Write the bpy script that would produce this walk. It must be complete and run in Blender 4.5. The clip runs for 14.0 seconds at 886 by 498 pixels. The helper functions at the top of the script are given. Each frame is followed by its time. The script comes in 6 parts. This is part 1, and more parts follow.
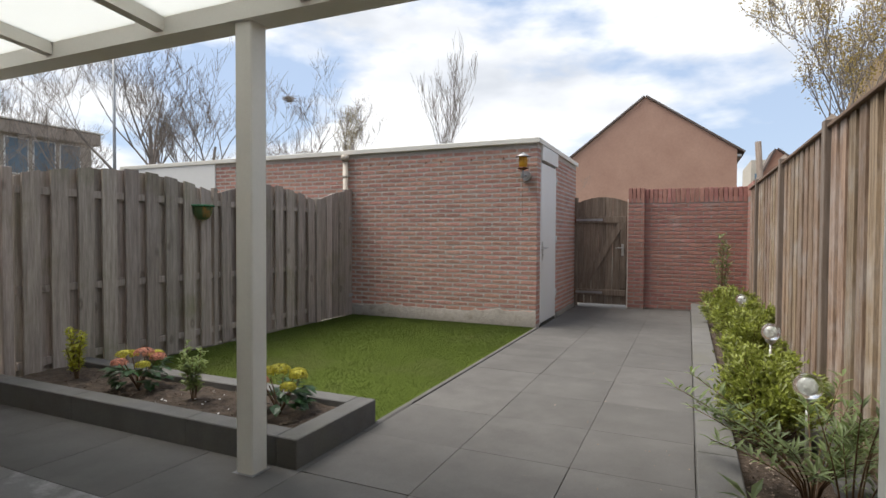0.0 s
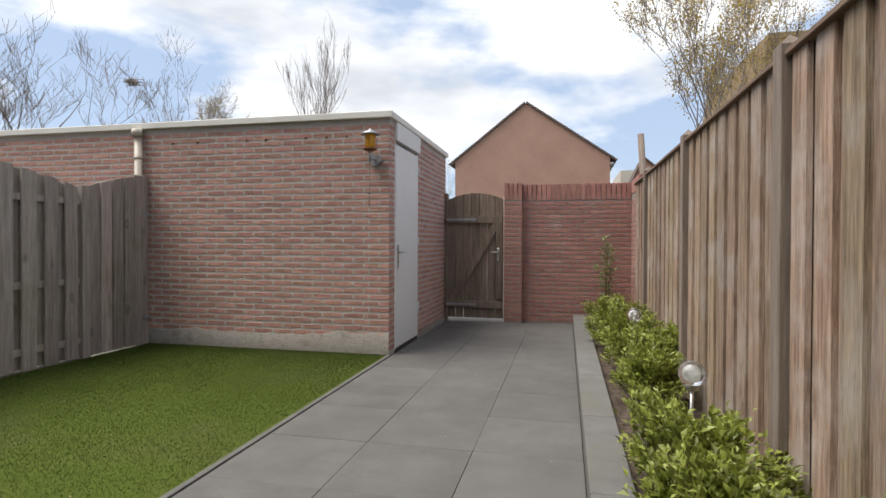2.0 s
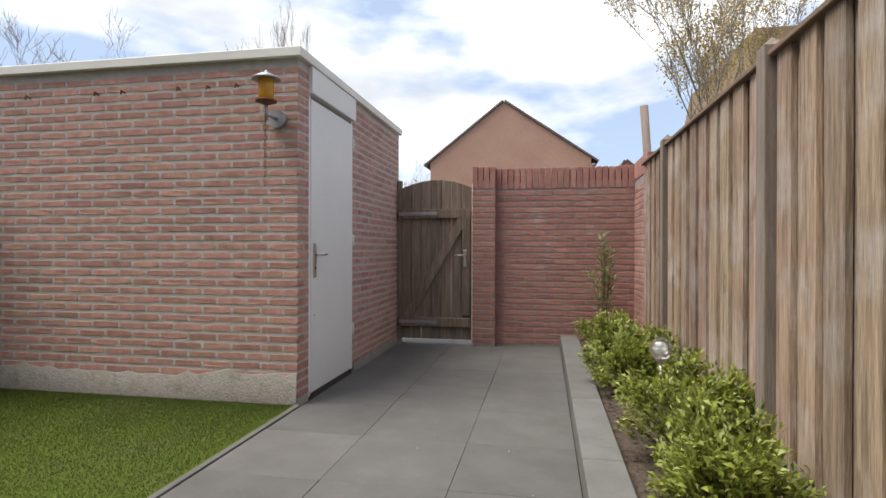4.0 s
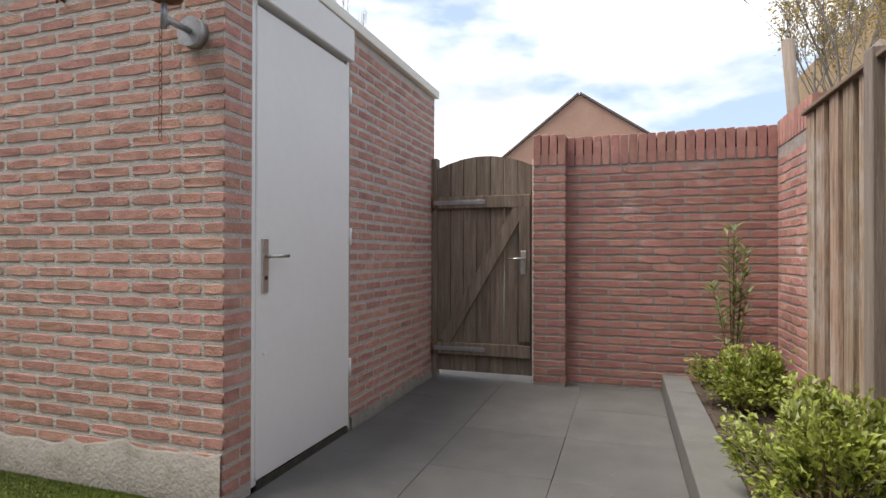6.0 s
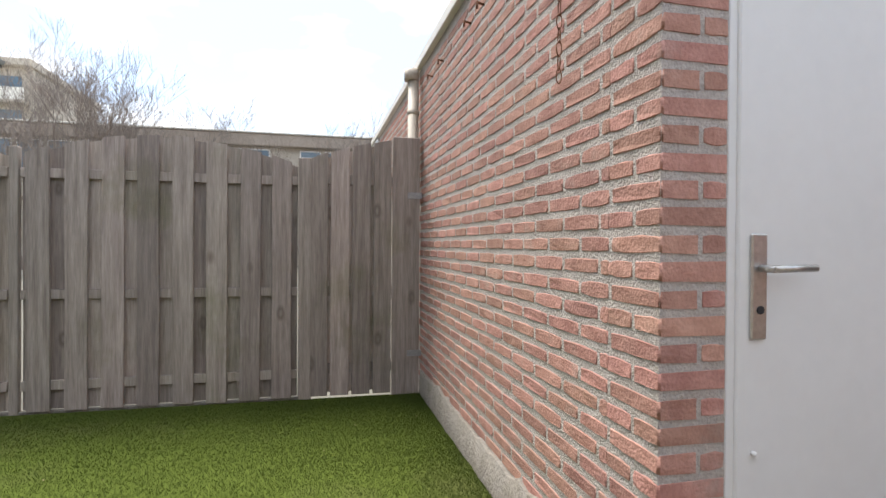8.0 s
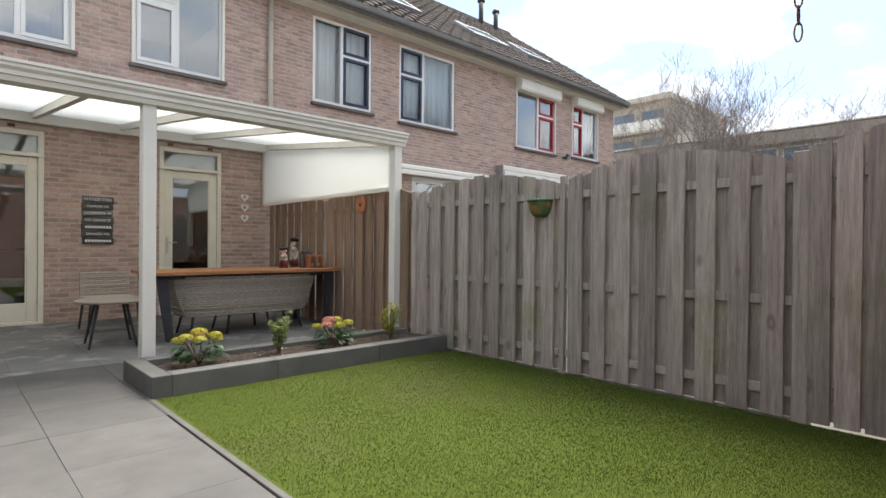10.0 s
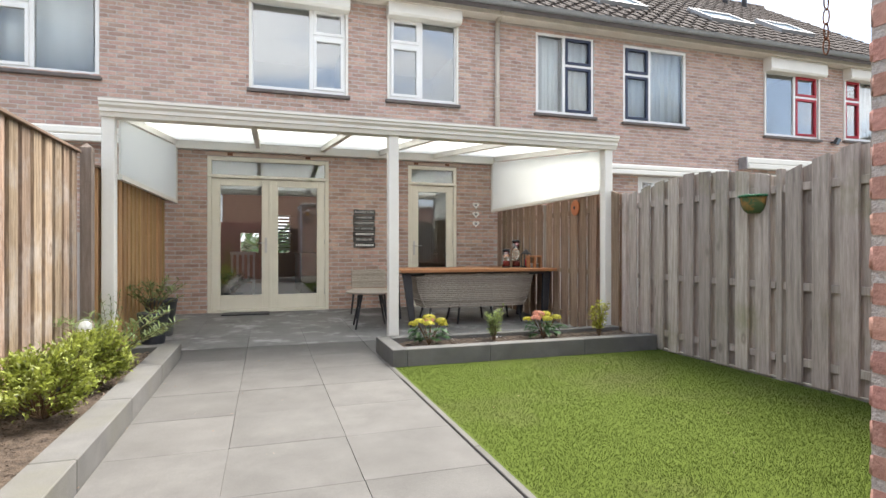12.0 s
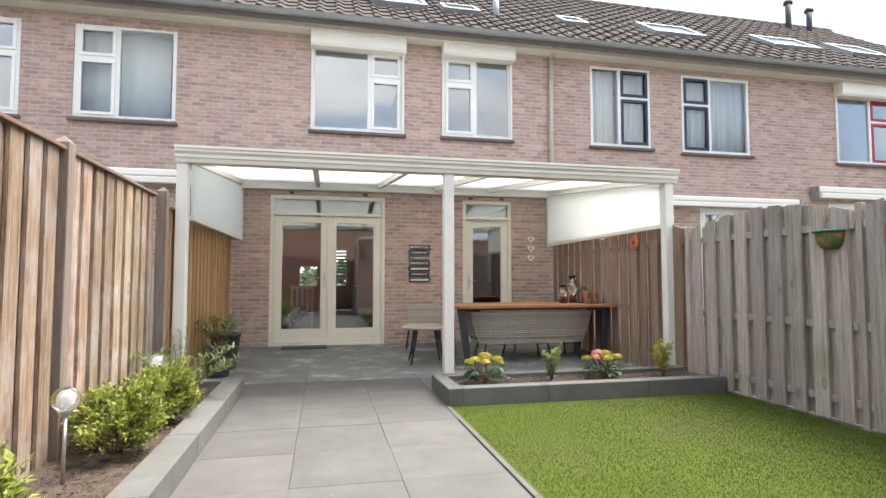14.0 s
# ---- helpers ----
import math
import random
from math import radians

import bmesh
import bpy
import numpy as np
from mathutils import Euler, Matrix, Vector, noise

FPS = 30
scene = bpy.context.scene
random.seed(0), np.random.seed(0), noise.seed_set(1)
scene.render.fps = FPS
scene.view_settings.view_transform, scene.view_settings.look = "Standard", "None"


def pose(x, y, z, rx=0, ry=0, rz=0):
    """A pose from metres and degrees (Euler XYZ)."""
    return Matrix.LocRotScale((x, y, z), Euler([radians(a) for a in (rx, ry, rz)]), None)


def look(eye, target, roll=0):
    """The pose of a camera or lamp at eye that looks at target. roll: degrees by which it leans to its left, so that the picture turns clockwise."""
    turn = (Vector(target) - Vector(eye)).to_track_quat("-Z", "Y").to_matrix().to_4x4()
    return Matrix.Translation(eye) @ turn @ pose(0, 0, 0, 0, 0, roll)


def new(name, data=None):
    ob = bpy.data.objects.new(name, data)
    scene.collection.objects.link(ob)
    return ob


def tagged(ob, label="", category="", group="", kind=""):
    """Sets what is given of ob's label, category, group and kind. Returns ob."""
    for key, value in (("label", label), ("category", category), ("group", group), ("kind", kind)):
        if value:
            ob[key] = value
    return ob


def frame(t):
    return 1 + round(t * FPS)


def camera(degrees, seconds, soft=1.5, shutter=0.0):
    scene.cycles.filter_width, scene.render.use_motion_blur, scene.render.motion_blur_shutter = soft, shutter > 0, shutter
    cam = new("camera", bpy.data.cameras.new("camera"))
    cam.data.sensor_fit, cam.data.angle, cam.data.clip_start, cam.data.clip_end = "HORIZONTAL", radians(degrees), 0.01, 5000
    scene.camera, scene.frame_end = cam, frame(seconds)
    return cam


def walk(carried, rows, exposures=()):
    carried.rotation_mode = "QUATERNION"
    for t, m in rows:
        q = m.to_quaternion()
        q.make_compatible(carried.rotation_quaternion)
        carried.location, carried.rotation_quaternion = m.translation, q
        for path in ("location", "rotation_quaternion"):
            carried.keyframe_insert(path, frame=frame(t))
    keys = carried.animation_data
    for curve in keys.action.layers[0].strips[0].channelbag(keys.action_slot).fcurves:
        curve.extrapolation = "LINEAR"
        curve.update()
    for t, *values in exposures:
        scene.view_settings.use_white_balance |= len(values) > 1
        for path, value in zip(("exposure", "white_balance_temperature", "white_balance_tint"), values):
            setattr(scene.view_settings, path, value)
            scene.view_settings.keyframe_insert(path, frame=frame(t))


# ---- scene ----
cam = camera(78.1, 14.0, soft=1.5)
PATH = [
    (0, (1.13, 1.317, 1.165), (0.311, 3.141, 1.118), 0.3),
    (0.5, (1.105, 1.715, 1.161), (0.425, 3.595, 1.118), 0.2),
    (1, (1.105, 2.132, 1.15), (0.583, 4.062, 1.113), 0.3),
    (1.5, (1.107, 2.564, 1.134), (0.643, 4.509, 1.104), 0.2),
    (2, (1.081, 2.984, 1.119), (0.642, 4.935, 1.096), 0.2),
    (2.5, (1.055, 3.39, 1.11), (0.64, 5.347, 1.09), 0.2),
    (4.8, (1.01, 5.413, 1.052), (0.65, 7.381, 1.055), 0.1),
    (5, (1.015, 5.582, 1.051), (0.643, 7.547, 1.054), 0.1),
    (5.5, (0.959, 5.976, 1.034), (0.515, 7.926, 1.042), 0.1),
    (6, (0.91, 6.342, 1.037), (0.282, 8.241, 1.049), 0.1),
    (6.5, (0.841, 6.697, 1.022), (-0.146, 8.436, 1.046), 0.0),
    (7, (0.76, 6.99, 1.024), (-0.578, 8.477, 1.038), 0.7),
    (7.5, (0.556, 7.247, 1.064), (-1.091, 8.381, 1.052), 0.5),
    (8, (0.456, 7.407, 1.068), (-1.49, 7.868, 1.053), 0.4),
    (8.5, (0.437, 7.578, 1.054), (-1.56, 7.478, 1.055), 0.9),
    (9, (0.502, 7.728, 1.06), (-1.396, 7.1, 1.064), 0.6),
    (9.2, (0.498, 7.835, 1.06), (-1.312, 6.989, 1.06), 0.7),
    (11.3, (0.401, 8.792, 1.044), (-0.392, 6.956, 1.053), -0.1),
    (11.5, (0.408, 8.817, 1.04), (-0.333, 6.96, 1.051), -0.0),
    (12, (0.418, 8.883, 1.027), (-0.199, 6.981, 1.027), -0.0),
    (12.5, (0.428, 8.903, 1.031), (-0.106, 6.976, 1.015), 0.0),
    (13, (0.441, 8.897, 1.059), (-0.039, 6.956, 1.046), -0.0),
    (13.5, (0.436, 8.884, 1.08), (-0.01, 6.934, 1.094), 0.0),
    (14, (0.438, 8.88, 1.084), (0.01, 6.929, 1.198), -0.0),
]
EXPOSURE = [(0, 0.42), (0.5, 0.32), (1.5, 0.35), (2.5, 0.46), (5, 0.58), (6, 0.7), (6.5, 0.82), (7, 1.1), (7.5, 1.3), (8, 1.2), (8.5, 0.88), (9, 0.78), (11.5, 1.52), (14, 1.55)]
walk(cam, [(t, look(eye, target, roll)) for t, eye, target, roll in PATH], EXPOSURE)

# ---- light: bright broken cloud with a veiled sun behind the house ----
world = bpy.data.worlds.new("sky")
scene.world = world
world.use_nodes = True
wn, wl = world.node_tree.nodes, world.node_tree.links
wn.clear()
SUN_FROM = Vector((-0.42, -0.14, 0.88)).normalized()
sky = wn.new("ShaderNodeTexSky")
sky.sky_type, sky.sun_disc = "NISHITA", False
sky.sun_elevation = math.asin(SUN_FROM.z)
sky.sun_rotation = math.atan2(SUN_FROM.x, SUN_FROM.y)
tc = wn.new("ShaderNodeTexCoord")
mp = wn.new("ShaderNodeMapping")
mp.inputs["Scale"].default_value = (1.0, 1.0, 2.6)
mp.inputs["Location"].default_value = (0.35, 0.1, 0.2)
cl = wn.new("ShaderNodeTexNoise")
cl.inputs["Scale"].default_value, cl.inputs["Detail"].default_value, cl.inputs["Roughness"].default_value = 2.3, 7, 0.52
ramp = wn.new("ShaderNodeValToRGB")
ramp.color_ramp.elements[0].position, ramp.color_ramp.elements[1].position = 0.45, 0.54
cl2 = wn.new("ShaderNodeTexNoise")
cl2.inputs["Scale"].default_value, cl2.inputs["Detail"].default_value = 3.7, 5
cloud = wn.new("ShaderNodeValToRGB")
cloud.color_ramp.elements[0].position, cloud.color_ramp.elements[1].position = 0.3, 0.68
cloud.color_ramp.elements[0].color, cloud.color_ramp.elements[1].color = (5.7, 6.0, 6.5, 1), (9.8, 9.9, 10.1, 1)
pale = wn.new("ShaderNodeMixRGB")
pale.inputs["Fac"].default_value, pale.inputs["Color2"].default_value = 0.65, (4.8, 5.9, 7.8, 1)
mix = wn.new("ShaderNodeMixRGB")
bg = wn.new("ShaderNodeBackground")
bg.inputs["Strength"].default_value = 0.1
out = wn.new("ShaderNodeOutputWorld")
wl.new(tc.outputs["Generated"], mp.inputs["Vector"])
wl.new(mp.outputs["Vector"], cl.inputs["Vector"])
wl.new(mp.outputs["Vector"], cl2.inputs["Vector"])
wl.new(cl.outputs["Fac"], ramp.inputs["Fac"])
wl.new(cl2.outputs["Fac"], cloud.inputs["Fac"])
wl.new(sky.outputs["Color"], pale.inputs["Color1"])
wl.new(ramp.outputs["Color"], mix.inputs["Fac"])
wl.new(pale.outputs["Color"], mix.inputs["Color1"])
wl.new(cloud.outputs["Color"], mix.inputs["Color2"])
wl.new(mix.outputs["Color"], bg.inputs["Color"])
wl.new(bg.outputs["Background"], out.inputs["Surface"])
sun = new("sun", bpy.data.lights.new("sun", "SUN"))
sun.data.energy, sun.data.angle, sun.data.color = 4.0, radians(40), (1.0, 0.95, 0.88)
sun.matrix_world = look(SUN_FROM * 50, (0, 0, 0))
# ---- materials ----
def rgba(c):
    return (*c, 1)


def mat(name, dark, light, rough=0.8, scale=6, bump=0.15, fine=90, vary=0.0, metal=0.0, stretch=(1, 1, 1), stain=None,
        stain_scale=1.6, stain_at=(0.5, 0.65), space="world", spec=0.4, pieces=False, hue=0.0, grain=0.12, knots=None):
    """Two colours mixed by a coarse and a fine noise, relief, and an optional second stain layer; vary: lighter and darker pieces."""
    m = bpy.data.materials.new(name)
    m.use_nodes = True
    n, l = m.node_tree.nodes, m.node_tree.links
    b = n["Principled BSDF"]
    b.inputs["Roughness"].default_value, b.inputs["Metallic"].default_value = rough, metal
    b.inputs["Specular IOR Level"].default_value = spec
    if space == "world":
        geo = n.new("ShaderNodeNewGeometry")
        vec = geo.outputs["Position"]
    else:
        geo = n.new("ShaderNodeTexCoord")
        vec = geo.outputs["Object"]
    info = n.new("ShaderNodeObjectInfo")
    rnd = info.outputs["Random"]
    if pieces:
        isl = n.new("ShaderNodeNewGeometry")
        add = n.new("ShaderNodeMath")
        add.operation = "ADD"
        l.new(rnd, add.inputs[0])
        l.new(isl.outputs["Random Per Island"], add.inputs[1])
        fr = n.new("ShaderNodeMath")
        fr.operation = "FRACT"
        l.new(add.outputs[0], fr.inputs[0])
        rnd = fr.outputs[0]
    shift = n.new("ShaderNodeVectorMath")
    shift.operation = "MULTIPLY_ADD"
    shift.inputs[1].default_value = stretch
    comb = n.new("ShaderNodeCombineXYZ")
    mul = n.new("ShaderNodeMath")
    mul.operation = "MULTIPLY"
    mul.inputs[1].default_value = 37.0 if vary else 0.0
    l.new(rnd, mul.inputs[0])
    for i in range(3):
        l.new(mul.outputs[0], comb.inputs[i])
    l.new(vec, shift.inputs[0])
    l.new(comb.outputs[0], shift.inputs[2])
    v = shift.outputs[0]
    n1 = n.new("ShaderNodeTexNoise")
    n1.inputs["Scale"].default_value, n1.inputs["Detail"].default_value, n1.inputs["Roughness"].default_value = scale, 5, 0.6
    n2 = n.new("ShaderNodeTexNoise")
    n2.inputs["Scale"].default_value, n2.inputs["Detail"].default_value = fine, 3
    l.new(v, n1.inputs["Vector"])
    l.new(v, n2.inputs["Vector"])
    r1 = n.new("ShaderNodeMapRange")
    r1.inputs["From Min"].default_value, r1.inputs["From Max"].default_value = 0.3, 0.7
    l.new(n1.outputs["Fac"], r1.inputs["Value"])
    c = n.new("ShaderNodeMixRGB")
    c.inputs["Color1"].default_value, c.inputs["Color2"].default_value = rgba(dark), rgba(light)
    l.new(r1.outputs[0], c.inputs["Fac"])
    col = c.outputs[0]
    if stain:
        n3 = n.new("ShaderNodeTexNoise")
        n3.inputs["Scale"].default_value, n3.inputs["Detail"].default_value, n3.inputs["Roughness"].default_value = stain_scale, 6, 0.65
        l.new(vec, n3.inputs["Vector"])
        r3 = n.new("ShaderNodeMapRange")
        r3.inputs["From Min"].default_value, r3.inputs["From Max"].default_value = stain_at
        r3.inputs["To Max"].default_value = 0.85
        l.new(n3.outputs["Fac"], r3.inputs["Value"])
        c3 = n.new("ShaderNodeMixRGB")
        c3.inputs["Color2"].default_value = rgba(stain)
        l.new(r3.outputs[0], c3.inputs["Fac"])
        l.new(col, c3.inputs["Color1"])
        col = c3.outputs[0]
    if knots:
        at = n.new("ShaderNodeVectorMath")
        at.operation = "MULTIPLY_ADD"
        at.inputs[1].default_value = (5.0, 5.0, 2.6)
        l.new(vec, at.inputs[0])
        l.new(comb.outputs[0], at.inputs[2])
        vo = n.new("ShaderNodeTexVoronoi")
        vo.inputs["Scale"].default_value = 1.0
        l.new(at.outputs[0], vo.inputs["Vector"])
        kr = n.new("ShaderNodeValToRGB")
        kr.color_ramp.elements[0].position, kr.color_ramp.elements[0].color = 0.03, (0.25, 0.25, 0.25, 1)
        kr.color_ramp.elements[1].position, kr.color_ramp.elements[1].color = 0.17, (0, 0, 0, 1)
        ring = kr.color_ramp.elements.new(0.09)
        ring.color = (0.75, 0.75, 0.75, 1)
        l.new(vo.outputs["Distance"], kr.inputs["Fac"])
        ck = n.new("ShaderNodeMixRGB")
        ck.inputs["Color2"].default_value = rgba(knots)
        l.new(kr.outputs["Color"], ck.inputs["Fac"])
        l.new(col, ck.inputs["Color1"])
        col = ck.outputs[0]
    hsv = n.new("ShaderNodeHueSaturation")
    r4 = n.new("ShaderNodeMapRange")
    r4.inputs["To Min"].default_value, r4.inputs["To Max"].default_value = 1 - vary, 1 + vary
    l.new(rnd, r4.inputs["Value"])
    r5 = n.new("ShaderNodeMapRange")
    r5.inputs["From Min"].default_value, r5.inputs["From Max"].default_value = 0.25, 0.75
    r5.inputs["To Min"].default_value, r5.inputs["To Max"].default_value = 1 - grain, 1 + grain
    l.new(n2.outputs["Fac"], r5.inputs["Value"])
    m5 = n.new("ShaderNodeMath")
    m5.operation = "MULTIPLY"
    l.new(r4.outputs[0], m5.inputs[0])
    l.new(r5.outputs[0], m5.inputs[1])
    l.new(m5.outputs[0], hsv.inputs["Value"])
    if hue:
        wob = n.new("ShaderNodeMath")
        wob.operation = "MULTIPLY"
        wob.inputs[1].default_value = 7.31
        l.new(rnd, wob.inputs[0])
        fr2 = n.new("ShaderNodeMath")
        fr2.operation = "FRACT"
        l.new(wob.outputs[0], fr2.inputs[0])
        r6 = n.new("ShaderNodeMapRange")
        r6.inputs["To Min"].default_value, r6.inputs["To Max"].default_value = 0.5 - hue, 0.5 + hue
        l.new(fr2.outputs[0], r6.inputs["Value"])
        l.new(r6.outputs[0], hsv.inputs["Hue"])
    l.new(col, hsv.inputs["Color"])
    l.new(hsv.outputs[0], b.inputs["Base Color"])
    if bump:
        bp = n.new("ShaderNodeBump")
        bp.inputs["Strength"].default_value, bp.inputs["Distance"].default_value = bump, 0.01
        mm = n.new("ShaderNodeMath")
        mm.operation = "ADD"
        l.new(n1.outputs["Fac"], mm.inputs[0])
        l.new(n2.outputs["Fac"], mm.inputs[1])
        l.new(mm.outputs[0], bp.inputs["Height"])
        l.new(bp.outputs[0], b.inputs["Normal"])
    return m


def glass_mat(name, tint=(0.9, 0.95, 0.95), rough=0.0, ior=1.5):
    m = bpy.data.materials.new(name)
    m.use_nodes = True
    b = m.node_tree.nodes["Principled BSDF"]
    b.inputs["Base Color"].default_value = rgba(tint)
    b.inputs["Roughness"].default_value, b.inputs["Transmission Weight"].default_value, b.inputs["IOR"].default_value = rough, 1.0, ior
    return m


def thin_mat(name, colour, through_colour, share=0.5, rough=0.6, vary=0.35, spec=0.5):
    """Opal plastic, leaves and cloth: part of the light passes through."""
    m = bpy.data.materials.new(name)
    m.use_nodes = True
    n, l = m.node_tree.nodes, m.node_tree.links
    b = n["Principled BSDF"]
    b.inputs["Roughness"].default_value, b.inputs["Specular IOR Level"].default_value = rough, spec
    geo, info = n.new("ShaderNodeNewGeometry"), n.new("ShaderNodeObjectInfo")
    add, fr = n.new("ShaderNodeMath"), n.new("ShaderNodeMath")
    add.operation, fr.operation = "ADD", "FRACT"
    l.new(geo.outputs["Random Per Island"], add.inputs[0])
    l.new(info.outputs["Random"], add.inputs[1])
    l.new(add.outputs[0], fr.inputs[0])
    rg = n.new("ShaderNodeMapRange")
    rg.inputs["To Min"].default_value, rg.inputs["To Max"].default_value = 1 - vary, 1 + vary
    l.new(fr.outputs[0], rg.inputs["Value"])
    hs = n.new("ShaderNodeHueSaturation")
    hs.inputs["Color"].default_value = rgba(colour)
    l.new(rg.outputs[0], hs.inputs["Value"])
    l.new(hs.outputs[0], b.inputs["Base Color"])
    t = n.new("ShaderNodeBsdfTranslucent")
    hs2 = n.new("ShaderNodeHueSaturation")
    hs2.inputs["Color"].default_value = rgba(through_colour)
    l.new(rg.outputs[0], hs2.inputs["Value"])
    l.new(hs2.outputs[0], t.inputs["Color"])
    mx = n.new("ShaderNodeMixShader")
    mx.inputs[0].default_value = share
    l.new(b.outputs[0], mx.inputs[1])
    l.new(t.outputs[0], mx.inputs[2])
    l.new(mx.outputs[0], n["Material Output"].inputs["Surface"])
    return m


BRICK_SHED = mat("brick_shed", (0.34, 0.17, 0.135), (0.49, 0.275, 0.22), 0.92, 16, 0.45, 110, vary=0.17, pieces=True, hue=0.008, stain=(0.36, 0.30, 0.26), stain_scale=5, stain_at=(0.58, 0.8), grain=0.10)
BRICK_RED = mat("brick_red", (0.285, 0.132, 0.108), (0.385, 0.195, 0.16), 0.9, 14, 0.45, 120, vary=0.16, pieces=True, hue=0.008, stain=(0.46, 0.37, 0.34), stain_scale=3.2, stain_at=(0.6, 0.8))
BRICK_HOUSE = mat("brick_house", (0.36, 0.235, 0.192), (0.50, 0.35, 0.29), 0.9, 9, 0.3, 60, vary=0.22, pieces=True, hue=0.010)
BRICK_FAR = mat("brick_far", (0.36, 0.215, 0.16), (0.42, 0.262, 0.195), 0.9, 0.8, 0.1, 7, vary=0.05, grain=0.06)
MORTAR = mat("mortar", (0.39, 0.355, 0.325), (0.50, 0.46, 0.425), 0.95, 18, 0.7, 140, grain=0.15)
MORTAR_DARK = mat("mortar_dark", (0.23, 0.195, 0.175), (0.31, 0.27, 0.245), 0.95, 18, 0.5, 160)
CEMENT = mat("cement_plinth", (0.17, 0.155, 0.135), (0.29, 0.265, 0.235), 0.95, 7, 0.8, 60, stain=(0.12, 0.105, 0.08), stain_scale=7, stain_at=(0.45, 0.65))
SLAB = mat("paving_slab", (0.084, 0.079, 0.073), (0.111, 0.105, 0.098), 0.75, 4, 0.12, 160, vary=0.09, pieces=True, stain=(0.138, 0.132, 0.122), stain_scale=1.4, stain_at=(0.52, 0.78))
SLAB_CHALK = mat("chalky_slab", (0.13, 0.125, 0.121), (0.17, 0.165, 0.16), 0.8, 4, 0.12, 160, vary=0.1, pieces=True, stain=(0.36, 0.355, 0.35), stain_scale=2.2, stain_at=(0.52, 0.66))
JOINT = mat("joint_sand", (0.045, 0.042, 0.036), (0.08, 0.075, 0.06), 0.95, 20, 0.3)
KERB = mat("kerb_concrete", (0.105, 0.102, 0.097), (0.145, 0.14, 0.133), 0.8, 6, 0.15, 150, vary=0.08, stain=(0.125, 0.12, 0.094), stain_scale=2.2, stain_at=(0.45, 0.75))
SOIL = mat("soil", (0.036, 0.025, 0.018), (0.108, 0.079, 0.057), 0.95, 22, 1.0, 90)
TURF_BASE = mat("turf_backing", (0.058, 0.079, 0.0125), (0.070, 0.095, 0.0155), 0.95, 40, 0.1, 240, stain=(0.075, 0.082, 0.026), stain_scale=0.7, spec=0.1)
TURF = thin_mat("turf_blade", (0.052, 0.074, 0.011), (0.061, 0.088, 0.0125), 0.3, 0.7, 0.14, 0.3)
GROUND = mat("far_ground", (0.10, 0.10, 0.085), (0.15, 0.145, 0.12), 0.95, 0.5, 0.1, 6)
WOOD_GREY = mat("weathered_wood", (0.225, 0.188, 0.165), (0.40, 0.345, 0.305), 0.9, 3, 0.5, 16, vary=0.24, stretch=(14, 14, 0.8), pieces=True, hue=0.012, stain=(0.17, 0.165, 0.085), stain_scale=1.5, stain_at=(0.55, 0.8), grain=0.18, knots=(0.15, 0.12, 0.10))
WOOD_NEW = mat("treated_wood", (0.142, 0.093, 0.060), (0.37, 0.268, 0.187), 0.85, 3, 0.5, 16, vary=0.2, stretch=(14, 14, 0.8), pieces=True, hue=0.012, stain=(0.35, 0.305, 0.27), stain_scale=2.6, stain_at=(0.47, 0.68), grain=0.3, knots=(0.15, 0.095, 0.06))
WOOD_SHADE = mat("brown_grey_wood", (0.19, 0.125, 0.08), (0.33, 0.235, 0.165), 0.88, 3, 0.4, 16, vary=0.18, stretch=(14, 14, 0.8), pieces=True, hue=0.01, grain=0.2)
WOOD_WARM = mat("sheltered_wood", (0.33, 0.19, 0.085), (0.50, 0.31, 0.15), 0.85, 3, 0.4, 22, vary=0.18, stretch=(14, 14, 1.0), pieces=True, hue=0.01)
WOOD_POST = mat("post_wood", (0.16, 0.125, 0.10), (0.25, 0.20, 0.165), 0.9, 3, 0.4, 22, vary=0.1, stretch=(14, 14, 1.0))
WOOD_GATE = mat("gate_wood", (0.13, 0.095, 0.07), (0.24, 0.19, 0.15), 0.9, 3, 0.5, 16, vary=0.2, stretch=(14, 14, 0.8), pieces=True, grain=0.22)
WOOD_CAP = mat("cap_wood", (0.15, 0.10, 0.07), (0.22, 0.15, 0.105), 0.9, 3, 0.3, 22, stretch=(14, 1, 14))
TEAK = mat("teak_top", (0.28, 0.12, 0.05), (0.42, 0.20, 0.09), 0.55, 3, 0.2, 30, vary=0.12, stretch=(1, 14, 14))
WHITE_ALU = mat("cream_aluminium", (0.70, 0.68, 0.62), (0.76, 0.74, 0.68), 0.45, 3, 0.03, 60, grain=0.02)
WHITE_PVC = mat("white_frame", (0.74, 0.74, 0.72), (0.80, 0.80, 0.78), 0.4, 3, 0.02, 60, grain=0.02)
LINTEL = mat("painted_lintel", (0.44, 0.33, 0.27), (0.55, 0.44, 0.37), 0.8, 7, 0.1, 60, grain=0.08)
CREAM_DOOR = mat("cream_frame", (0.68, 0.645, 0.54), (0.74, 0.70, 0.60), 0.45, 3, 0.03, 60, grain=0.02)
DOOR_WHITE = mat("painted_door", (0.70, 0.70, 0.69), (0.76, 0.76, 0.75), 0.5, 1.2, 0.02, 25, stain=(0.66, 0.65, 0.63), stain_scale=1.2, stain_at=(0.55, 0.85), grain=0.015)
BLUE_FRAME = mat("navy_frame", (0.02, 0.028, 0.06), (0.03, 0.04, 0.08), 0.4, 3, 0.02, 60)
RED_FRAME = mat("red_frame", (0.32, 0.02, 0.03), (0.40, 0.03, 0.045), 0.4, 3, 0.02, 60)
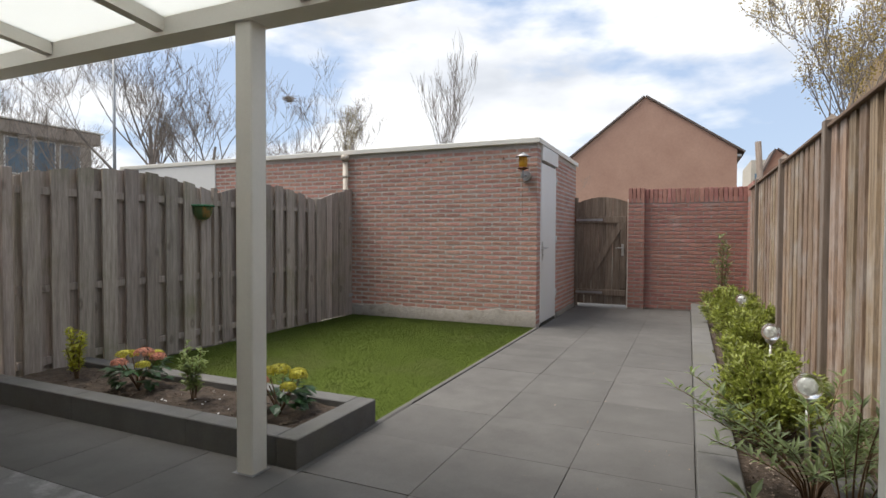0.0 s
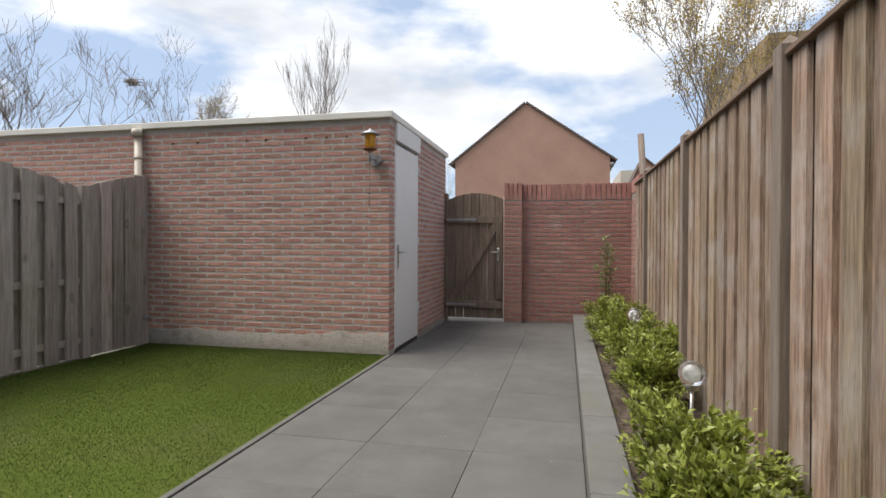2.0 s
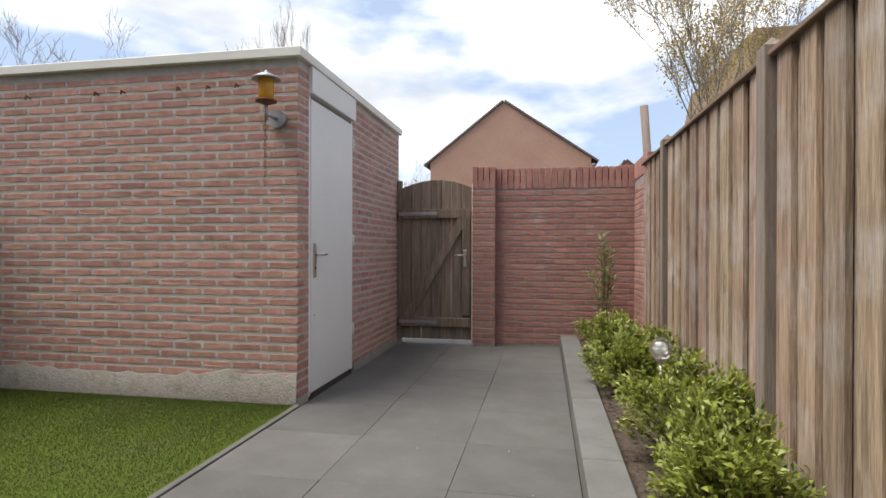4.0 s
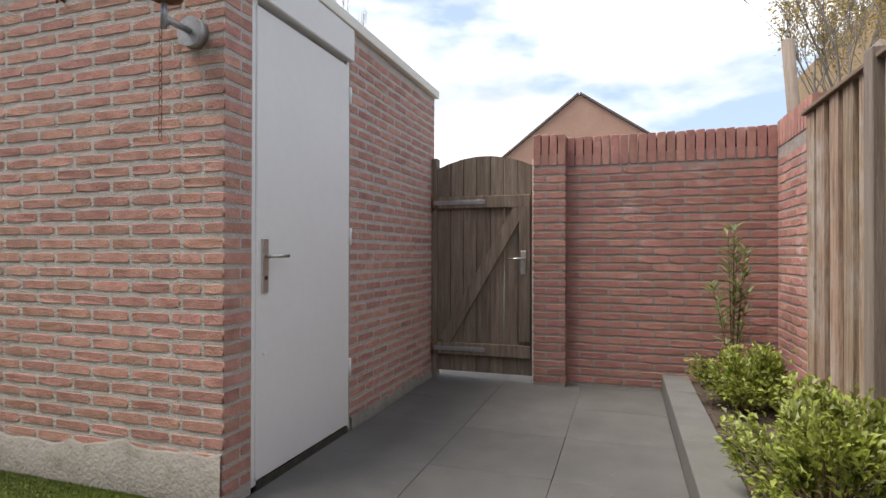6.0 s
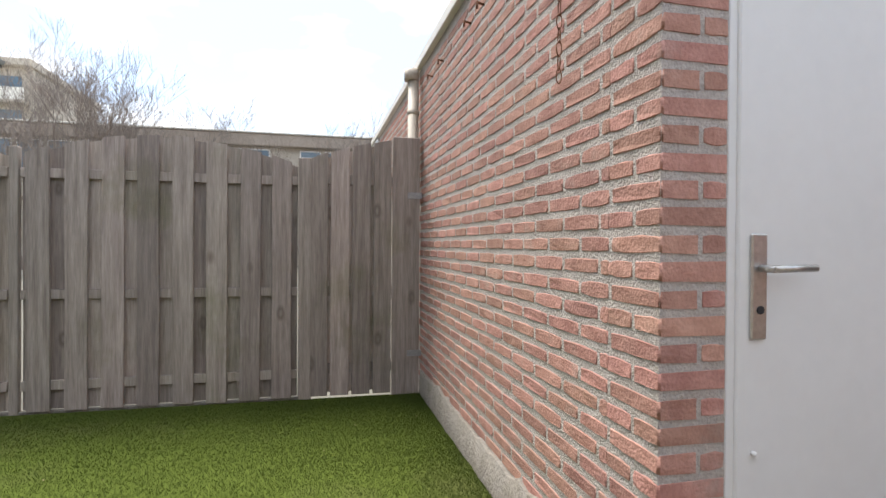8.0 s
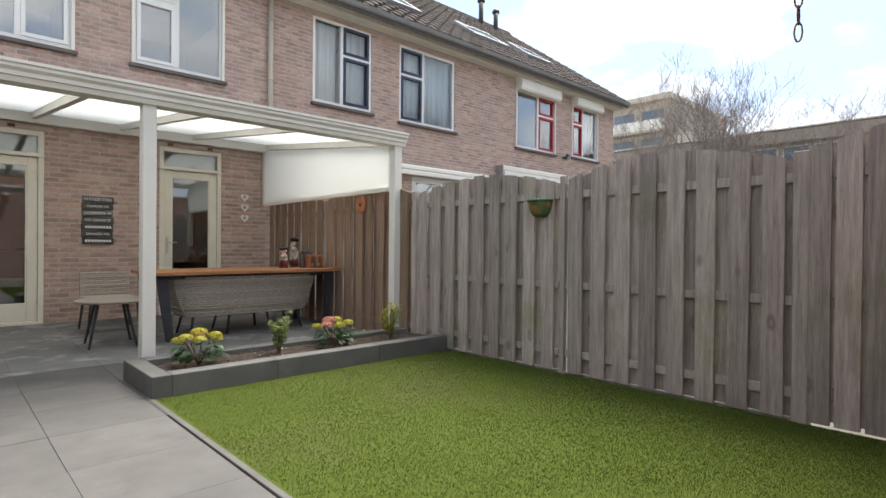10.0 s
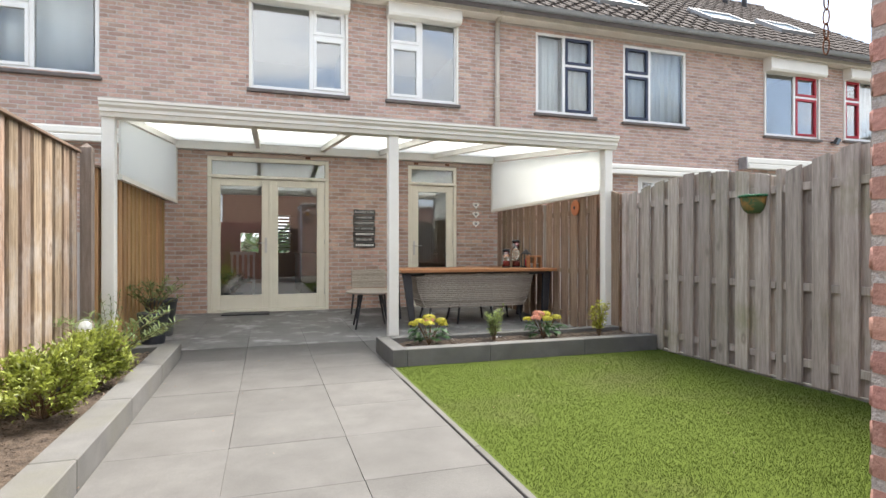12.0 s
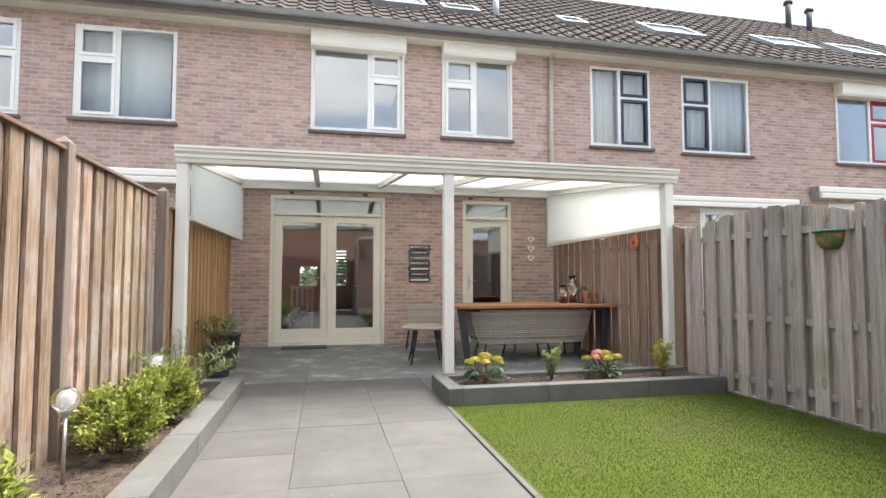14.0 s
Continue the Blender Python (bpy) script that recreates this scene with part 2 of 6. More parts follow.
STONE_SILL = mat("stone_sill", (0.10, 0.085, 0.08), (0.15, 0.13, 0.12), 0.7, 8, 0.2)
ROOF_TILE = mat("roof_tile", (0.078, 0.066, 0.06), (0.105, 0.09, 0.082), 0.95, 4, 0.2, 60, vary=0.08, pieces=True, spec=0.15)
ROOF_FAR = mat("far_roof", (0.11, 0.085, 0.075), (0.15, 0.12, 0.105), 0.85, 3, 0.3, 12)
ZINC = mat("zinc_gutter", (0.24, 0.25, 0.26), (0.32, 0.33, 0.34), 0.5, 3, 0.05, 40, metal=0.4)
TRIM = mat("cream_fascia", (0.60, 0.56, 0.49), (0.66, 0.62, 0.55), 0.6, 3, 0.05, 50)
PIPE = mat("beige_pipe", (0.40, 0.35, 0.29), (0.48, 0.43, 0.36), 0.5, 3, 0.05, 50)
STEEL = mat("brushed_steel", (0.52, 0.51, 0.49), (0.62, 0.61, 0.59), 0.35, 5, 0.03, 80, metal=0.9)
GALV = mat("galvanised_steel", (0.30, 0.30, 0.31), (0.42, 0.42, 0.43), 0.5, 12, 0.1, 80, metal=0.7)
RUST = mat("rusted_iron", (0.11, 0.045, 0.022), (0.24, 0.11, 0.06), 0.8, 30, 0.4, 120, metal=0.2)
DARK_METAL = mat("anthracite_metal", (0.025, 0.026, 0.03), (0.04, 0.041, 0.046), 0.5, 6, 0.05)
DARK_PLASTIC = mat("dark_plastic", (0.02, 0.021, 0.024), (0.035, 0.036, 0.04), 0.55, 6, 0.05)
POT_GREY = mat("grey_pot", (0.045, 0.048, 0.055), (0.075, 0.08, 0.09), 0.6, 6, 0.1)
WICKER = mat("wicker", (0.33, 0.29, 0.245), (0.48, 0.43, 0.37), 0.75, 40, 0.4, 160, vary=0.12, pieces=True)
OPAL = thin_mat("opal_sheet", (0.80, 0.81, 0.79), (0.83, 0.84, 0.82), 0.77, 0.35, 0.0)
GLASS = glass_mat("window_glass", ior=2.0)
GLASS_CLEAR = glass_mat("clear_window_glass", ior=1.55)
GLASS_COATED = glass_mat("coated_window_glass", ior=2.3)
CRACKLE = glass_mat("crackled_glass", (0.98, 0.985, 0.985), 0.18)
AMBER = thin_mat("amber_glass", (0.70, 0.40, 0.05), (0.8, 0.5, 0.06), 0.5, 0.2, 0.0)
RED_GLASS = glass_mat("red_glass", (0.55, 0.03, 0.05), 0.1)
ROOM_WALL = mat("room_wall", (0.52, 0.50, 0.46), (0.58, 0.56, 0.52), 0.85, 3, 0.03, 50)
ROOM_FLOOR = mat("room_floor", (0.16, 0.13, 0.11), (0.22, 0.18, 0.15), 0.5, 3, 0.03, 50)
CURTAIN = thin_mat("net_curtain", (0.88, 0.89, 0.90), (0.85, 0.85, 0.85), 0.2, 0.8, 0.0)
LEAF_BOX = thin_mat("variegated_leaf", (0.225, 0.255, 0.05), (0.29, 0.33, 0.06), 0.35, 0.45, 0.55)
LEAF_GREEN = thin_mat("deep_green_leaf", (0.035, 0.085, 0.03), (0.05, 0.12, 0.03), 0.3, 0.4)
LEAF_SLIM = thin_mat("slim_green_leaf", (0.18, 0.23, 0.09), (0.22, 0.29, 0.09), 0.35, 0.5)
LEAF_YELLOW = thin_mat("yellow_leaf", (0.42, 0.42, 0.05), (0.5, 0.5, 0.05), 0.35, 0.5)
LEAF_SPRING = thin_mat("spring_leaf", (0.34, 0.25, 0.08), (0.42, 0.31, 0.08), 0.45, 0.6)
PETAL_PINK = thin_mat("pink_petal", (0.60, 0.28, 0.20), (0.7, 0.35, 0.25), 0.35, 0.6)
PETAL_YELLOW = thin_mat("yellow_petal", (0.50, 0.46, 0.06), (0.55, 0.5, 0.06), 0.35, 0.6)
# bark colour lightened, so distance haze on the far trees is in the paint
BARK_HAZED = mat("hazed_bark", (0.18, 0.15, 0.13), (0.28, 0.245, 0.215), 0.95, 6, 0.5, 40)
STEM = mat("green_brown_stem", (0.10, 0.055, 0.03), (0.16, 0.10, 0.05), 0.8, 9, 0.2)
TERRACOTTA = mat("terracotta", (0.42, 0.14, 0.06), (0.52, 0.19, 0.085), 0.8, 9, 0.15)
GREEN_GLAZE = mat("green_plastic", (0.02, 0.10, 0.045), (0.03, 0.14, 0.06), 0.4, 9, 0.05)
WHITE_PAINT = mat("chalk_white", (0.72, 0.72, 0.70), (0.8, 0.8, 0.78), 0.8, 9, 0.1)
SLATE = mat("grey_sign_board", (0.07, 0.068, 0.065), (0.11, 0.105, 0.10), 0.8, 9, 0.2, vary=0.2)
BEIGE_WALL = mat("beige_render", (0.44, 0.39, 0.32), (0.50, 0.45, 0.38), 0.85, 0.6, 0.05, 8)
BROWN_FASCIA = mat("brown_fascia", (0.33, 0.275, 0.225), (0.39, 0.33, 0.275), 0.8, 0.6, 0.05, 8)
FAR_GLASS = mat("far_window", (0.10, 0.15, 0.20), (0.20, 0.27, 0.33), 0.15, 0.4, 0.0, 5)
# ---- builders ----
def box(bm, x0, x1, y0, y1, z0, z1, bevel=0.0):
    vs = [bm.verts.new((x, y, z)) for x in sorted((x0, x1)) for y in sorted((y0, y1)) for z in sorted((z0, z1))]
    fs = [bm.faces.new([vs[i] for i in f]) for f in ((0, 1, 3, 2), (4, 6, 7, 5), (0, 4, 5, 1), (2, 3, 7, 6), (0, 2, 6, 4), (1, 5, 7, 3))]
    if bevel:
        edges = list({e for f in fs for e in f.edges})
        bmesh.ops.bevel(bm, geom=edges, offset=bevel, segments=1, affect="EDGES")
    return bm


def boxes(*specs, bevel=0.0):
    bm = bmesh.new()
    for s in specs:
        box(bm, *s, bevel=bevel)
    return bm


def tube(bm, p, q, r0, r1=None, n=10, caps=True):
    """A round bar from p to q."""
    p, q = Vector(p), Vector(q)
    r1 = r0 if r1 is None else r1
    w = (q - p).normalized()
    u = w.orthogonal().normalized()
    v = w.cross(u)
    rings = []
    for c, r in ((p, r0), (q, r1)):
        rings.append([bm.verts.new(c + r * (math.cos(6.28319 * i / n) * u + math.sin(6.28319 * i / n) * v)) for i in range(n)])
    for i in range(n):
        bm.faces.new((rings[0][i], rings[0][(i + 1) % n], rings[1][(i + 1) % n], rings[1][i])).smooth = True
    if caps:
        bm.faces.new(rings[0][::-1])
        bm.faces.new(rings[1])
    return bm


def lathe(bm, profile, n=20, at=(0, 0, 0)):
    """A turned shape round the z axis from (radius, height) pairs."""
    rings = []
    for r, z in profile:
        rings.append([bm.verts.new((at[0] + r * math.cos(6.28319 * i / n), at[1] + r * math.sin(6.28319 * i / n), at[2] + z)) for i in range(n)])
    for a, b in zip(rings, rings[1:]):
        for i in range(n):
            bm.faces.new((a[i], a[(i + 1) % n], b[(i + 1) % n], b[i])).smooth = True
    bm.faces.new(rings[0][::-1])
    bm.faces.new(rings[-1])
    return bm


def to_mesh(name, bm):
    bmesh.ops.recalc_face_normals(bm, faces=bm.faces)
    me = bpy.data.meshes.new(name)
    bm.to_mesh(me)
    bm.free()
    return me


def part(name, bm, material, parent=None, label="", at=None, rz=0.0):
    """One mesh object, under a thing or a part if parent is given."""
    me = bm if isinstance(bm, bpy.types.Mesh) else to_mesh(name, bm)
    if material and not me.materials:
        me.materials.append(material)
    ob = new(name, me)
    if parent:
        ob.parent = parent
    if at is not None:
        ob.matrix_basis = pose(*at, 0, 0, rz)
    if label:
        tagged(ob, label)
    return ob


def thing(name, label, category, group="", at=(0, 0, 0), rz=0.0, kind=""):
    ob = new(name)
    ob.empty_display_size = 0.1
    ob.matrix_basis = pose(*at, 0, 0, rz)
    return tagged(ob, label, category, group, kind)


def setting(name, bm, material, label, category):
    return tagged(part(name, bm, material), label, category, kind="structure")


def holed_wall(u0, u1, z0, z1, y0, y1, holes):
    """A slab in the xz plane between y0 and y1 with rectangular holes (u0, u1, z0, z1) right through it."""
    us = sorted({u0, u1, *[min(max(h[i], u0), u1) for h in holes for i in (0, 1)]})
    zs = sorted({z0, z1, *[min(max(h[i], z0), z1) for h in holes for i in (2, 3)]})
    full = {}
    for i in range(len(us) - 1):
        for k in range(len(zs) - 1):
            cu, cz = (us[i] + us[i + 1]) / 2, (zs[k] + zs[k + 1]) / 2
            full[i, k] = not any(min(h[0], h[1]) < cu < max(h[0], h[1]) and h[2] < cz < h[3] for h in holes)
    bm = bmesh.new()
    cache = {}

    def V(u, y, z):
        key = (round(u, 5), y, round(z, 5))
        if key not in cache:
            cache[key] = bm.verts.new((u, y, z))
        return cache[key]

    for (i, k), on in full.items():
        if not on:
            continue
        a, b, c, d = us[i], us[i + 1], zs[k], zs[k + 1]
        bm.faces.new((V(a, y0, c), V(b, y0, c), V(b, y0, d), V(a, y0, d)))
        bm.faces.new((V(a, y1, c), V(a, y1, d), V(b, y1, d), V(b, y1, c)))
        if not full.get((i - 1, k)):
            bm.faces.new((V(a, y0, c), V(a, y0, d), V(a, y1, d), V(a, y1, c)))
        if not full.get((i + 1, k)):
            bm.faces.new((V(b, y0, c), V(b, y1, c), V(b, y1, d), V(b, y0, d)))
        if not full.get((i, k - 1)):
            bm.faces.new((V(a, y0, c), V(a, y1, c), V(b, y1, c), V(b, y0, c)))
        if not full.get((i, k + 1)):
            bm.faces.new((V(a, y0, d), V(b, y0, d), V(b, y1, d), V(a, y1, d)))
    return bm


rng = random.Random(7)

# ---- sizes of the place ----
HOUSE_Y = 0.04
FENCE_L, FENCE_R = -3.44, 1.93
SHED_X, SHED_Y, SHED_TOP = -0.635, 8.17, 2.36
BACK_Y = 10.73



def patio_z(y):
    """The paving under the veranda falls gently from the house to the garden."""
    return 0.065 * min(1.0, max(0.0, (3.47 - y) / 3.4))


# ---- ground, paving base, lawn ----
bm = bmesh.new()
bm.faces.new([bm.verts.new(p) for p in ((-700, -700, -0.09), (700, -700, -0.09), (700, 700, -0.09), (-700, 700, -0.09))])
setting("ground", bm, GROUND, "grey-brown ground running out to the horizon", "ground")
PAVE = setting("pavement", boxes((-3.4, 1.97, 0.04, 3.55, -0.085, -0.02), (-0.635, 1.97, 3.55, 11.4, -0.085, -0.02)), JOINT,
               "grey concrete slab paving with narrow dark joints", "paving")
LAWN = thing("lawn", "bright green artificial turf lawn beside the paving", "lawn", kind="structure")
bm = bmesh.new()
N = 40
grid_v = [[bm.verts.new((-3.42 + 2.78 * i / N, 4.24 + 3.92 * j / N, -0.003 + 0.0012 * noise.noise((i * 0.21, j * 0.21, 0)))) for j in range(N + 1)] for i in range(N + 1)]
for i in range(N):
    for j in range(N):
        bm.faces.new((grid_v[i][j], grid_v[i + 1][j], grid_v[i + 1][j + 1], grid_v[i][j + 1])).smooth = True
part("turf_mat", bm, TURF_BASE, LAWN)
# pile of the turf: short bent blades
vs, fs = [], []
nr = np.random.default_rng(3)
for k in range(210000):
    x, y = nr.uniform(-3.41, -0.66), nr.uniform(4.25, 8.15)
    if k > 40000 and nr.random() < 0.5:
        y = 8.15 - (8.15 - y) * nr.random()
    a, h, w = nr.uniform(0, 6.283), nr.uniform(0.004, 0.009), nr.uniform(0.0012, 0.0022)
    dx, dy = math.cos(a), math.sin(a)
    lx, ly = nr.uniform(-0.009, 0.009), nr.uniform(-0.009, 0.009)
    i = len(vs)
    vs += [(x - dx * w, y - dy * w, -0.006), (x + dx * w, y + dy * w, -0.006), (x + lx, y + ly, h)]
    fs.append((i, i + 1, i + 2))
me = bpy.data.meshes.new("turf_pile")
me.from_pydata(vs, [], fs)
tagged(part("turf_pile", me, TURF, LAWN), kind="stuff")
for x0, x1, y0, y1 in ((-0.645, -0.61, 4.24, 8.17),):
    y = y0
    while y < y1 - 0.01:
        e = min(y + 1.0, y1)
        part("edging_strip", boxes((x0, x1, y + 0.002, e - 0.002, -0.08, 0.004), bevel=0.003), SLAB, LAWN)
        y = e

# ---- shed: brick walls, concrete plinth, flat roof with white edge ----
SHED = thing("shed", "flat-roofed brick shed with a white door and white roof edge", "shed", kind="structure")
part("wall", boxes((-8.5, SHED_X - 0.003, SHED_Y + 0.003, 8.29, -0.08, SHED_TOP)), MORTAR, SHED)
side = holed_wall(8.29, BACK_Y + 0.05, -0.08, SHED_TOP, 0.003, 0.11, [(8.35, 9.25, -0.1, 2.4)])
ob = part("wall", side, MORTAR, SHED)
ob.matrix_basis = Matrix(((0, -1, 0, SHED_X), (1, 0, 0, 0), (0, 0, 1, 0), (0, 0, 0, 1)))
part("wall", boxes((-8.5, SHED_X - 0.12, BACK_Y - 0.06, BACK_Y + 0.05, -0.08, SHED_TOP), (-8.5, -8.38, 8.29, BACK_Y - 0.06, -0.08, SHED_TOP)), MORTAR, SHED)
part("roof", boxes((-8.45, SHED_X - 0.02, 8.2, BACK_Y + 0.02, SHED_TOP - 0.06, SHED_TOP + 0.03)), ROOF_FAR, SHED)
bm = boxes((-8.53, SHED_X + 0.035, SHED_Y - 0.035, SHED_Y + 0.02, SHED_TOP, SHED_TOP + 0.065), bevel=0.004)
part("roof_edge", bm, WHITE_ALU, SHED, "white aluminium roof edge")
bm = boxes((SHED_X - 0.02, SHED_X + 0.035, SHED_Y + 0.022, BACK_Y + 0.07, SHED_TOP, SHED_TOP + 0.065), bevel=0.004)
part("roof_edge", bm, WHITE_ALU, SHED, "white aluminium roof edge")
part("garage_panel", boxes((-8.5, -6.15, SHED_Y - 0.02, SHED_Y + 0.002, 1.85, SHED_TOP - 0.001), bevel=0.004), DOOR_WHITE, SHED, "white panel above the next garage door")
# rough cement plinth along the front
bm = bmesh.new()
cols = 70
top, bot = [], []
for i in range(cols + 1):
    u = -3.42 + (SHED_X + 3.42) * i / cols
    h = 0.165 + 0.045 * noise.noise((u * 2.3, 0, 1)) + 0.03 * noise.noise((u * 9, 3, 1)) + (0.05 if u > -1.5 else 0) * (0.5 + noise.noise((u * 4, 7, 1)))
    d = 0.008 + 0.006 * noise.noise((u * 6, 5, 2))
    bot.append((bm.verts.new((u, SHED_Y - 0.012 - d, -0.05)), bm.verts.new((u, SHED_Y - 0.006 - d, max(0.05, h)))))
    top.append(bm.verts.new((u, SHED_Y + 0.014, max(0.055, h + 0.008))))
for i in range(cols):
    bm.faces.new((bot[i][0], bot[i + 1][0], bot[i + 1][1], bot[i][1])).smooth = True
    bm.faces.new((bot[i][1], bot[i + 1][1], top[i + 1], top[i]))
part("plinth", bm, CEMENT, SHED, "rough grey cement plinth")
bm = bmesh.new()
cols = 40
prev = None
for i in range(cols + 1):
    u = 9.26 + (BACK_Y - 9.27) * i / cols
    h = max(0.03, 0.055 + 0.03 * noise.noise((u * 3.1, 2, 1)) + 0.03 * noise.noise((u * 11, 3, 5)))
    row = [bm.verts.new((SHED_X + 0.014, u, -0.05)), bm.verts.new((SHED_X + 0.008, u, h)), bm.verts.new((SHED_X - 0.014, u, h + 0.006))]
    if prev:
        for k in (0, 1):
            bm.faces.new((prev[k], row[k], row[k + 1], prev[k + 1])).smooth = True
    prev = row
part("plinth", bm, CEMENT, SHED, "rough grey cement plinth")

# shed door with panel above
DOOR = tagged(new("door_1"), "white painted flush shed door with steel handle", "door", kind="structure")
part("frame", boxes((SHED_X - 0.09, SHED_X - 0.004, 8.352, 8.39, 0, SHED_TOP - 0.002), (SHED_X - 0.09, SHED_X - 0.004, 9.215, 9.248, 0, SHED_TOP - 0.002), bevel=0.003), DOOR_WHITE, DOOR)
part("leaf", boxes((SHED_X - 0.05, SHED_X + 0.006, 8.375, 9.228, 0.025, 2.135), bevel=0.004), DOOR_WHITE, DOOR)
part("top_panel", boxes((SHED_X - 0.05, SHED_X + 0.03, 8.345, 9.25, 2.165, SHED_TOP - 0.004), bevel=0.005), DOOR_WHITE, DOOR)
part("threshold", boxes((SHED_X - 0.1, SHED_X + 0.004, 8.39, 9.215, -0.05, 0.018)), JOINT, DOOR)
h = part("handle_plate", boxes((SHED_X + 0.006, SHED_X + 0.016, 8.405, 8.45, 0.85, 1.10), bevel=0.004), STEEL, DOOR, "brushed steel handle plate")
bm = tube(bmesh.new(), (SHED_X + 0.016, 8.43, 1.018), (SHED_X + 0.062, 8.43, 1.018), 0.009)
tube(bm, (SHED_X + 0.056, 8.425, 1.018), (SHED_X + 0.056, 8.545, 1.02), 0.009)
part("lever", bm, STEEL, h)
part("keyhole", tube(bmesh.new(), (SHED_X + 0.015, 8.428, 0.92), (SHED_X + 0.019, 8.428, 0.92), 0.010), DARK_METAL, h)
for z in (0.36, 1.13, 1.96):
    hb = tube(bmesh.new(), (SHED_X + 0.012, 9.23, z - 0.05), (SHED_X + 0.012, 9.23, z + 0.05), 0.009)
    part("hinge", hb, DOOR_WHITE, DOOR)
part("knob", tube(bmesh.new(), (SHED_X + 0.005, 8.42, 0.58), (SHED_X + 0.022, 8.42, 0.58), 0.006), DOOR_WHITE, DOOR)

# ---- back wall with pillar, return wall ----
WALL_B = thing("wall_back", "red brick garden wall with upright coping bricks", "wall", kind="structure")
part("core", boxes((0.482, 1.96, BACK_Y + 0.004, BACK_Y + 0.2, -0.08, 1.80), bevel=0), MORTAR_DARK, WALL_B)
part("core", boxes((0.242, 0.48, BACK_Y - 0.092, BACK_Y + 0.2, -0.08, 1.80)), MORTAR_DARK, WALL_B)
WALL_R = thing("wall_return", "short red brick return wall with broken toothed end", "wall", kind="structure")
part("core", boxes((1.944, 2.13, 10.04, BACK_Y + 0.2, -0.08, 1.90)), MORTAR_DARK, WALL_R)
# ---- house row: wall, openings, roof ----
HX0, HX1 = -13.97, 9.5
OPEN = {  # x right, x left, z low, z high
    "double": (-0.535, 1.25, 0.0, 2.42), "kitchen": (-2.695, -1.84, 0.0, 2.42),
    "w1": (-0.83, 0.655, 3.49, 4.86), "w2": (-2.71, -1.49, 3.50, 4.89), "w3": (-5.415, -4.21, 3.49, 4.96), "w4": (-7.54, -6.065, 3.46, 4.93),
    "w5": (-11.1, -9.55, 3.42, 4.80), "w6": (-13.1, -11.86, 3.46, 4.84), "w0": (2.66, 4.06, 3.47, 4.90), "w00": (4.75, 6.2, 3.46, 4.90),
    "n1": (-7.9, -6.4, 0.3, 2.42), "n2": (3.4, 5.2, 0.0, 2.42), "n3": (-11.2, -9.3, 0.3, 2.6),
}
HOUSE = thing("house", "two-storey brick terraced house row with tiled roof", "house", kind="structure")
holes = [tuple(v) for v in OPEN.values()]
part("wall", holed_wall(HX0, HX1, -0.08, 5.2, HOUSE_Y - 0.1, HOUSE_Y - 0.004, holes), MORTAR, HOUSE)
part("end_wall", boxes((HX0, HX0 + 0.2, -8.5, HOUSE_Y - 0.1, -0.08, 5.2), (HX1 - 0.2, HX1, -8.5, HOUSE_Y - 0.1, -0.08, 5.2)), BRICK_FAR, HOUSE)
part("front_wall", holed_wall(HX0 + 0.2, HX1 - 0.2, -0.08, 5.2, -8.5, -8.3, [(0.62, 1.13, 0.92, 1.5), (-0.26, 0.17, 0.92, 2.05)]), BRICK_FAR, HOUSE)
for x0, x1 in ((HX0, HX0 + 0.2), (HX1 - 0.2, HX1)):
    bm = bmesh.new()
    tri = [[bm.verts.new(p) for p in ((x, -8.5, 5.2), (x, HOUSE_Y, 5.2), (x, -4.1, 8.2))] for x in (x0, x1)]
    bm.faces.new(tri[0])
    bm.faces.new(tri[1])
    for i in range(3):
        bm.faces.new((tri[0][i], tri[0][(i + 1) % 3], tri[1][(i + 1) % 3], tri[1][i]))
    part("gable", bm, BRICK_FAR, HOUSE)

# rooms behind the panes
part("upper_floor", boxes((HX0 + 0.2, HX1 - 0.2, -8.3, HOUSE_Y - 0.1, 2.62, 2.75)), ROOM_WALL, HOUSE)
part("attic_floor", boxes((HX0 + 0.2, HX1 - 0.2, -8.3, HOUSE_Y - 0.1, 5.08, 5.18)), ROOM_WALL, HOUSE)
part("ground_floor", boxes((HX0 + 0.2, HX1 - 0.2, -8.3, HOUSE_Y - 0.1, -0.07, 0.02)), ROOM_FLOOR, HOUSE)
pw = bmesh.new()
for x in (2.1, -1.2, -3.4, -8.6):
    box(pw, x - 0.06, x + 0.06, -8.3, HOUSE_Y - 0.1, 0.02, 2.62)
for x in (2.1, -1.1, -3.4, -5.75, -8.6, -11.5):
    box(pw, x - 0.06, x + 0.06, -3.6, HOUSE_Y - 0.1, 2.75, 5.08)
box(pw, HX0 + 0.2, HX1 - 0.2, -3.7, -3.6, 2.75, 5.08)
part("inner_wall", pw, ROOM_WALL, HOUSE)

# roof: battened slope with wavy tiles
EAVE = Vector((0, 0.42, 5.2))
RIDGE = Vector((0, -4.1, 8.42))
slope = (RIDGE - EAVE)
S = slope.length
sd = slope.normalized()
sn = Vector((0, sd.z, -sd.y))
if sn.z < 0:
    sn = -sn
bm = bmesh.new()
for a, b in (((EAVE, RIDGE)), ((Vector((0, -8.62, 5.2)), RIDGE))):
    q = [bm.verts.new((x, p.y, p.z - 0.03)) for x, p in ((HX0 - 0.15, a), (HX1 + 0.15, a), (HX1 + 0.15, b), (HX0 - 0.15, b))]
    q2 = [bm.verts.new(v.co - Vector((0, 0, 0.12))) for v in q]
    bm.faces.new(q)
    bm.faces.new(q2[::-1])
    for i in range(4):
        bm.faces.new((q[i], q2[i], q2[(i + 1) % 4], q[(i + 1) % 4]))
part("roof", bm, ROOF_TILE, HOUSE)
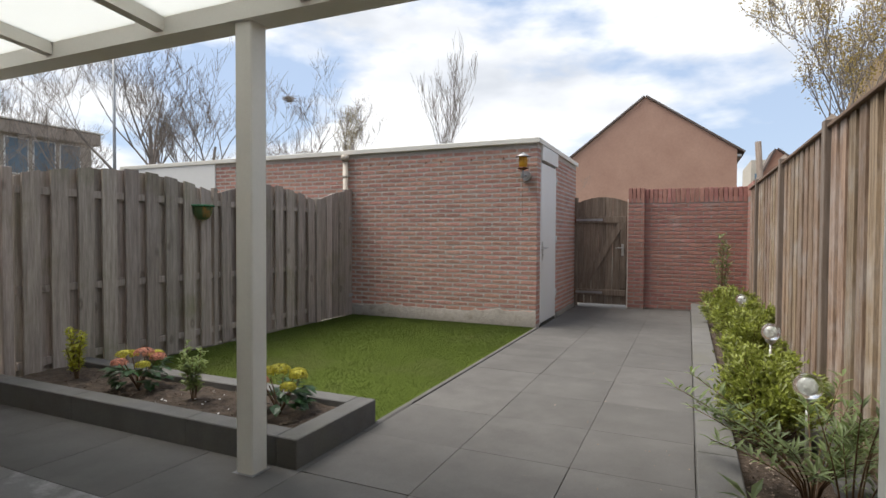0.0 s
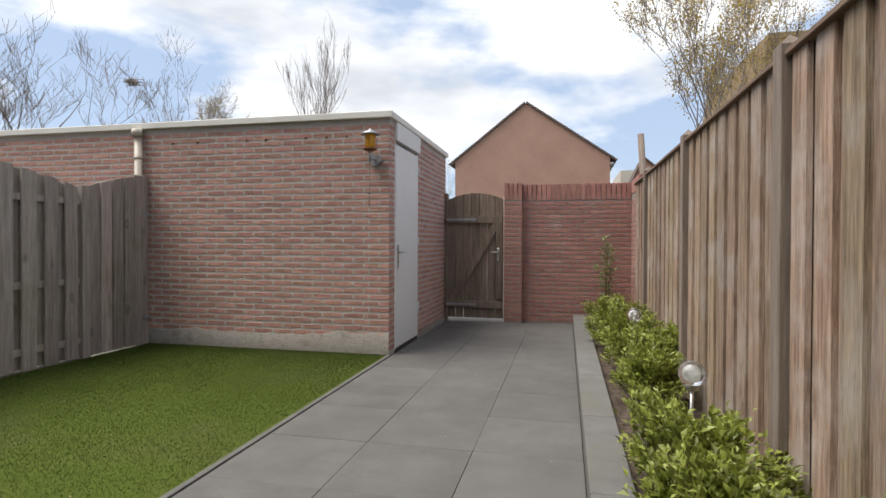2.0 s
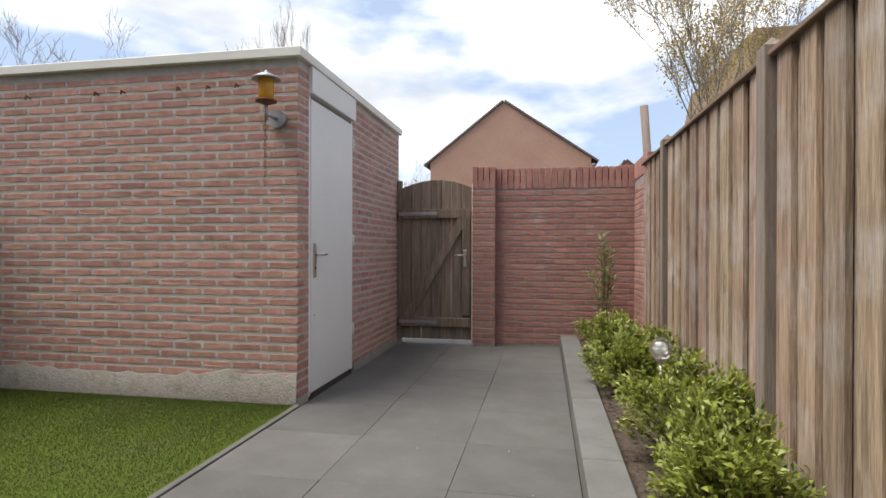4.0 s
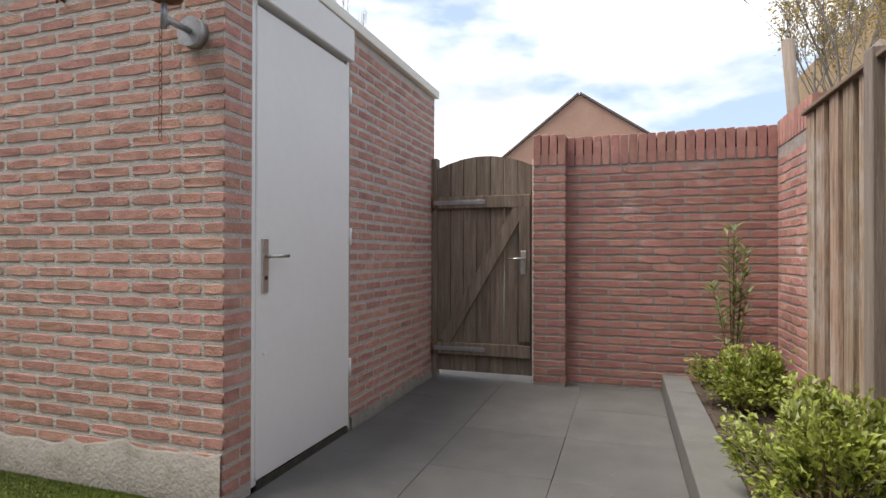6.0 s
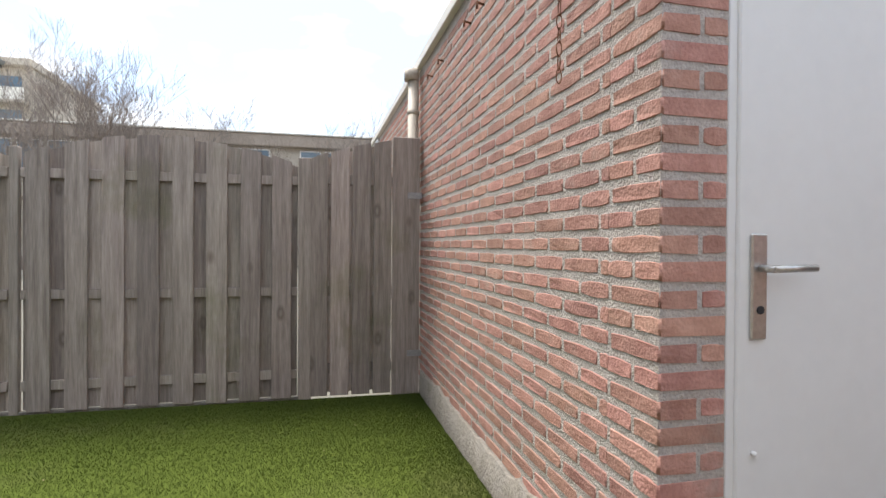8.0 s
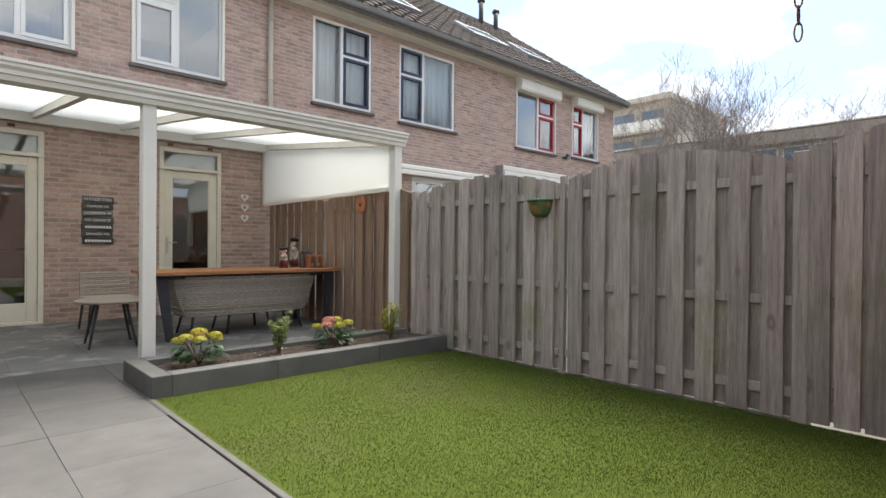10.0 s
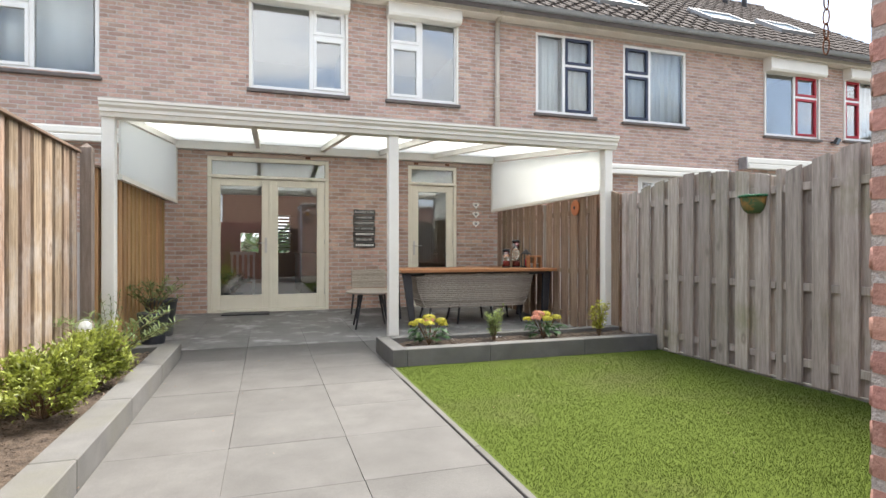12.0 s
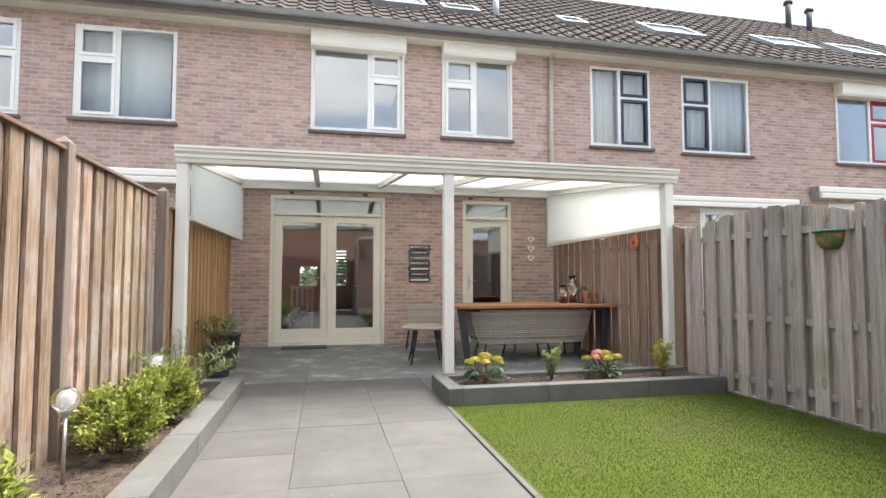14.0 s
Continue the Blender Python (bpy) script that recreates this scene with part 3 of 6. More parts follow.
vs, fs = [], []
TW, TL = 0.30, 0.345
prof = [(0, 0.012), (0.05, 0.02), (0.11, 0.012), (0.17, 0.012), (0.22, 0.034), (0.26, 0.05), (0.305, 0.034)]
rows, colsn = int(S / TL) + 1, int((HX1 - HX0 + 0.3) / TW)
for r in range(rows):
    s0, s1 = r * TL - 0.03, min((r + 1) * TL + 0.05, S)
    for c in range(colsn):
        x0 = HX0 - 0.15 + c * TW
        i0 = len(vs)
        jit = rng.uniform(-0.004, 0.004)
        for u, hgt in prof:
            for s, up in ((s0, 0.028 + jit), (s1, 0.0)):
                p = EAVE + sd * s + sn * (hgt + up)
                vs.append((x0 + u, p.y, p.z))
            p = EAVE + sd * s0 + sn * (hgt - 0.002)
            vs.append((x0 + u, p.y, p.z))
        for k in range(len(prof) - 1):
            a = i0 + 3 * k
            fs.append((a, a + 3, a + 4, a + 1))
            fs.append((a + 2, a + 5, a + 3, a))
me = bpy.data.meshes.new("roof_tiles")
me.from_pydata(vs, [], fs)
tagged(part("roof_tiles", me, ROOF_TILE, HOUSE), kind="stuff")
bm = bmesh.new()
x = HX0 - 0.15
while x < HX1:
    tube(bm, (x, RIDGE.y, RIDGE.z - 0.01), (x + 0.36, RIDGE.y, RIDGE.z), 0.115, 0.105, 10)
    x += 0.34
part("ridge", bm, ROOF_TILE, HOUSE)
part("fascia", boxes((HX0 - 0.1, HX1 + 0.1, HOUSE_Y, HOUSE_Y + 0.25, 5.03, 5.17), bevel=0.005), TRIM, HOUSE, "cream painted eaves board")
# half-round gutter with brackets
bm = bmesh.new()
pg = [(0.42 + 0.075 * math.cos(a), 5.2 + 0.075 * math.sin(a)) for a in [math.pi + math.pi * i / 8 for i in range(9)]]
pg = [(0.37 - 0.02, 5.205)] + [(y - 0.005, z) for y, z in pg] + [(0.50, 5.205), (0.485, 5.205)] + [(0.42 + 0.065 * math.cos(a) - 0.005, 5.2 + 0.065 * math.sin(a)) for a in [2 * math.pi - math.pi * i / 8 for i in range(9)]]
ra = [bm.verts.new((HX0 - 0.15, y, z)) for y, z in pg]
rb = [bm.verts.new((HX1 + 0.15, y, z)) for y, z in pg]
for i in range(len(pg)):
    j = (i + 1) % len(pg)
    bm.faces.new((ra[i], rb[i], rb[j], ra[j])).smooth = True
part("gutter", bm, ZINC, HOUSE, "grey zinc gutter")
x = HX0
while x < HX1:
    part("gutter_bracket", boxes((x, x + 0.02, HOUSE_Y + 0.25, 0.345, 5.1, 5.118)), ZINC, HOUSE)
    x += 1.2
# downpipe between the houses
bm = tube(bmesh.new(), (-3.43, 0.10, 2.3), (-3.43, 0.10, 4.98), 0.042, n=14)
tube(bm, (-3.43, 0.10, 4.97), (-3.43, 0.33, 5.13), 0.042, n=14)
dp = part("downpipe", bm, PIPE, HOUSE, "beige plastic downpipe")
for z in (2.75, 3.65, 4.6):
    part("clamp", tube(bmesh.new(), (-3.43, 0.10, z), (-3.43, 0.10, z + 0.04), 0.049, n=14), PIPE, dp)


def pane_set(key, split, transom, small_left, frame_m, sash_m=None, name="window_1", label="", out=0.0, sill=True):
    """A window with one large pane and a column of two smaller sashes."""
    xr, xl, z0, z1 = OPEN[key]
    w = xl - xr
    wn_ = tagged(new(name), label, "window", kind="structure")
    y0, y1 = HOUSE_Y - 0.08, HOUSE_Y - 0.015
    f = 0.055
    part("window_frame", boxes((xr, xl, y0, y1, z0, z0 + f), (xr, xl, y0, y1, z1 - f, z1), (xr, xr + f, y0, y1, z0 + f, z1 - f), (xl - f, xl, y0, y1, z0 + f, z1 - f), bevel=0.004), frame_m, wn_)
    m = xl - w * split
    part("mullion", boxes((m - 0.03, m + 0.03, y0, y1, z0 + f, z1 - f), bevel=0.004), frame_m, wn_)
    a, b = (m + 0.03, xl - f) if small_left else (xr + f, m - 0.03)
    big = (xr + f, m - 0.03) if small_left else (m + 0.03, xl - f)
    zt = z1 - (z1 - z0) * transom
    part("transom", boxes((a, b, y0, y1, zt - 0.025, zt + 0.025), bevel=0.004), frame_m, wn_)
    sm = sash_m or frame_m
    for q0, q1 in ((z0 + f, zt - 0.025), (zt + 0.025, z1 - f)):
        s = 0.05
        sh = part("sash", boxes((a, b, y0 + 0.02, y1 + 0.014, q0, q0 + s), (a, b, y0 + 0.02, y1 + 0.014, q1 - s, q1), (a, a + s, y0 + 0.02, y1 + 0.014, q0 + s, q1 - s), (b - s, b, y0 + 0.02, y1 + 0.014, q0 + s, q1 - s), bevel=0.004), sm, wn_)
        g = part("pane", boxes((a + s, b - s, y0 + 0.03, y0 + 0.036, q0 + s, q1 - s)), GLASS_CLEAR if key in ("w0", "w3", "w4") else GLASS_COATED, sh)
        g.visible_shadow = False
    g = part("pane", boxes((big[0], big[1], y0 + 0.03, y0 + 0.036, z0 + f, z1 - f)), GLASS_CLEAR if key in ("w0", "w3", "w4") else GLASS_COATED, wn_)
    g.visible_shadow = False
    if sill:
        part("window_sill", boxes((xr - 0.04, xl + 0.04, y1, HOUSE_Y + 0.07, z0 - 0.06, z0 - 0.012), bevel=0.006), STONE_SILL, wn_)
    return wn_


WIN = {}
WIN["w1"] = pane_set("w1", 0.62, 0.34, False, WHITE_PVC, name="window_1", label="white framed bedroom window with roller shutter box above")
WIN["w2"] = pane_set("w2", 0.47, 0.34, True, WHITE_PVC, name="window_2", label="white framed window with roller shutter box above")
WIN["w3"] = pane_set("w3", 0.48, 0.38, False, WHITE_PVC, BLUE_FRAME, "window_3", "white window with navy sashes and pale curtains")
WIN["w4"] = pane_set("w4", 0.41, 0.38, True, WHITE_PVC, BLUE_FRAME, "window_4", "wide white window with navy sashes and net curtains")
WIN["w5"] = pane_set("w5", 0.56, 0.36, False, WHITE_PVC, RED_FRAME, "window_5", "white window with red sashes under a shutter box")
WIN["w6"] = pane_set("w6", 0.42, 0.36, True, WHITE_PVC, RED_FRAME, "window_6", "white window with red sashes under a shutter box")
WIN["w0"] = pane_set("w0", 0.42, 0.36, True, WHITE_PVC, name="window_7", label="white window with net curtain strips")
WIN["w00"] = pane_set("w00", 0.58, 0.36, False, WHITE_PVC, name="window_8", label="white framed upstairs window")
for k, nm in (("n1", "window_9"), ("n2", "window_10"), ("n3", "window_11")):
    WIN[k] = pane_set(k, 0.5, 0.25, True, WHITE_PVC, name=nm, label="white framed ground floor window of the neighbour", sill=False)

# roller shutter boxes and guides
for key, up in (("w1", 5.15), ("w2", 5.16), ("w5", 5.1), ("w6", 5.1)):
    xr, xl, z0, z1 = OPEN[key]
    bm = bmesh.new()
    prof_b = [(HOUSE_Y + 0.0, z1 - 0.06), (HOUSE_Y + 0.17, z1 - 0.06), (HOUSE_Y + 0.2, z1 - 0.02), (HOUSE_Y + 0.2, up - 0.12), (HOUSE_Y + 0.13, up - 0.01), (HOUSE_Y + 0.0, up)]
    e0 = [bm.verts.new((xr - 0.02, y, z)) for y, z in prof_b]
    e1 = [bm.verts.new((xl + 0.02, y, z)) for y, z in prof_b]
    bm.faces.new(e0)
    bm.faces.new(e1[::-1])
    for i in range(6):
        bm.faces.new((e0[i], e1[i], e1[(i + 1) % 6], e0[(i + 1) % 6]))
    sb = tagged(part("shutter_box", bm, WHITE_ALU), "white roller shutter box above a bedroom window", "shutter box", "shutter boxes")
    for x in (xr - 0.01, xl - 0.03):
        part("guide_rail", boxes((x, x + 0.04, HOUSE_Y, HOUSE_Y + 0.03, z0 - 0.03, z1 - 0.06), bevel=0.003), WHITE_ALU, sb)

# curtains
def curtain(x0, x1, z0, z1, y, name="net_curtain", waves=14.0, label="white net curtain hanging behind the pane"):
    bm = bmesh.new()
    n = max(8, int((x1 - x0) * 60))
    pr = None
    for i in range(n + 1):
        x = x0 + (x1 - x0) * i / n
        yy = y + 0.025 * math.sin(x * waves * 2.1) + 0.012 * math.sin(x * waves * 5.3 + 1)
        row = (bm.verts.new((x, yy, z0)), bm.verts.new((x, yy, z1)))
        if pr:
            bm.faces.new((pr[0], row[0], row[1], pr[1])).smooth = True
        pr = row
    me = to_mesh(name, bm)
    ob = tagged(part(name, me, CURTAIN), label, "curtain", "net curtains")
    so = ob.modifiers.new("thick", "SOLIDIFY")
    so.thickness = 0.004
    return ob


curtain(-4.75, -4.22, 3.5, 4.95, -0.11)
curtain(-5.38, -4.9, 3.5, 4.95, -0.12)
curtain(-7.54, -6.08, 3.5, 4.93, -0.11)
curtain(3.55, 4.15, 3.5, 4.86, -0.2, waves=5)
curtain(2.8, 3.5, 3.5, 4.86, -0.2, waves=4)
curtain(-9.75, -9.58, 3.5, 4.8, -0.18)
curtain(-13.05, -12.7, 3.5, 4.8, -0.18)

# ---- garden doors ----
def glazed_leaf(parent, x0, x1, z0, z1, handle_side, low=0.22):
    y0, y1 = HOUSE_Y - 0.07, HOUSE_Y - 0.022
    s = 0.105
    lf = part("leaf", boxes((x0, x0 + s, y0, y1, z0, z1), (x1 - s, x1, y0, y1, z0, z1), (x0 + s, x1 - s, y0, y1, z0, z0 + low), (x0 + s, x1 - s, y0, y1, z1 - s, z1), bevel=0.005), CREAM_DOOR, parent)
    g = part("pane", boxes((x0 + s, x1 - s, y0 + 0.02, y0 + 0.03, z0 + low, z1 - s)), GLASS, lf)
    g.visible_shadow = False
    part("bead", boxes((x0 + s - 0.001, x0 + s + 0.014, y0 + 0.01, y1 - 0.006, z0 + low, z1 - s), (x1 - s - 0.014, x1 - s + 0.001, y0 + 0.01, y1 - 0.006, z0 + low, z1 - s)), CREAM_DOOR, lf)
    if handle_side:
        hx = x0 + 0.045 if handle_side > 0 else x1 - 0.045
        part("handle_plate", boxes((hx - 0.018, hx + 0.018, y1, y1 + 0.008, 0.93, 1.16), bevel=0.003), STEEL, lf)
        bm = tube(bmesh.new(), (hx, y1 + 0.008, 1.08), (hx, y1 + 0.05, 1.08), 0.008)
        tube(bm, (hx, y1 + 0.05, 1.08), (hx + handle_side * 0.12, y1 + 0.05, 1.08), 0.008)
        part("lever", bm, STEEL, lf)
    hx = x1 + 0.004 if handle_side > 0 else x0 - 0.004
    for z in (z0 + 0.2, (z0 + z1) / 2, z1 - 0.3):
        part("hinge", tube(bmesh.new(), (hx, y1 + 0.006, z), (hx, y1 + 0.006, z + 0.09), 0.008), STEEL, lf)
    return lf


def door_frame(key, name, label, leaves):
    xr, xl, z0, z1 = OPEN[key]
    d = tagged(new(name), label, "door", kind="structure")
    y0, y1 = HOUSE_Y - 0.09, HOUSE_Y - 0.004
    f = 0.06
    part("frame", boxes((xr, xr + f, y0, y1, 0.0, z1), (xl - f, xl, y0, y1, 0.0, z1), (xr + f, xl - f, y0, y1, z1 - f, z1), (xr + f, xl - f, y0, y1, 2.10, 2.15), bevel=0.004), CREAM_DOOR, d)
    part("threshold", boxes((xr + f, xl - f, y0, y1 + 0.03, 0.0, 0.10), bevel=0.005), CREAM_DOOR, d)
    g = part("transom_pane", boxes((xr + f, xl - f, y0 + 0.03, y0 + 0.036, 2.15, z1 - f)), GLASS, d)
    g.visible_shadow = False
    part("drip_rail", boxes((xr - 0.0, xl + 0.0, y1, y1 + 0.025, 2.105, 2.13), bevel=0.004), CREAM_DOOR, d)
    step = (xl - xr - 2 * f) / leaves
    for i in range(leaves):
        a = xr + f + i * step
        if leaves == 2:
            glazed_leaf(d, a + 0.003, a + step - 0.003, 0.105, 2.095, 0)
        else:
            glazed_leaf(d, a + 0.003, a + step - 0.003, 0.105, 2.095, -1, 0.28)
    return d


DD = door_frame("double", "door_2", "cream double garden doors with large glass panes, closed", 2)
KD = door_frame("kitchen", "door_3", "cream single glazed kitchen door, closed", 1)
# the active leaf's handle of the double doors
hp = part("handle_plate", boxes((0.40, 0.435, HOUSE_Y - 0.022, HOUSE_Y - 0.013, 0.97, 1.20), bevel=0.003), STEEL, DD)
bm = tube(bmesh.new(), (0.417, HOUSE_Y - 0.013, 1.12), (0.417, HOUSE_Y + 0.035, 1.12), 0.008)
tube(bm, (0.417, HOUSE_Y + 0.035, 1.12), (0.545, HOUSE_Y + 0.035, 1.12), 0.008)
part("lever", bm, STEEL, hp)
part("cover_strip", boxes((0.337, 0.377, HOUSE_Y - 0.022, HOUSE_Y - 0.008, 0.105, 2.095), bevel=0.003), CREAM_DOOR, DD)

# painted lintel strips with a brown block near each end
for key, d_ in (("double", DD), ("kitchen", KD)):
    xr, xl, z0, z1 = OPEN[key]
    lt = part("lintel", boxes((xr - 0.09, xl + 0.03, HOUSE_Y - 0.004, HOUSE_Y + 0.012, z1 + 0.012, z1 + 0.06), bevel=0.004), LINTEL, d_, "pale pink painted lintel strip")
    for x in (xr + 0.16 * (xl - xr), xr + 0.8 * (xl - xr)):
        part("block", boxes((x, x + 0.075, HOUSE_Y + 0.012, HOUSE_Y + 0.018, z1 + 0.016, z1 + 0.055), bevel=0.002), RUST, lt, "brown block")

# ---- veranda ----
VER = thing("veranda", "cream aluminium veranda with opal roof sheets against the house", "veranda", kind="structure")
VY = 3.375
for x in (1.735, -0.825, -3.385):
    p = part("post", boxes((x - 0.052, x + 0.052, VY - 0.052, VY + 0.052, -0.015, 2.20), bevel=0.006), WHITE_ALU, VER)
    part("foot", boxes((x - 0.065, x + 0.065, VY - 0.065, VY + 0.065, -0.02, 0.004)), GALV, p)
bm = bmesh.new()
prof_g = [(VY - 0.075, 2.20), (VY + 0.075, 2.20), (VY + 0.085, 2.245), (VY + 0.10, 2.25), (VY + 0.10, 2.285), (VY + 0.125, 2.31), (VY + 0.125, 2.335), (VY + 0.14, 2.345), (VY + 0.14, 2.372), (VY + 0.09, 2.372), (VY + 0.09, 2.30), (VY - 0.06, 2.30), (VY - 0.06, 2.345), (VY - 0.075, 2.345)]
prof_g = [(y, 2.185 + 0.85 * (z - 2.20)) for y, z in prof_g]
e0 = [bm.verts.new((-3.47, y, z)) for y, z in prof_g]
e1 = [bm.verts.new((1.79, y, z)) for y, z in prof_g]
bm.faces.new(e0)
bm.faces.new(e1[::-1])
for i in range(len(prof_g)):
    j = (i + 1) % len(prof_g)
    bm.faces.new((e0[i], e1[i], e1[j], e0[j]))
part("gutter_beam", bm, WHITE_ALU, VER, "cream gutter beam with stepped mouldings")
part("wall_plate", boxes((-3.46, 1.75, HOUSE_Y + 0.004, HOUSE_Y + 0.09, 2.50, 2.68), bevel=0.005), WHITE_ALU, VER)
RAFT = [1.69, 0.53, -0.43, -1.36, -2.28, -3.38]
za, zb = 2.62, 2.275


def sloped(x0, x1, up, down, y0=HOUSE_Y + 0.09, y1=VY - 0.06):
    bm = bmesh.new()
    q = [bm.verts.new((x, y, z + o)) for o in (down, up) for x, y, z in ((x0, y0, za), (x1, y0, za), (x1, y1, zb), (x0, y1, zb))]
    for f in ((3, 2, 1, 0), (4, 5, 6, 7), (0, 1, 5, 4), (1, 2, 6, 5), (2, 3, 7, 6), (3, 0, 4, 7)):
        bm.faces.new([q[i] for i in f])
    return bm


for x in RAFT:
    part("rafter", sloped(x - 0.03, x + 0.03, 0.04, -0.07), WHITE_ALU, VER)
for a, b in zip(RAFT, RAFT[1:]):
    part("roof_sheet", sloped(b + 0.031, a - 0.031, 0.016, 0.0), OPAL, VER, "opal polycarbonate roof sheet")
for x, lows in ((1.67, (1.73, 1.69)), (-3.345, (1.70, 1.715))):
    y0, y1 = HOUSE_Y + 0.06, VY - 0.064
    q0 = [(y0, lows[0]), (y1, lows[1]), (y1, zb - 0.09), (y0, za - 0.09)]
    bm = bmesh.new()
    l0 = [bm.verts.new((x - 0.008, y, z)) for y, z in q0]
    l1 = [bm.verts.new((x + 0.008, y, z)) for y, z in q0]
    bm.faces.new(l0)
    bm.faces.new(l1[::-1])
    for i in range(4):
        bm.faces.new((l0[i], l1[i], l1[(i + 1) % 4], l0[(i + 1) % 4]))
    sp = part("side_panel", bm, OPAL, VER, "opal side panel")
    bm = boxes((x - 0.02, x + 0.02, y0 - 0.05, y0, lows[0] - 0.03, za - 0.1), bevel=0.003)
    part("panel_frame", bm, WHITE_ALU, sp)
    bm = bmesh.new()
    q = [bm.verts.new((x + dx, y, z + dz)) for dz in (-0.035, 0.01) for dx, y, z in ((-0.02, y0, lows[0]), (0.02, y0, lows[0]), (0.02, y1, lows[1]), (-0.02, y1, lows[1]))]
    for f in ((3, 2, 1, 0), (4, 5, 6, 7), (0, 1, 5, 4), (1, 2, 6, 5), (2, 3, 7, 6), (3, 0, 4, 7)):
        bm.faces.new([q[i] for i in f])
    part("panel_frame", bm, WHITE_ALU, sp)

# neighbours' awning cassettes
def awning(x0, x1, z0, z1):
    y0 = HOUSE_Y
    a = thing("awning", "white folded awning cassette on the brick wall", "awning", "awnings")
    part("cassette", boxes((x0, x1, y0 + 0.01, y0 + 0.2, z0 + (z1 - z0) * 0.45, z1), bevel=0.03), WHITE_ALU, a)
    part("front_bar", boxes((x0 + 0.02, x1 - 0.02, y0 + 0.19, y0 + 0.25, z0, z0 + (z1 - z0) * 0.42), bevel=0.012), WHITE_ALU, a)
    for x in (x0, x1):
        part("end_cap", boxes((x - 0.012, x + 0.012, y0 + 0.005, y0 + 0.21, z0, z1), bevel=0.004), GALV, a)
    return a


awning(2.25, 3.62, 2.5, 2.72)
awning(3.8, 6.4, 2.5, 2.72)
awning(-8.45, -4.4, 2.42, 2.62)
awning(-11.4, -8.87, 2.66, 2.9)
# ---- fences ----
def board_mesh(w, h, d, arc=None, seed=0):
    """An upright board with a slightly uneven outline; arc: heights of its two top corners."""
    r = random.Random(seed)
    bm = bmesh.new()
    a, b = arc or (h, h)
    zs = [0, 0.35, 0.7, 1]
    rings = []
    for t in zs:
        o, ww = r.uniform(-0.002, 0.002), w / 2 + r.uniform(-0.002, 0.002)
        rings.append([bm.verts.new(p) for p in ((-d / 2, -ww + o, a * t), (d / 2, -ww + 0.003 + o, a * t), (d / 2, ww - 0.003 + o, b * t), (-d / 2, ww + o, b * t))])
    for p, q in zip(rings, rings[1:]):
        for i in range(4):
            bm.faces.new((p[i], p[(i + 1) % 4], q[(i + 1) % 4], q[i]))
    bm.faces.new(rings[0][::-1])
    bm.faces.new(rings[-1])
    return bm


def arched_panel(y0, y1, material, label, low=1.65, rise=0.16, boards=8, seed=0, base=0.015):
    f = thing("board_fence", label, "fence", "boundary fence panels", at=(FENCE_L, 0, 0))
    r = random.Random(seed)
    step = (y1 - y0) / boards
    yc, half = (y0 + y1) / 2, (y1 - y0) / 2

    def top(y):
        return low + rise * (1 - ((y - yc) / half) ** 2)

    for i in range(boards):
        y = y0 + step * (i + 0.5)
        w = step * 0.64
        ob = part("slat", board_mesh(w, 1.7, 0.017, (top(y - w / 2) - base, top(y + w / 2) - base), seed + i), material, f)
        ob.matrix_basis = pose(0.018 + r.uniform(-0.002, 0.002), y, base + r.uniform(-0.008, 0.004), r.uniform(-0.25, 0.25), 0, r.uniform(-1, 1))
    for i in range(boards + 1):
        y = y0 + step * i
        w = step * 0.76
        ya, yb = max(y - w / 2, y0), min(y + w / 2, y1)
        if yb - ya < 0.03:
            continue
        ob = part("slat", board_mesh(yb - ya, 1.7, 0.017, (top(ya) - base - 0.01, top(yb) - base - 0.01), seed + 50 + i), material, f)
        ob.matrix_basis = pose(-0.030 + r.uniform(-0.002, 0.002), (ya + yb) / 2, base, r.uniform(-0.2, 0.2), 0, 0)
    for z in (0.17, 0.74, 1.50):
        part("rail", boxes((-0.020, 0.008, y0, y1, z - 0.03, z + 0.03), bevel=0.003), material, f)
    return f


LBL = "weathered grey arched fence panel of overlapping upright boards"
arched_panel(5.64, 7.30, WOOD_GREY, LBL, low=1.61, rise=0.155, seed=11)
arched_panel(3.72, 5.57, WOOD_GREY, LBL, low=1.61, rise=0.135, boards=9, seed=23)
arched_panel(1.84, 3.60, WOOD_SHADE, "brown sheltered arched fence panel beside the table", seed=37)
arched_panel(0.10, 1.78, WOOD_SHADE, "brown sheltered arched fence panel beside the house wall", seed=41)


def fence_post(x, y, h, w=0.07, m=WOOD_GREY, label="weathered square wooden fence post", point=False):
    bm = boxes((x - w / 2, x + w / 2, y - w / 2, y + w / 2, -0.05, h), bevel=0.004)
    if point:
        tip = bm.verts.new((x, y, h + 0.04))
        ring = sorted([v for v in bm.verts if abs(v.co.z - h) < 1e-4], key=lambda v: math.atan2(v.co.y - y, v.co.x - x))
        for i in range(len(ring)):
            bm.faces.new((ring[i], ring[(i + 1) % len(ring)], tip))
    return tagged(part("fence_post", bm, m), label, "fence post", "fence posts")


for y, w in ((7.348, 0.088), (5.605, 0.05), (3.66, 0.07), (1.81, 0.062)):
    fence_post(FENCE_L - 0.012, y, 1.66, w)

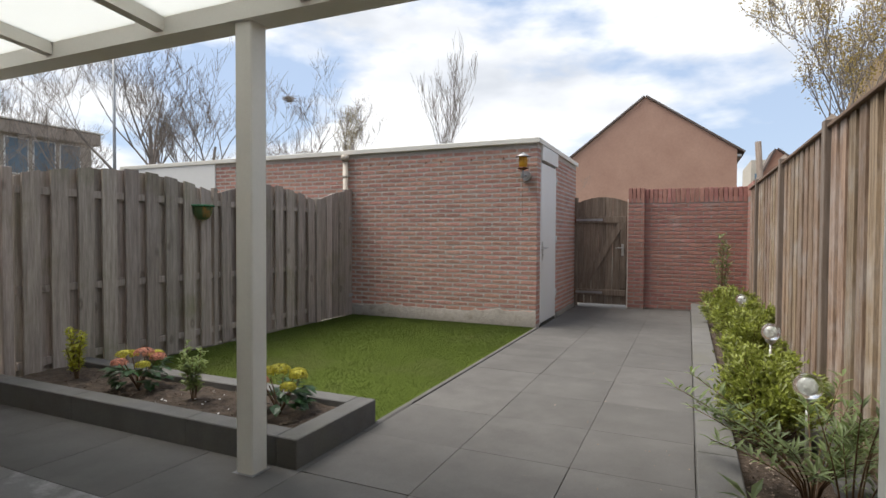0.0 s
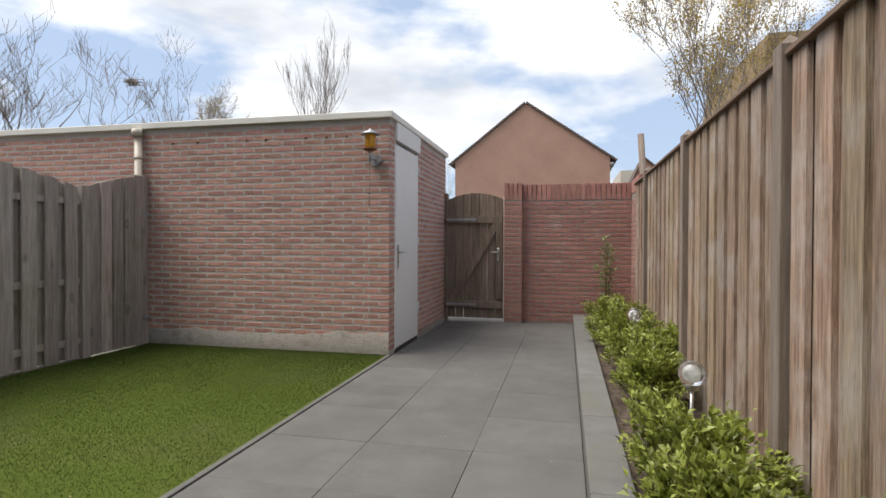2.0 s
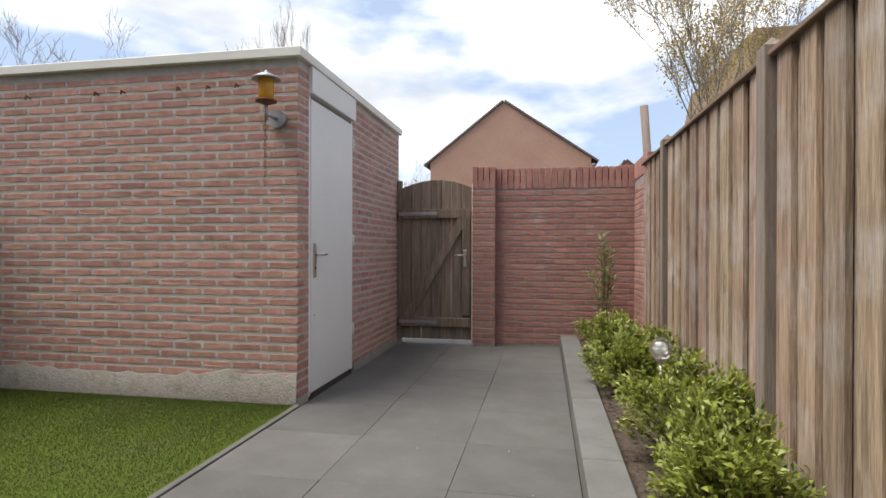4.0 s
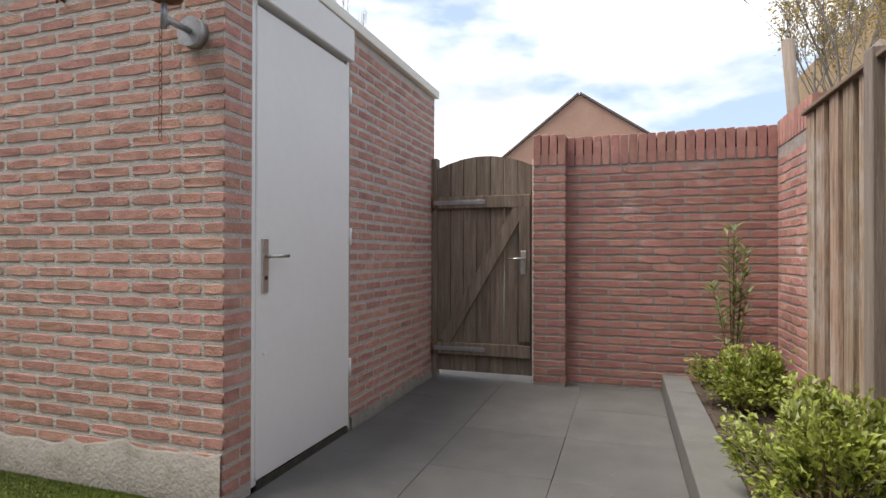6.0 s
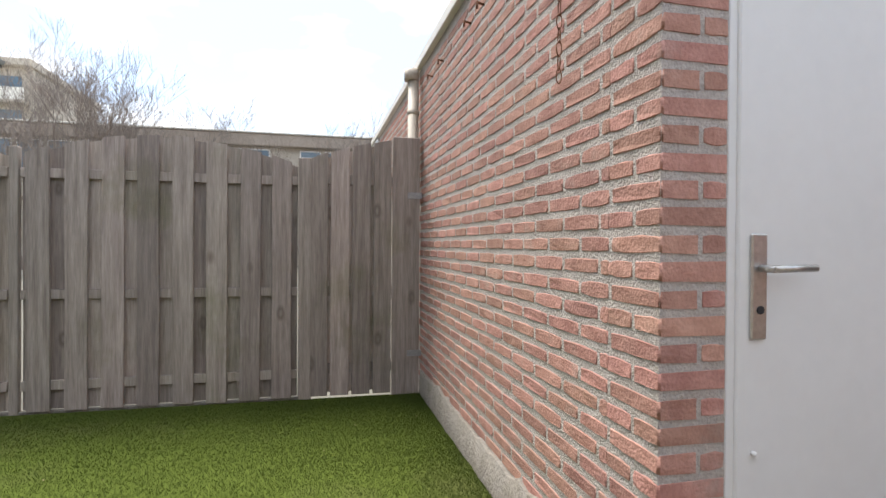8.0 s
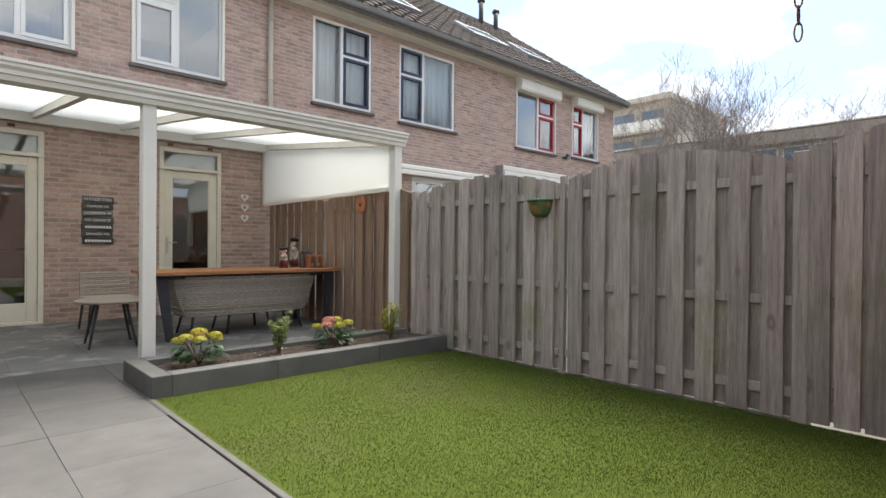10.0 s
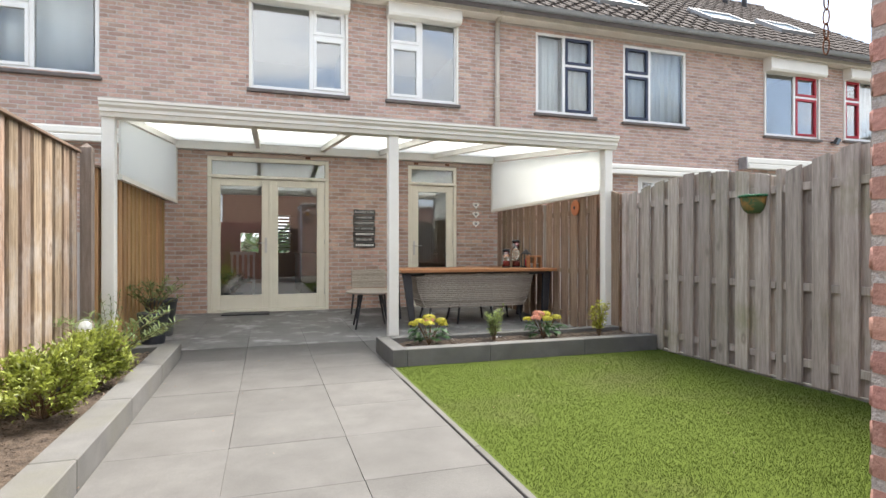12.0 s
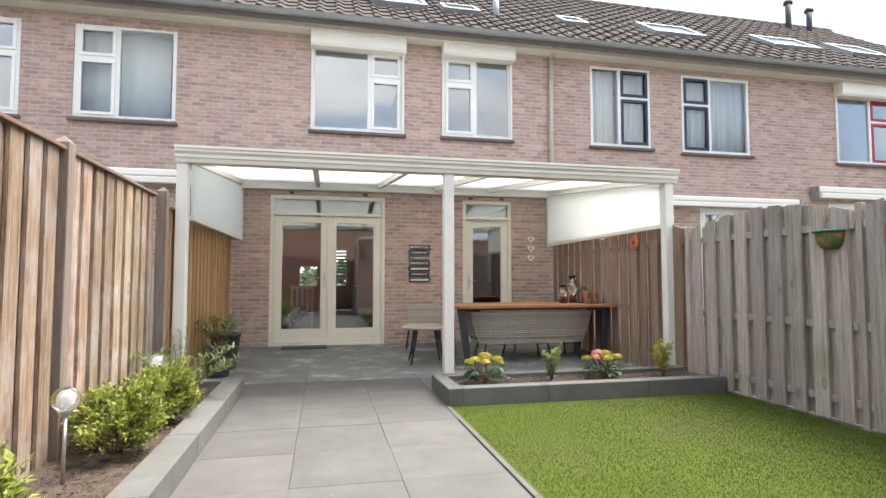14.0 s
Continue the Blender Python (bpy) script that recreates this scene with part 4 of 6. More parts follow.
# side gate against the shed
SG = thing("side_gate", "weathered grey board gate beside the shed with steel straps", "gate", at=(FENCE_L, 0, 0))
hs = [1.67, 1.72, 1.765, 1.80, 1.825]
for i in range(4):
    y = 7.375 + 0.148 * i
    ob = part("board", board_mesh(0.128, 1.7, 0.018, (hs[i] - 0.03, hs[i + 1] - 0.03), 70 + i), WOOD_GREY, SG)
    ob.matrix_basis = pose(0.02, y + 0.064, 0.014)
    if i < 3:
        ob = part("board", board_mesh(0.09, 1.7, 0.016, (hs[i] - 0.05, hs[i + 1] - 0.05), 80 + i), WOOD_GREY, SG)
        ob.matrix_basis = pose(-0.02, y + 0.138, 0.03)
for z in (0.2, 0.74, 1.52):
    part("rail", boxes((-0.012, 0.010, 7.37, 7.95, z - 0.035, z + 0.035), bevel=0.003), WOOD_GREY, SG)
GP = tagged(part("gate_post", boxes((FENCE_L - 0.02, FENCE_L + 0.03, 7.952, 8.15, -0.03, 1.835), bevel=0.005), WOOD_GREY), "wide weathered grey gate post board fixed to the shed", "gate post")
for z in (0.29, 1.42):
    b = part("bracket", boxes((FENCE_L + 0.031, FENCE_L + 0.036, 8.06, 8.165, z - 0.022, z + 0.022), bevel=0.001), GALV, GP, "grey steel strap")
    for y in (8.085, 8.125):
        part("bolt", tube(bmesh.new(), (FENCE_L + 0.036, y, z), (FENCE_L + 0.043, y, z), 0.008, n=6), GALV, b)
tagged(part("gravel_board", boxes((FENCE_L - 0.025, FENCE_L + 0.005, 3.66, 7.35, -0.06, 0.012), bevel=0.004), CEMENT), "low grey concrete strip under the fence boards", "gravel board", kind="structure")

# right-hand fence
def straight_panel(y0, y1, material, label, h=1.81, seed=0, pitch=0.195, x=FENCE_R):
    f = thing("board_fence", label, "fence", "tall boundary fence panels", at=(x, 0, 0))
    r = random.Random(seed)
    n = round((y1 - y0) / pitch)
    step = (y1 - y0) / n
    for i in range(n):
        y = y0 + step * (i + 0.5)
        ob = part("slat", board_mesh(step * 0.70, h, 0.02, None, seed + i), material, f)
        ob.matrix_basis = pose(-0.013 + r.uniform(-0.003, 0.003), y + r.uniform(-0.006, 0.006), 0.02, r.uniform(-0.2, 0.2), 0, 180 + r.uniform(-1.5, 1.5))
    for i in range(n + 1):
        y = y0 + step * i
        ya, yb = max(y - 0.088, y0), min(y + 0.088, y1)
        if yb - ya < 0.03:
            continue
        ob = part("slat", board_mesh(yb - ya, h, 0.02, None, seed + 50 + i), material, f)
        ob.matrix_basis = pose(0.011 + r.uniform(-0.001, 0.001), (ya + yb) / 2, 0.02, 0, 0, 180)
    for z in (0.3, 1.0, 1.7):
        part("rail", boxes((0.023, 0.045, y0, y1, z - 0.035, z + 0.035), bevel=0.003), material, f)
    part("cap", boxes((-0.045, 0.045, y0, y1, h + 0.021, h + 0.045), bevel=0.004), WOOD_CAP, f, "dark capping strip")
    return f


LBR = "light brown board fence panel with vertical slats"
for i, (a, b) in enumerate(((0.05, 1.77), (1.77, 3.52))):
    straight_panel(a + 0.045, b - 0.045, WOOD_WARM, "warm brown sheltered slatted fence panel", 1.71, 100 + 17 * i, x=1.835)
PY = [3.56, 5.34, 7.13, 9.05]
for i, (a, b) in enumerate(zip(PY, PY[1:])):
    straight_panel(a + 0.045, b - 0.045, WOOD_NEW, LBR, seed=134 + 17 * i)
straight_panel(9.095, 10.0, WOOD_NEW, LBR, seed=300)
for y in PY:
    fence_post(FENCE_R - (0.012 if y > 4 else 0.075), y, 1.885, 0.088, WOOD_POST, "grey-brown wooden fence post with pointed top", True)
fence_post(1.84, 1.77, 1.73, 0.08, WOOD_WARM, "warm brown sheltered fence post")

# ---- planted borders ----
def kerb(x0, x1, y0, y1, z1, name="kerb_stone", label="grey concrete kerb stone of the planting border", group="border kerb stones"):
    return tagged(part(name, boxes((x0, x1, y0, y1, -0.06, z1), bevel=0.005), KERB), label, "kerb stone", group)


KH = 0.135
y = 3.2
while y < 10.69:
    e = min(y + 1.0, 10.7)
    kerb(1.18, 1.36, y + 0.002, e - 0.002, KH)
    y = e
y = 3.62
while y < 5.2:
    e = min(y + 1.0, 5.2)
    kerb(1.72, 1.865, y + 0.002, e - 0.002, KH)
    y = e
kerb(1.362, 1.74, 3.202, 3.345, KH)


def soil_bed(name, x0, x1, y0, y1, z, label, seed):
    bm = bmesh.new()
    nx, ny = max(4, int((x1 - x0) / 0.03)), max(4, int((y1 - y0) / 0.03))
    g = [[bm.verts.new((x0 + (x1 - x0) * i / nx, y0 + (y1 - y0) * j / ny,
                        z + 0.02 * noise.noise((i * 0.17 + seed, j * 0.17, 0)) + 0.014 * noise.noise((i * 0.55, j * 0.55 + seed, 3)) + rng.uniform(-0.004, 0.004))) for j in range(ny + 1)] for i in range(nx + 1)]
    for i in range(nx):
        for j in range(ny):
            bm.faces.new((g[i][j], g[i + 1][j], g[i + 1][j + 1], g[i][j + 1])).smooth = True
    return setting(name, bm, SOIL, label, "soil")


soil_bed("soil_border", 1.355, 1.93, 3.34, 10.72, 0.085, "dark bare soil in the long border", 1)
# raised planter under the veranda edge
PX0, PX1, PY0, PY1, PH = -3.40, -0.632, 3.475, 4.232, 0.148
for x0, x1, y0, y1 in ((PX0, -2.4, PY0, PY0 + 0.13), (-2.398, -1.4, PY0, PY0 + 0.13), (-1.398, PX1 - 0.132, PY0, PY0 + 0.13),
                       (PX0, -2.55, PY1 - 0.13, PY1), (-2.548, -1.55, PY1 - 0.13, PY1), (-1.548, PX1 - 0.132, PY1 - 0.13, PY1), (PX1 - 0.13, PX1, PY0, PY1)):
    kerb(x0, x1, y0, y1, PH, "kerb_stone", "dark grey concrete kerb stone of the raised planter", "planter kerb stones")
soil_bed("soil_planter", PX0, PX1 - 0.125, PY0 + 0.125, PY1 - 0.125, 0.105, "dark brown bare soil in the raised planter", 9)

# ---- board gate in the back wall ----
BG = thing("garden_gate", "dark weathered wooden ledged and braced garden gate, closed", "gate", at=(0, BACK_Y - 0.02, 0))
GX0, GX1 = -0.585, 0.215
gw = (GX1 - GX0) / 7


def gate_top(x):
    return 1.83 - 0.09 * ((x - (GX0 + GX1) / 2) / 0.4) ** 2


for i in range(7):
    x0 = GX0 + gw * i
    bm = board_mesh(gw - 0.0015, 1.8, 0.02, (gate_top(x0) - 0.05, gate_top(x0 + gw) - 0.05), 400 + i)
    ob = part("board", bm, WOOD_GATE, BG)
    ob.matrix_basis = pose(x0 + gw / 2, 0.012, 0.05, 0, 0, -90)
for z in (0.24, 1.45):
    part("ledge", boxes((GX0 + 0.01, GX1 - 0.01, -0.03, 0.0, z - 0.05, z + 0.05), bevel=0.004), WOOD_GATE, BG)
    s = part("strap_hinge", boxes((GX0 - 0.03, GX0 + 0.42, -0.037, -0.031, z - 0.018, z + 0.018), bevel=0.001), GALV, BG, "long steel strap hinge, rusty at the pin")
    part("pin", tube(bmesh.new(), (GX0 - 0.03, -0.035, z - 0.05), (GX0 - 0.03, -0.035, z + 0.05), 0.012), RUST, s)
    for k in range(4):
        part("bolt", tube(bmesh.new(), (GX0 + 0.05 + 0.11 * k, -0.037, z), (GX0 + 0.05 + 0.11 * k, -0.043, z), 0.008, n=6), GALV, s)
bm = bmesh.new()
p0, p1, ww = Vector((GX0 + 0.07, 0, 0.29)), Vector((GX1 - 0.09, 0, 1.40)), 0.05
dirn = (p1 - p0).normalized()
perp = Vector((dirn.z, 0, -dirn.x)) * ww
q = [bm.verts.new(p + Vector((0, dy, 0))) for dy in (-0.028, -0.001) for p in (p0 - perp, p0 + perp, p1 + perp, p1 - perp)]
for f in ((0, 1, 2, 3), (7, 6, 5, 4), (0, 4, 5, 1), (1, 5, 6, 2), (2, 6, 7, 3), (3, 7, 4, 0)):
    bm.faces.new([q[i] for i in f])
part("brace", bm, WOOD_GATE, BG)
part("lock_rail", boxes((GX1 - 0.10, GX1 - 0.01, -0.03, 0.0, 0.32, 1.41), bevel=0.004), WOOD_GATE, BG)
hp = part("handle_plate", boxes((GX1 - 0.085, GX1 - 0.045, -0.039, -0.031, 0.86, 1.05), bevel=0.003), STEEL, BG, "steel handle plate")
bm = tube(bmesh.new(), (GX1 - 0.065, -0.039, 0.99), (GX1 - 0.065, -0.08, 0.99), 0.008)
tube(bm, (GX1 - 0.065, -0.08, 0.99), (GX1 - 0.175, -0.08, 0.985), 0.008)
part("lever", bm, STEEL, hp)
for x, w in ((GX0 - 0.025, 0.045), (GX1 + 0.012, 0.014)):
    tagged(part("gate_jamb", boxes((x - w / 2, x + w / 2, BACK_Y - 0.03, BACK_Y + 0.05, -0.05, 1.83 if w > 0.03 else 1.78), bevel=0.003), WOOD_GATE if w > 0.03 else TRIM), "narrow wooden jamb beside the garden gate", "gate jamb", kind="structure")
# ---- things on the shed wall ----
LAMP = thing("wall_lantern", "brass-coloured garden wall lantern with amber glass and round base", "wall lamp", at=(-0.775, 8.0, 2.0))
part("base_disc", tube(bmesh.new(), (-0.0, 0.17, -0.06), (-0.0, 0.128, -0.06), 0.062, n=24), GALV, LAMP, "round galvanised wall plate")
bm = tube(bmesh.new(), (-0.0, 0.128, -0.06), (0, 0.0, -0.06), 0.013)
tube(bm, (0, 0.0, -0.10), (0, 0.0, 0.02), 0.012)
part("arm", bm, GALV, LAMP)
part("tray", lathe(bmesh.new(), [(0.02, 0.0), (0.066, 0.018), (0.07, 0.026), (0.05, 0.036)], 20), RUST, LAMP)
part("glass", lathe(bmesh.new(), [(0.044, 0.036), (0.05, 0.05), (0.052, 0.15), (0.046, 0.162)], 20), AMBER, LAMP, "amber glass cylinder")
part("hat", lathe(bmesh.new(), [(0.092, 0.162), (0.094, 0.17), (0.055, 0.192), (0.015, 0.21), (0.006, 0.225)], 20), GALV, LAMP, "flat tin hat")
CH = thing("hanging_chain", "thin rusty chain hanging below the wall lantern", "chain", at=(-0.775, 7.985, 1.895))
for i in range(13):
    bm = bmesh.new()
    a = 0.0 if i % 2 else 1.5708
    pts = []
    for k in range(10):
        t = 6.28319 * k / 10
        u, v = 0.007 * math.cos(t), 0.019 * math.sin(t)
        pts.append(Vector((u * math.cos(a), u * math.sin(a), v - 0.018 - 0.033 * i)))
    for p, q in zip(pts, pts[1:] + pts[:1]):
        tube(bm, p, q, 0.0017, n=5, caps=False)
    part("link", bm, RUST, CH)
SP = thing("shed_downpipe", "beige plastic rainwater pipe on the shed wall", "downpipe")
bm = tube(bmesh.new(), (-3.51, 8.115, 0.0), (-3.51, 8.115, 2.27), 0.04, n=16)
part("pipe", bm, PIPE, SP)
part("outlet", tube(bmesh.new(), (-3.51, 8.1, 2.27), (-3.51, 8.1, 2.35), 0.055, n=16), PIPE, SP)
for z in (0.9, 2.02):
    part("collar", tube(bmesh.new(), (-3.51, 8.115, z), (-3.51, 8.115, z + 0.035), 0.046, n=16), PIPE, SP)
for x in (-3.1, -2.79, -2.2, -1.98, -1.53, -1.3, -1.08):
    nl = tube(bmesh.new(), (x, 8.175, 2.185), (x, 8.135, 2.195), 0.006, n=6)
    tube(nl, (x, 8.137, 2.195), (x, 8.137, 2.165), 0.006, n=6)
    tagged(part("wall_hook", nl, RUST), "small dark rusty hook in the shed wall", "hook", "shed wall hooks")

# ---- things on the fences and the house wall ----
HPOT = thing("wall_planter", "green and ochre half-round wall planter on the fence", "planter", at=(FENCE_L + 0.03, 5.40, 1.30))
bm = bmesh.new()
prof = [(0.05, 0.02), (0.085, 0.045), (0.105, 0.09), (0.115, 0.155)]
rings = []
for r, z in prof:
    rings.append([bm.verts.new((r * math.sin(math.pi * i / 12) * 0.95, -r * math.cos(math.pi * i / 12), z)) for i in range(13)])
for a, b in zip(rings, rings[1:]):
    for i in range(12):
        bm.faces.new((a[i], a[i + 1], b[i + 1], b[i])).smooth = True
for a, b in zip(rings, rings[1:]):
    bm.faces.new((a[0], b[0], b[12], a[12]))
bm.faces.new(rings[0])
part("bowl", bm, mat("ochre_glaze", (0.20, 0.11, 0.03), (0.30, 0.17, 0.05), 0.6, 20, 0.15, stain=(0.03, 0.10, 0.045), stain_scale=9, stain_at=(0.4, 0.5)), HPOT)
bm = bmesh.new()
for i in range(12):
    p = Vector((0.118 * math.sin(math.pi * i / 12), -0.118 * math.cos(math.pi * i / 12), 0.16))
    q = Vector((0.118 * math.sin(math.pi * (i + 1) / 12), -0.118 * math.cos(math.pi * (i + 1) / 12), 0.16))
    tube(bm, p, q, 0.011, n=8)
part("rim", bm, GREEN_GLAZE, HPOT, "green rolled rim")
part("soil", boxes((0.0, 0.085, -0.085, 0.085, 0.125, 0.145), bevel=0.02), SOIL, HPOT)
SUNF = thing("wall_plaque", "round terracotta plaque hung on the sheltered fence", "plaque", at=(FENCE_L + 0.03, 2.68, 1.56))
ob = part("disc", lathe(bmesh.new(), [(0.07, 0.0), (0.098, 0.008), (0.10, 0.018), (0.086, 0.024), (0.03, 0.028)], 24), TERRACOTTA, SUNF)
ob.matrix_basis = pose(0, 0, 0, 0, 90, 0)
ob = part("boss", lathe(bmesh.new(), [(0.022, 0.026), (0.02, 0.036), (0.01, 0.04)], 12), DARK_METAL, SUNF)
ob.matrix_basis = pose(0, 0, 0, 0, 90, 0)

SIGN = thing("word_sign", "grey stacked-plank wall sign with white lettering", "sign", at=(-1.10, HOUSE_Y + 0.012, 1.045))
LINES = ["IN ONZE TUIN:", "HANGEN WE", "DAGDROMEN WE", "HET ZONNETJE", None, "DRINKEN WE", None]
for i, words in enumerate(LINES):
    z1 = 0.62 - i * 0.089
    pl = part("plank", boxes((-0.175 + 0.006 * ((i * 7) % 3 - 1), 0.175 + 0.006 * ((i * 5) % 3 - 1), 0.0, 0.014, z1 - 0.082, z1), bevel=0.003), SLATE, SIGN)
    if words:
        cu = bpy.data.curves.new("lettering", "FONT")
        cu.body, cu.size, cu.extrude, cu.align_x, cu.align_y = words, 0.052 if i in (0, 2) else 0.042, 0.0006, "CENTER", "CENTER"
        tmp = bpy.data.objects.new("lettering", cu)
        scene.collection.objects.link(tmp)
        me = bpy.data.meshes.new_from_object(tmp.evaluated_get(bpy.context.evaluated_depsgraph_get()))
        bpy.data.objects.remove(tmp)
        w = max(v.co.x for v in me.vertices) - min(v.co.x for v in me.vertices)
        ob = part("lettering", me, WHITE_PAINT, pl)
        ob.matrix_basis = pose(0, 0.0155, z1 - 0.04, 90, 0, 180) @ Matrix.Diagonal((min(1.0, 0.31 / w), 1, 1, 1))
    else:
        bm = bmesh.new()
        for k in range(9):
            x = -0.15 + 0.033 * k
            box(bm, x, x + 0.024, 0.0142, 0.0152, z1 - 0.055, z1 - 0.025)
        part("lettering", bm, WHITE_PAINT, pl)

for z in (1.785, 1.625, 1.465):
    ht = thing("heart_ornament", "small white wooden heart hung on the brick wall", "ornament", "white hearts", at=(-3.046, HOUSE_Y + 0.006, z))
    bm = bmesh.new()
    outline = []
    for k in range(28):
        t = 6.28319 * k / 28
        outline.append((0.0039 * 16 * math.sin(t) ** 3, 0.0039 * (13 * math.cos(t) - 5 * math.cos(2 * t) - 2 * math.cos(3 * t) - math.cos(4 * t))))
    fr = [bm.verts.new((x, 0.014, zz)) for x, zz in outline]
    mid = [bm.verts.new((x * 0.5, 0.014, zz * 0.5 + 0.002)) for x, zz in outline]
    deep = [bm.verts.new((x * 0.48, 0.006, zz * 0.48 + 0.002)) for x, zz in outline]
    bk = [bm.verts.new((x, 0.0, zz)) for x, zz in outline]
    for k in range(28):
        j = (k + 1) % 28
        bm.faces.new((fr[k], fr[j], mid[j], mid[k]))
        bm.faces.new((mid[k], mid[j], deep[j], deep[k]))
        bm.faces.new((bk[k], bk[j], fr[j], fr[k]))
    bm.faces.new(bk)
    part("heart", bm, WHITE_PAINT, ht)
    part("inlay", boxes((-0.022, 0.022, 0.003, 0.007, -0.02, 0.024)), ZINC, ht, "grey metal inlay")

FL = thing("flood_light", "dark flood light on the neighbour's wall", "flood light", at=(-11.48, HOUSE_Y, 3.38))
part("bracket", boxes((-0.02, 0.02, 0.0, 0.10, -0.015, 0.015)), DARK_METAL, FL)
ob = part("housing", boxes((-0.11, 0.11, 0.0, 0.06, -0.075, 0.075), bevel=0.015), DARK_METAL, FL)
ob.matrix_basis = pose(0, 0.10, 0.02, -25, 0, 20)
g = part("lens", boxes((-0.09, 0.09, 0.058, 0.063, -0.058, 0.058)), FAR_GLASS, ob)

# roof windows and flues
def roof_window(x0, x1, s0, s1):
    rw = thing("roof_window", "roof window with pale frame in the tiled roof", "roof window", "roof windows")
    def slab(a, b, c, d, lo, hi):
        bm = bmesh.new()
        q = []
        for o in (lo, hi):
            for x, s in ((a, c), (b, c), (b, d), (a, d)):
                p = EAVE + sd * s + sn * o
                q.append(bm.verts.new((x, p.y, p.z)))
        for f in ((3, 2, 1, 0), (4, 5, 6, 7), (0, 1, 5, 4), (1, 2, 6, 5), (2, 3, 7, 6), (3, 0, 4, 7)):
            bm.faces.new([q[i] for i in f])
        return bm
    for a, b, c, d in ((x0, x1, s0, s0 + 0.08), (x0, x1, s1 - 0.08, s1), (x0, x0 + 0.07, s0 + 0.08, s1 - 0.08), (x1 - 0.07, x1, s0 + 0.08, s1 - 0.08)):
        part("frame_bar", slab(a, b, c, d, 0.0, 0.13), ZINC, rw)
    part("pane", slab(x0 + 0.07, x1 - 0.07, s0 + 0.08, s1 - 0.08, 0.05, 0.10), FAR_GLASS, rw)


for x0, x1 in ((-7.1, -5.95), (-9.95, -8.75), (-11.75, -10.75), (-1.35, -0.35), (-2.35, -1.65), (-4.5, -4.0), (3.2, 4.2)):
    roof_window(x0, x1, 1.25, 2.15 if x1 - x0 > 0.8 else 1.8)
for x, h in ((-12.2, 0.9), (-12.9, 0.75)):
    fl = thing("roof_flue", "dark round flue on the roof ridge", "flue", "roof flues", at=(x, -3.6, 8.0))
    part("pipe", tube(bmesh.new(), (0, 0, -0.2), (0, 0, h), 0.075, n=14), DARK_METAL, fl)
    part("cap", lathe(bmesh.new(), [(0.08, h - 0.12), (0.12, h - 0.1), (0.12, h - 0.04), (0.06, h + 0.04)], 14), DARK_METAL, fl)
fl = thing("roof_vent", "small grey vent on the roof tiles", "vent", at=(-2.75, -0.9, 6.2))
part("pipe", tube(bmesh.new(), (0, 0, -0.2), (0, 0, 0.3), 0.06, n=14), ZINC, fl)

# ---- veranda furniture ----
TB = thing("dining_table", "long teak garden table with anthracite trestle legs", "table", at=(0, 0, patio_z(1.76)))
TX0, TX1, TY0, TY1, TZ = -3.395, -1.19, 1.3, 2.22, 0.73
nb = 8
for i in range(nb):
    a = TY0 + (TY1 - TY0) * i / nb
    part("board", boxes((TX0, TX1, a + 0.002, a + (TY1 - TY0) / nb - 0.002, TZ - 0.038, TZ), bevel=0.004), TEAK, TB)
part("apron", boxes((TX0 + 0.08, TX1 - 0.08, TY0 + 0.1, TY0 + 0.14, TZ - 0.08, TZ - 0.039), (TX0 + 0.08, TX1 - 0.08, TY1 - 0.14, TY1 - 0.1, TZ - 0.08, TZ - 0.039)), DARK_METAL, TB)
for sx, xt, xb in ((1, TX1 - 0.1, TX1 - 0.17), (-1, TX0 + 0.1, TX0 + 0.17)):
    for yt, yb in ((TY1 - 0.12, TY1 - 0.06), (TY0 + 0.12, TY0 + 0.06)):
        bm = bmesh.new()
        q = [bm.verts.new((x + dx, y + dy, z)) for x, y, z, w in ((xb, yb, 0.0, 0.035), (xt, yt, TZ - 0.039, 0.055)) for dx, dy in ((-w, -0.025), (w, -0.025), (w, 0.025), (-w, 0.025))]
        for f in ((3, 2, 1, 0), (4, 5, 6, 7), (0, 1, 5, 4), (1, 2, 6, 5), (2, 3, 7, 6), (3, 0, 4, 7)):
            bm.faces.new([q[i] for i in f])
        part("leg", bm, DARK_METAL, TB)


def woven_shell(rows, n, m, tub, thick=0.02):
    """Bands of flat strands woven over uprights, following the surface tub(u, v)."""
    bm = bmesh.new()
    for j in range(m):
        v0, v1 = j / m + 0.004, (j + 1) / m - 0.004
        pr = None
        for i in range(n + 1):
            u = i / n
            o = 0.004 if (i // 2 + j) % 2 else -0.003
            a, b = tub(u, v0, o), tub(u, v1, o)
            row = (bm.verts.new(a), bm.verts.new(b))
            if pr:
                bm.faces.new((pr[0], row[0], row[1], pr[1])).smooth = True
            pr = row
    return bm


BN = thing("wicker_bench", "grey-brown woven garden bench pushed under the table", "bench", at=(-2.27, 1.70, patio_z(1.9)))


def bench_surface(u, v, o):
    # back and rounded ends of the shell seen from the garden
    half = 0.70 + 0.16 * v ** 0.7
    d = 0.5
    path = 2 * half + 2 * d
    s = u * path
    r = o
    if s < d:
        x, y = half + r, -0.1 + s * 0.9
    elif s < d + 2 * half:
        x, y = half - (s - d), 0.40 + r + 0.05 * v - 0.10 * abs((s - d - half) / half) ** 6
    else:
        x, y = -half - r, 0.35 - (s - d - 2 * half) * 0.9
    return Vector((x, y, 0.23 + 0.43 * v))


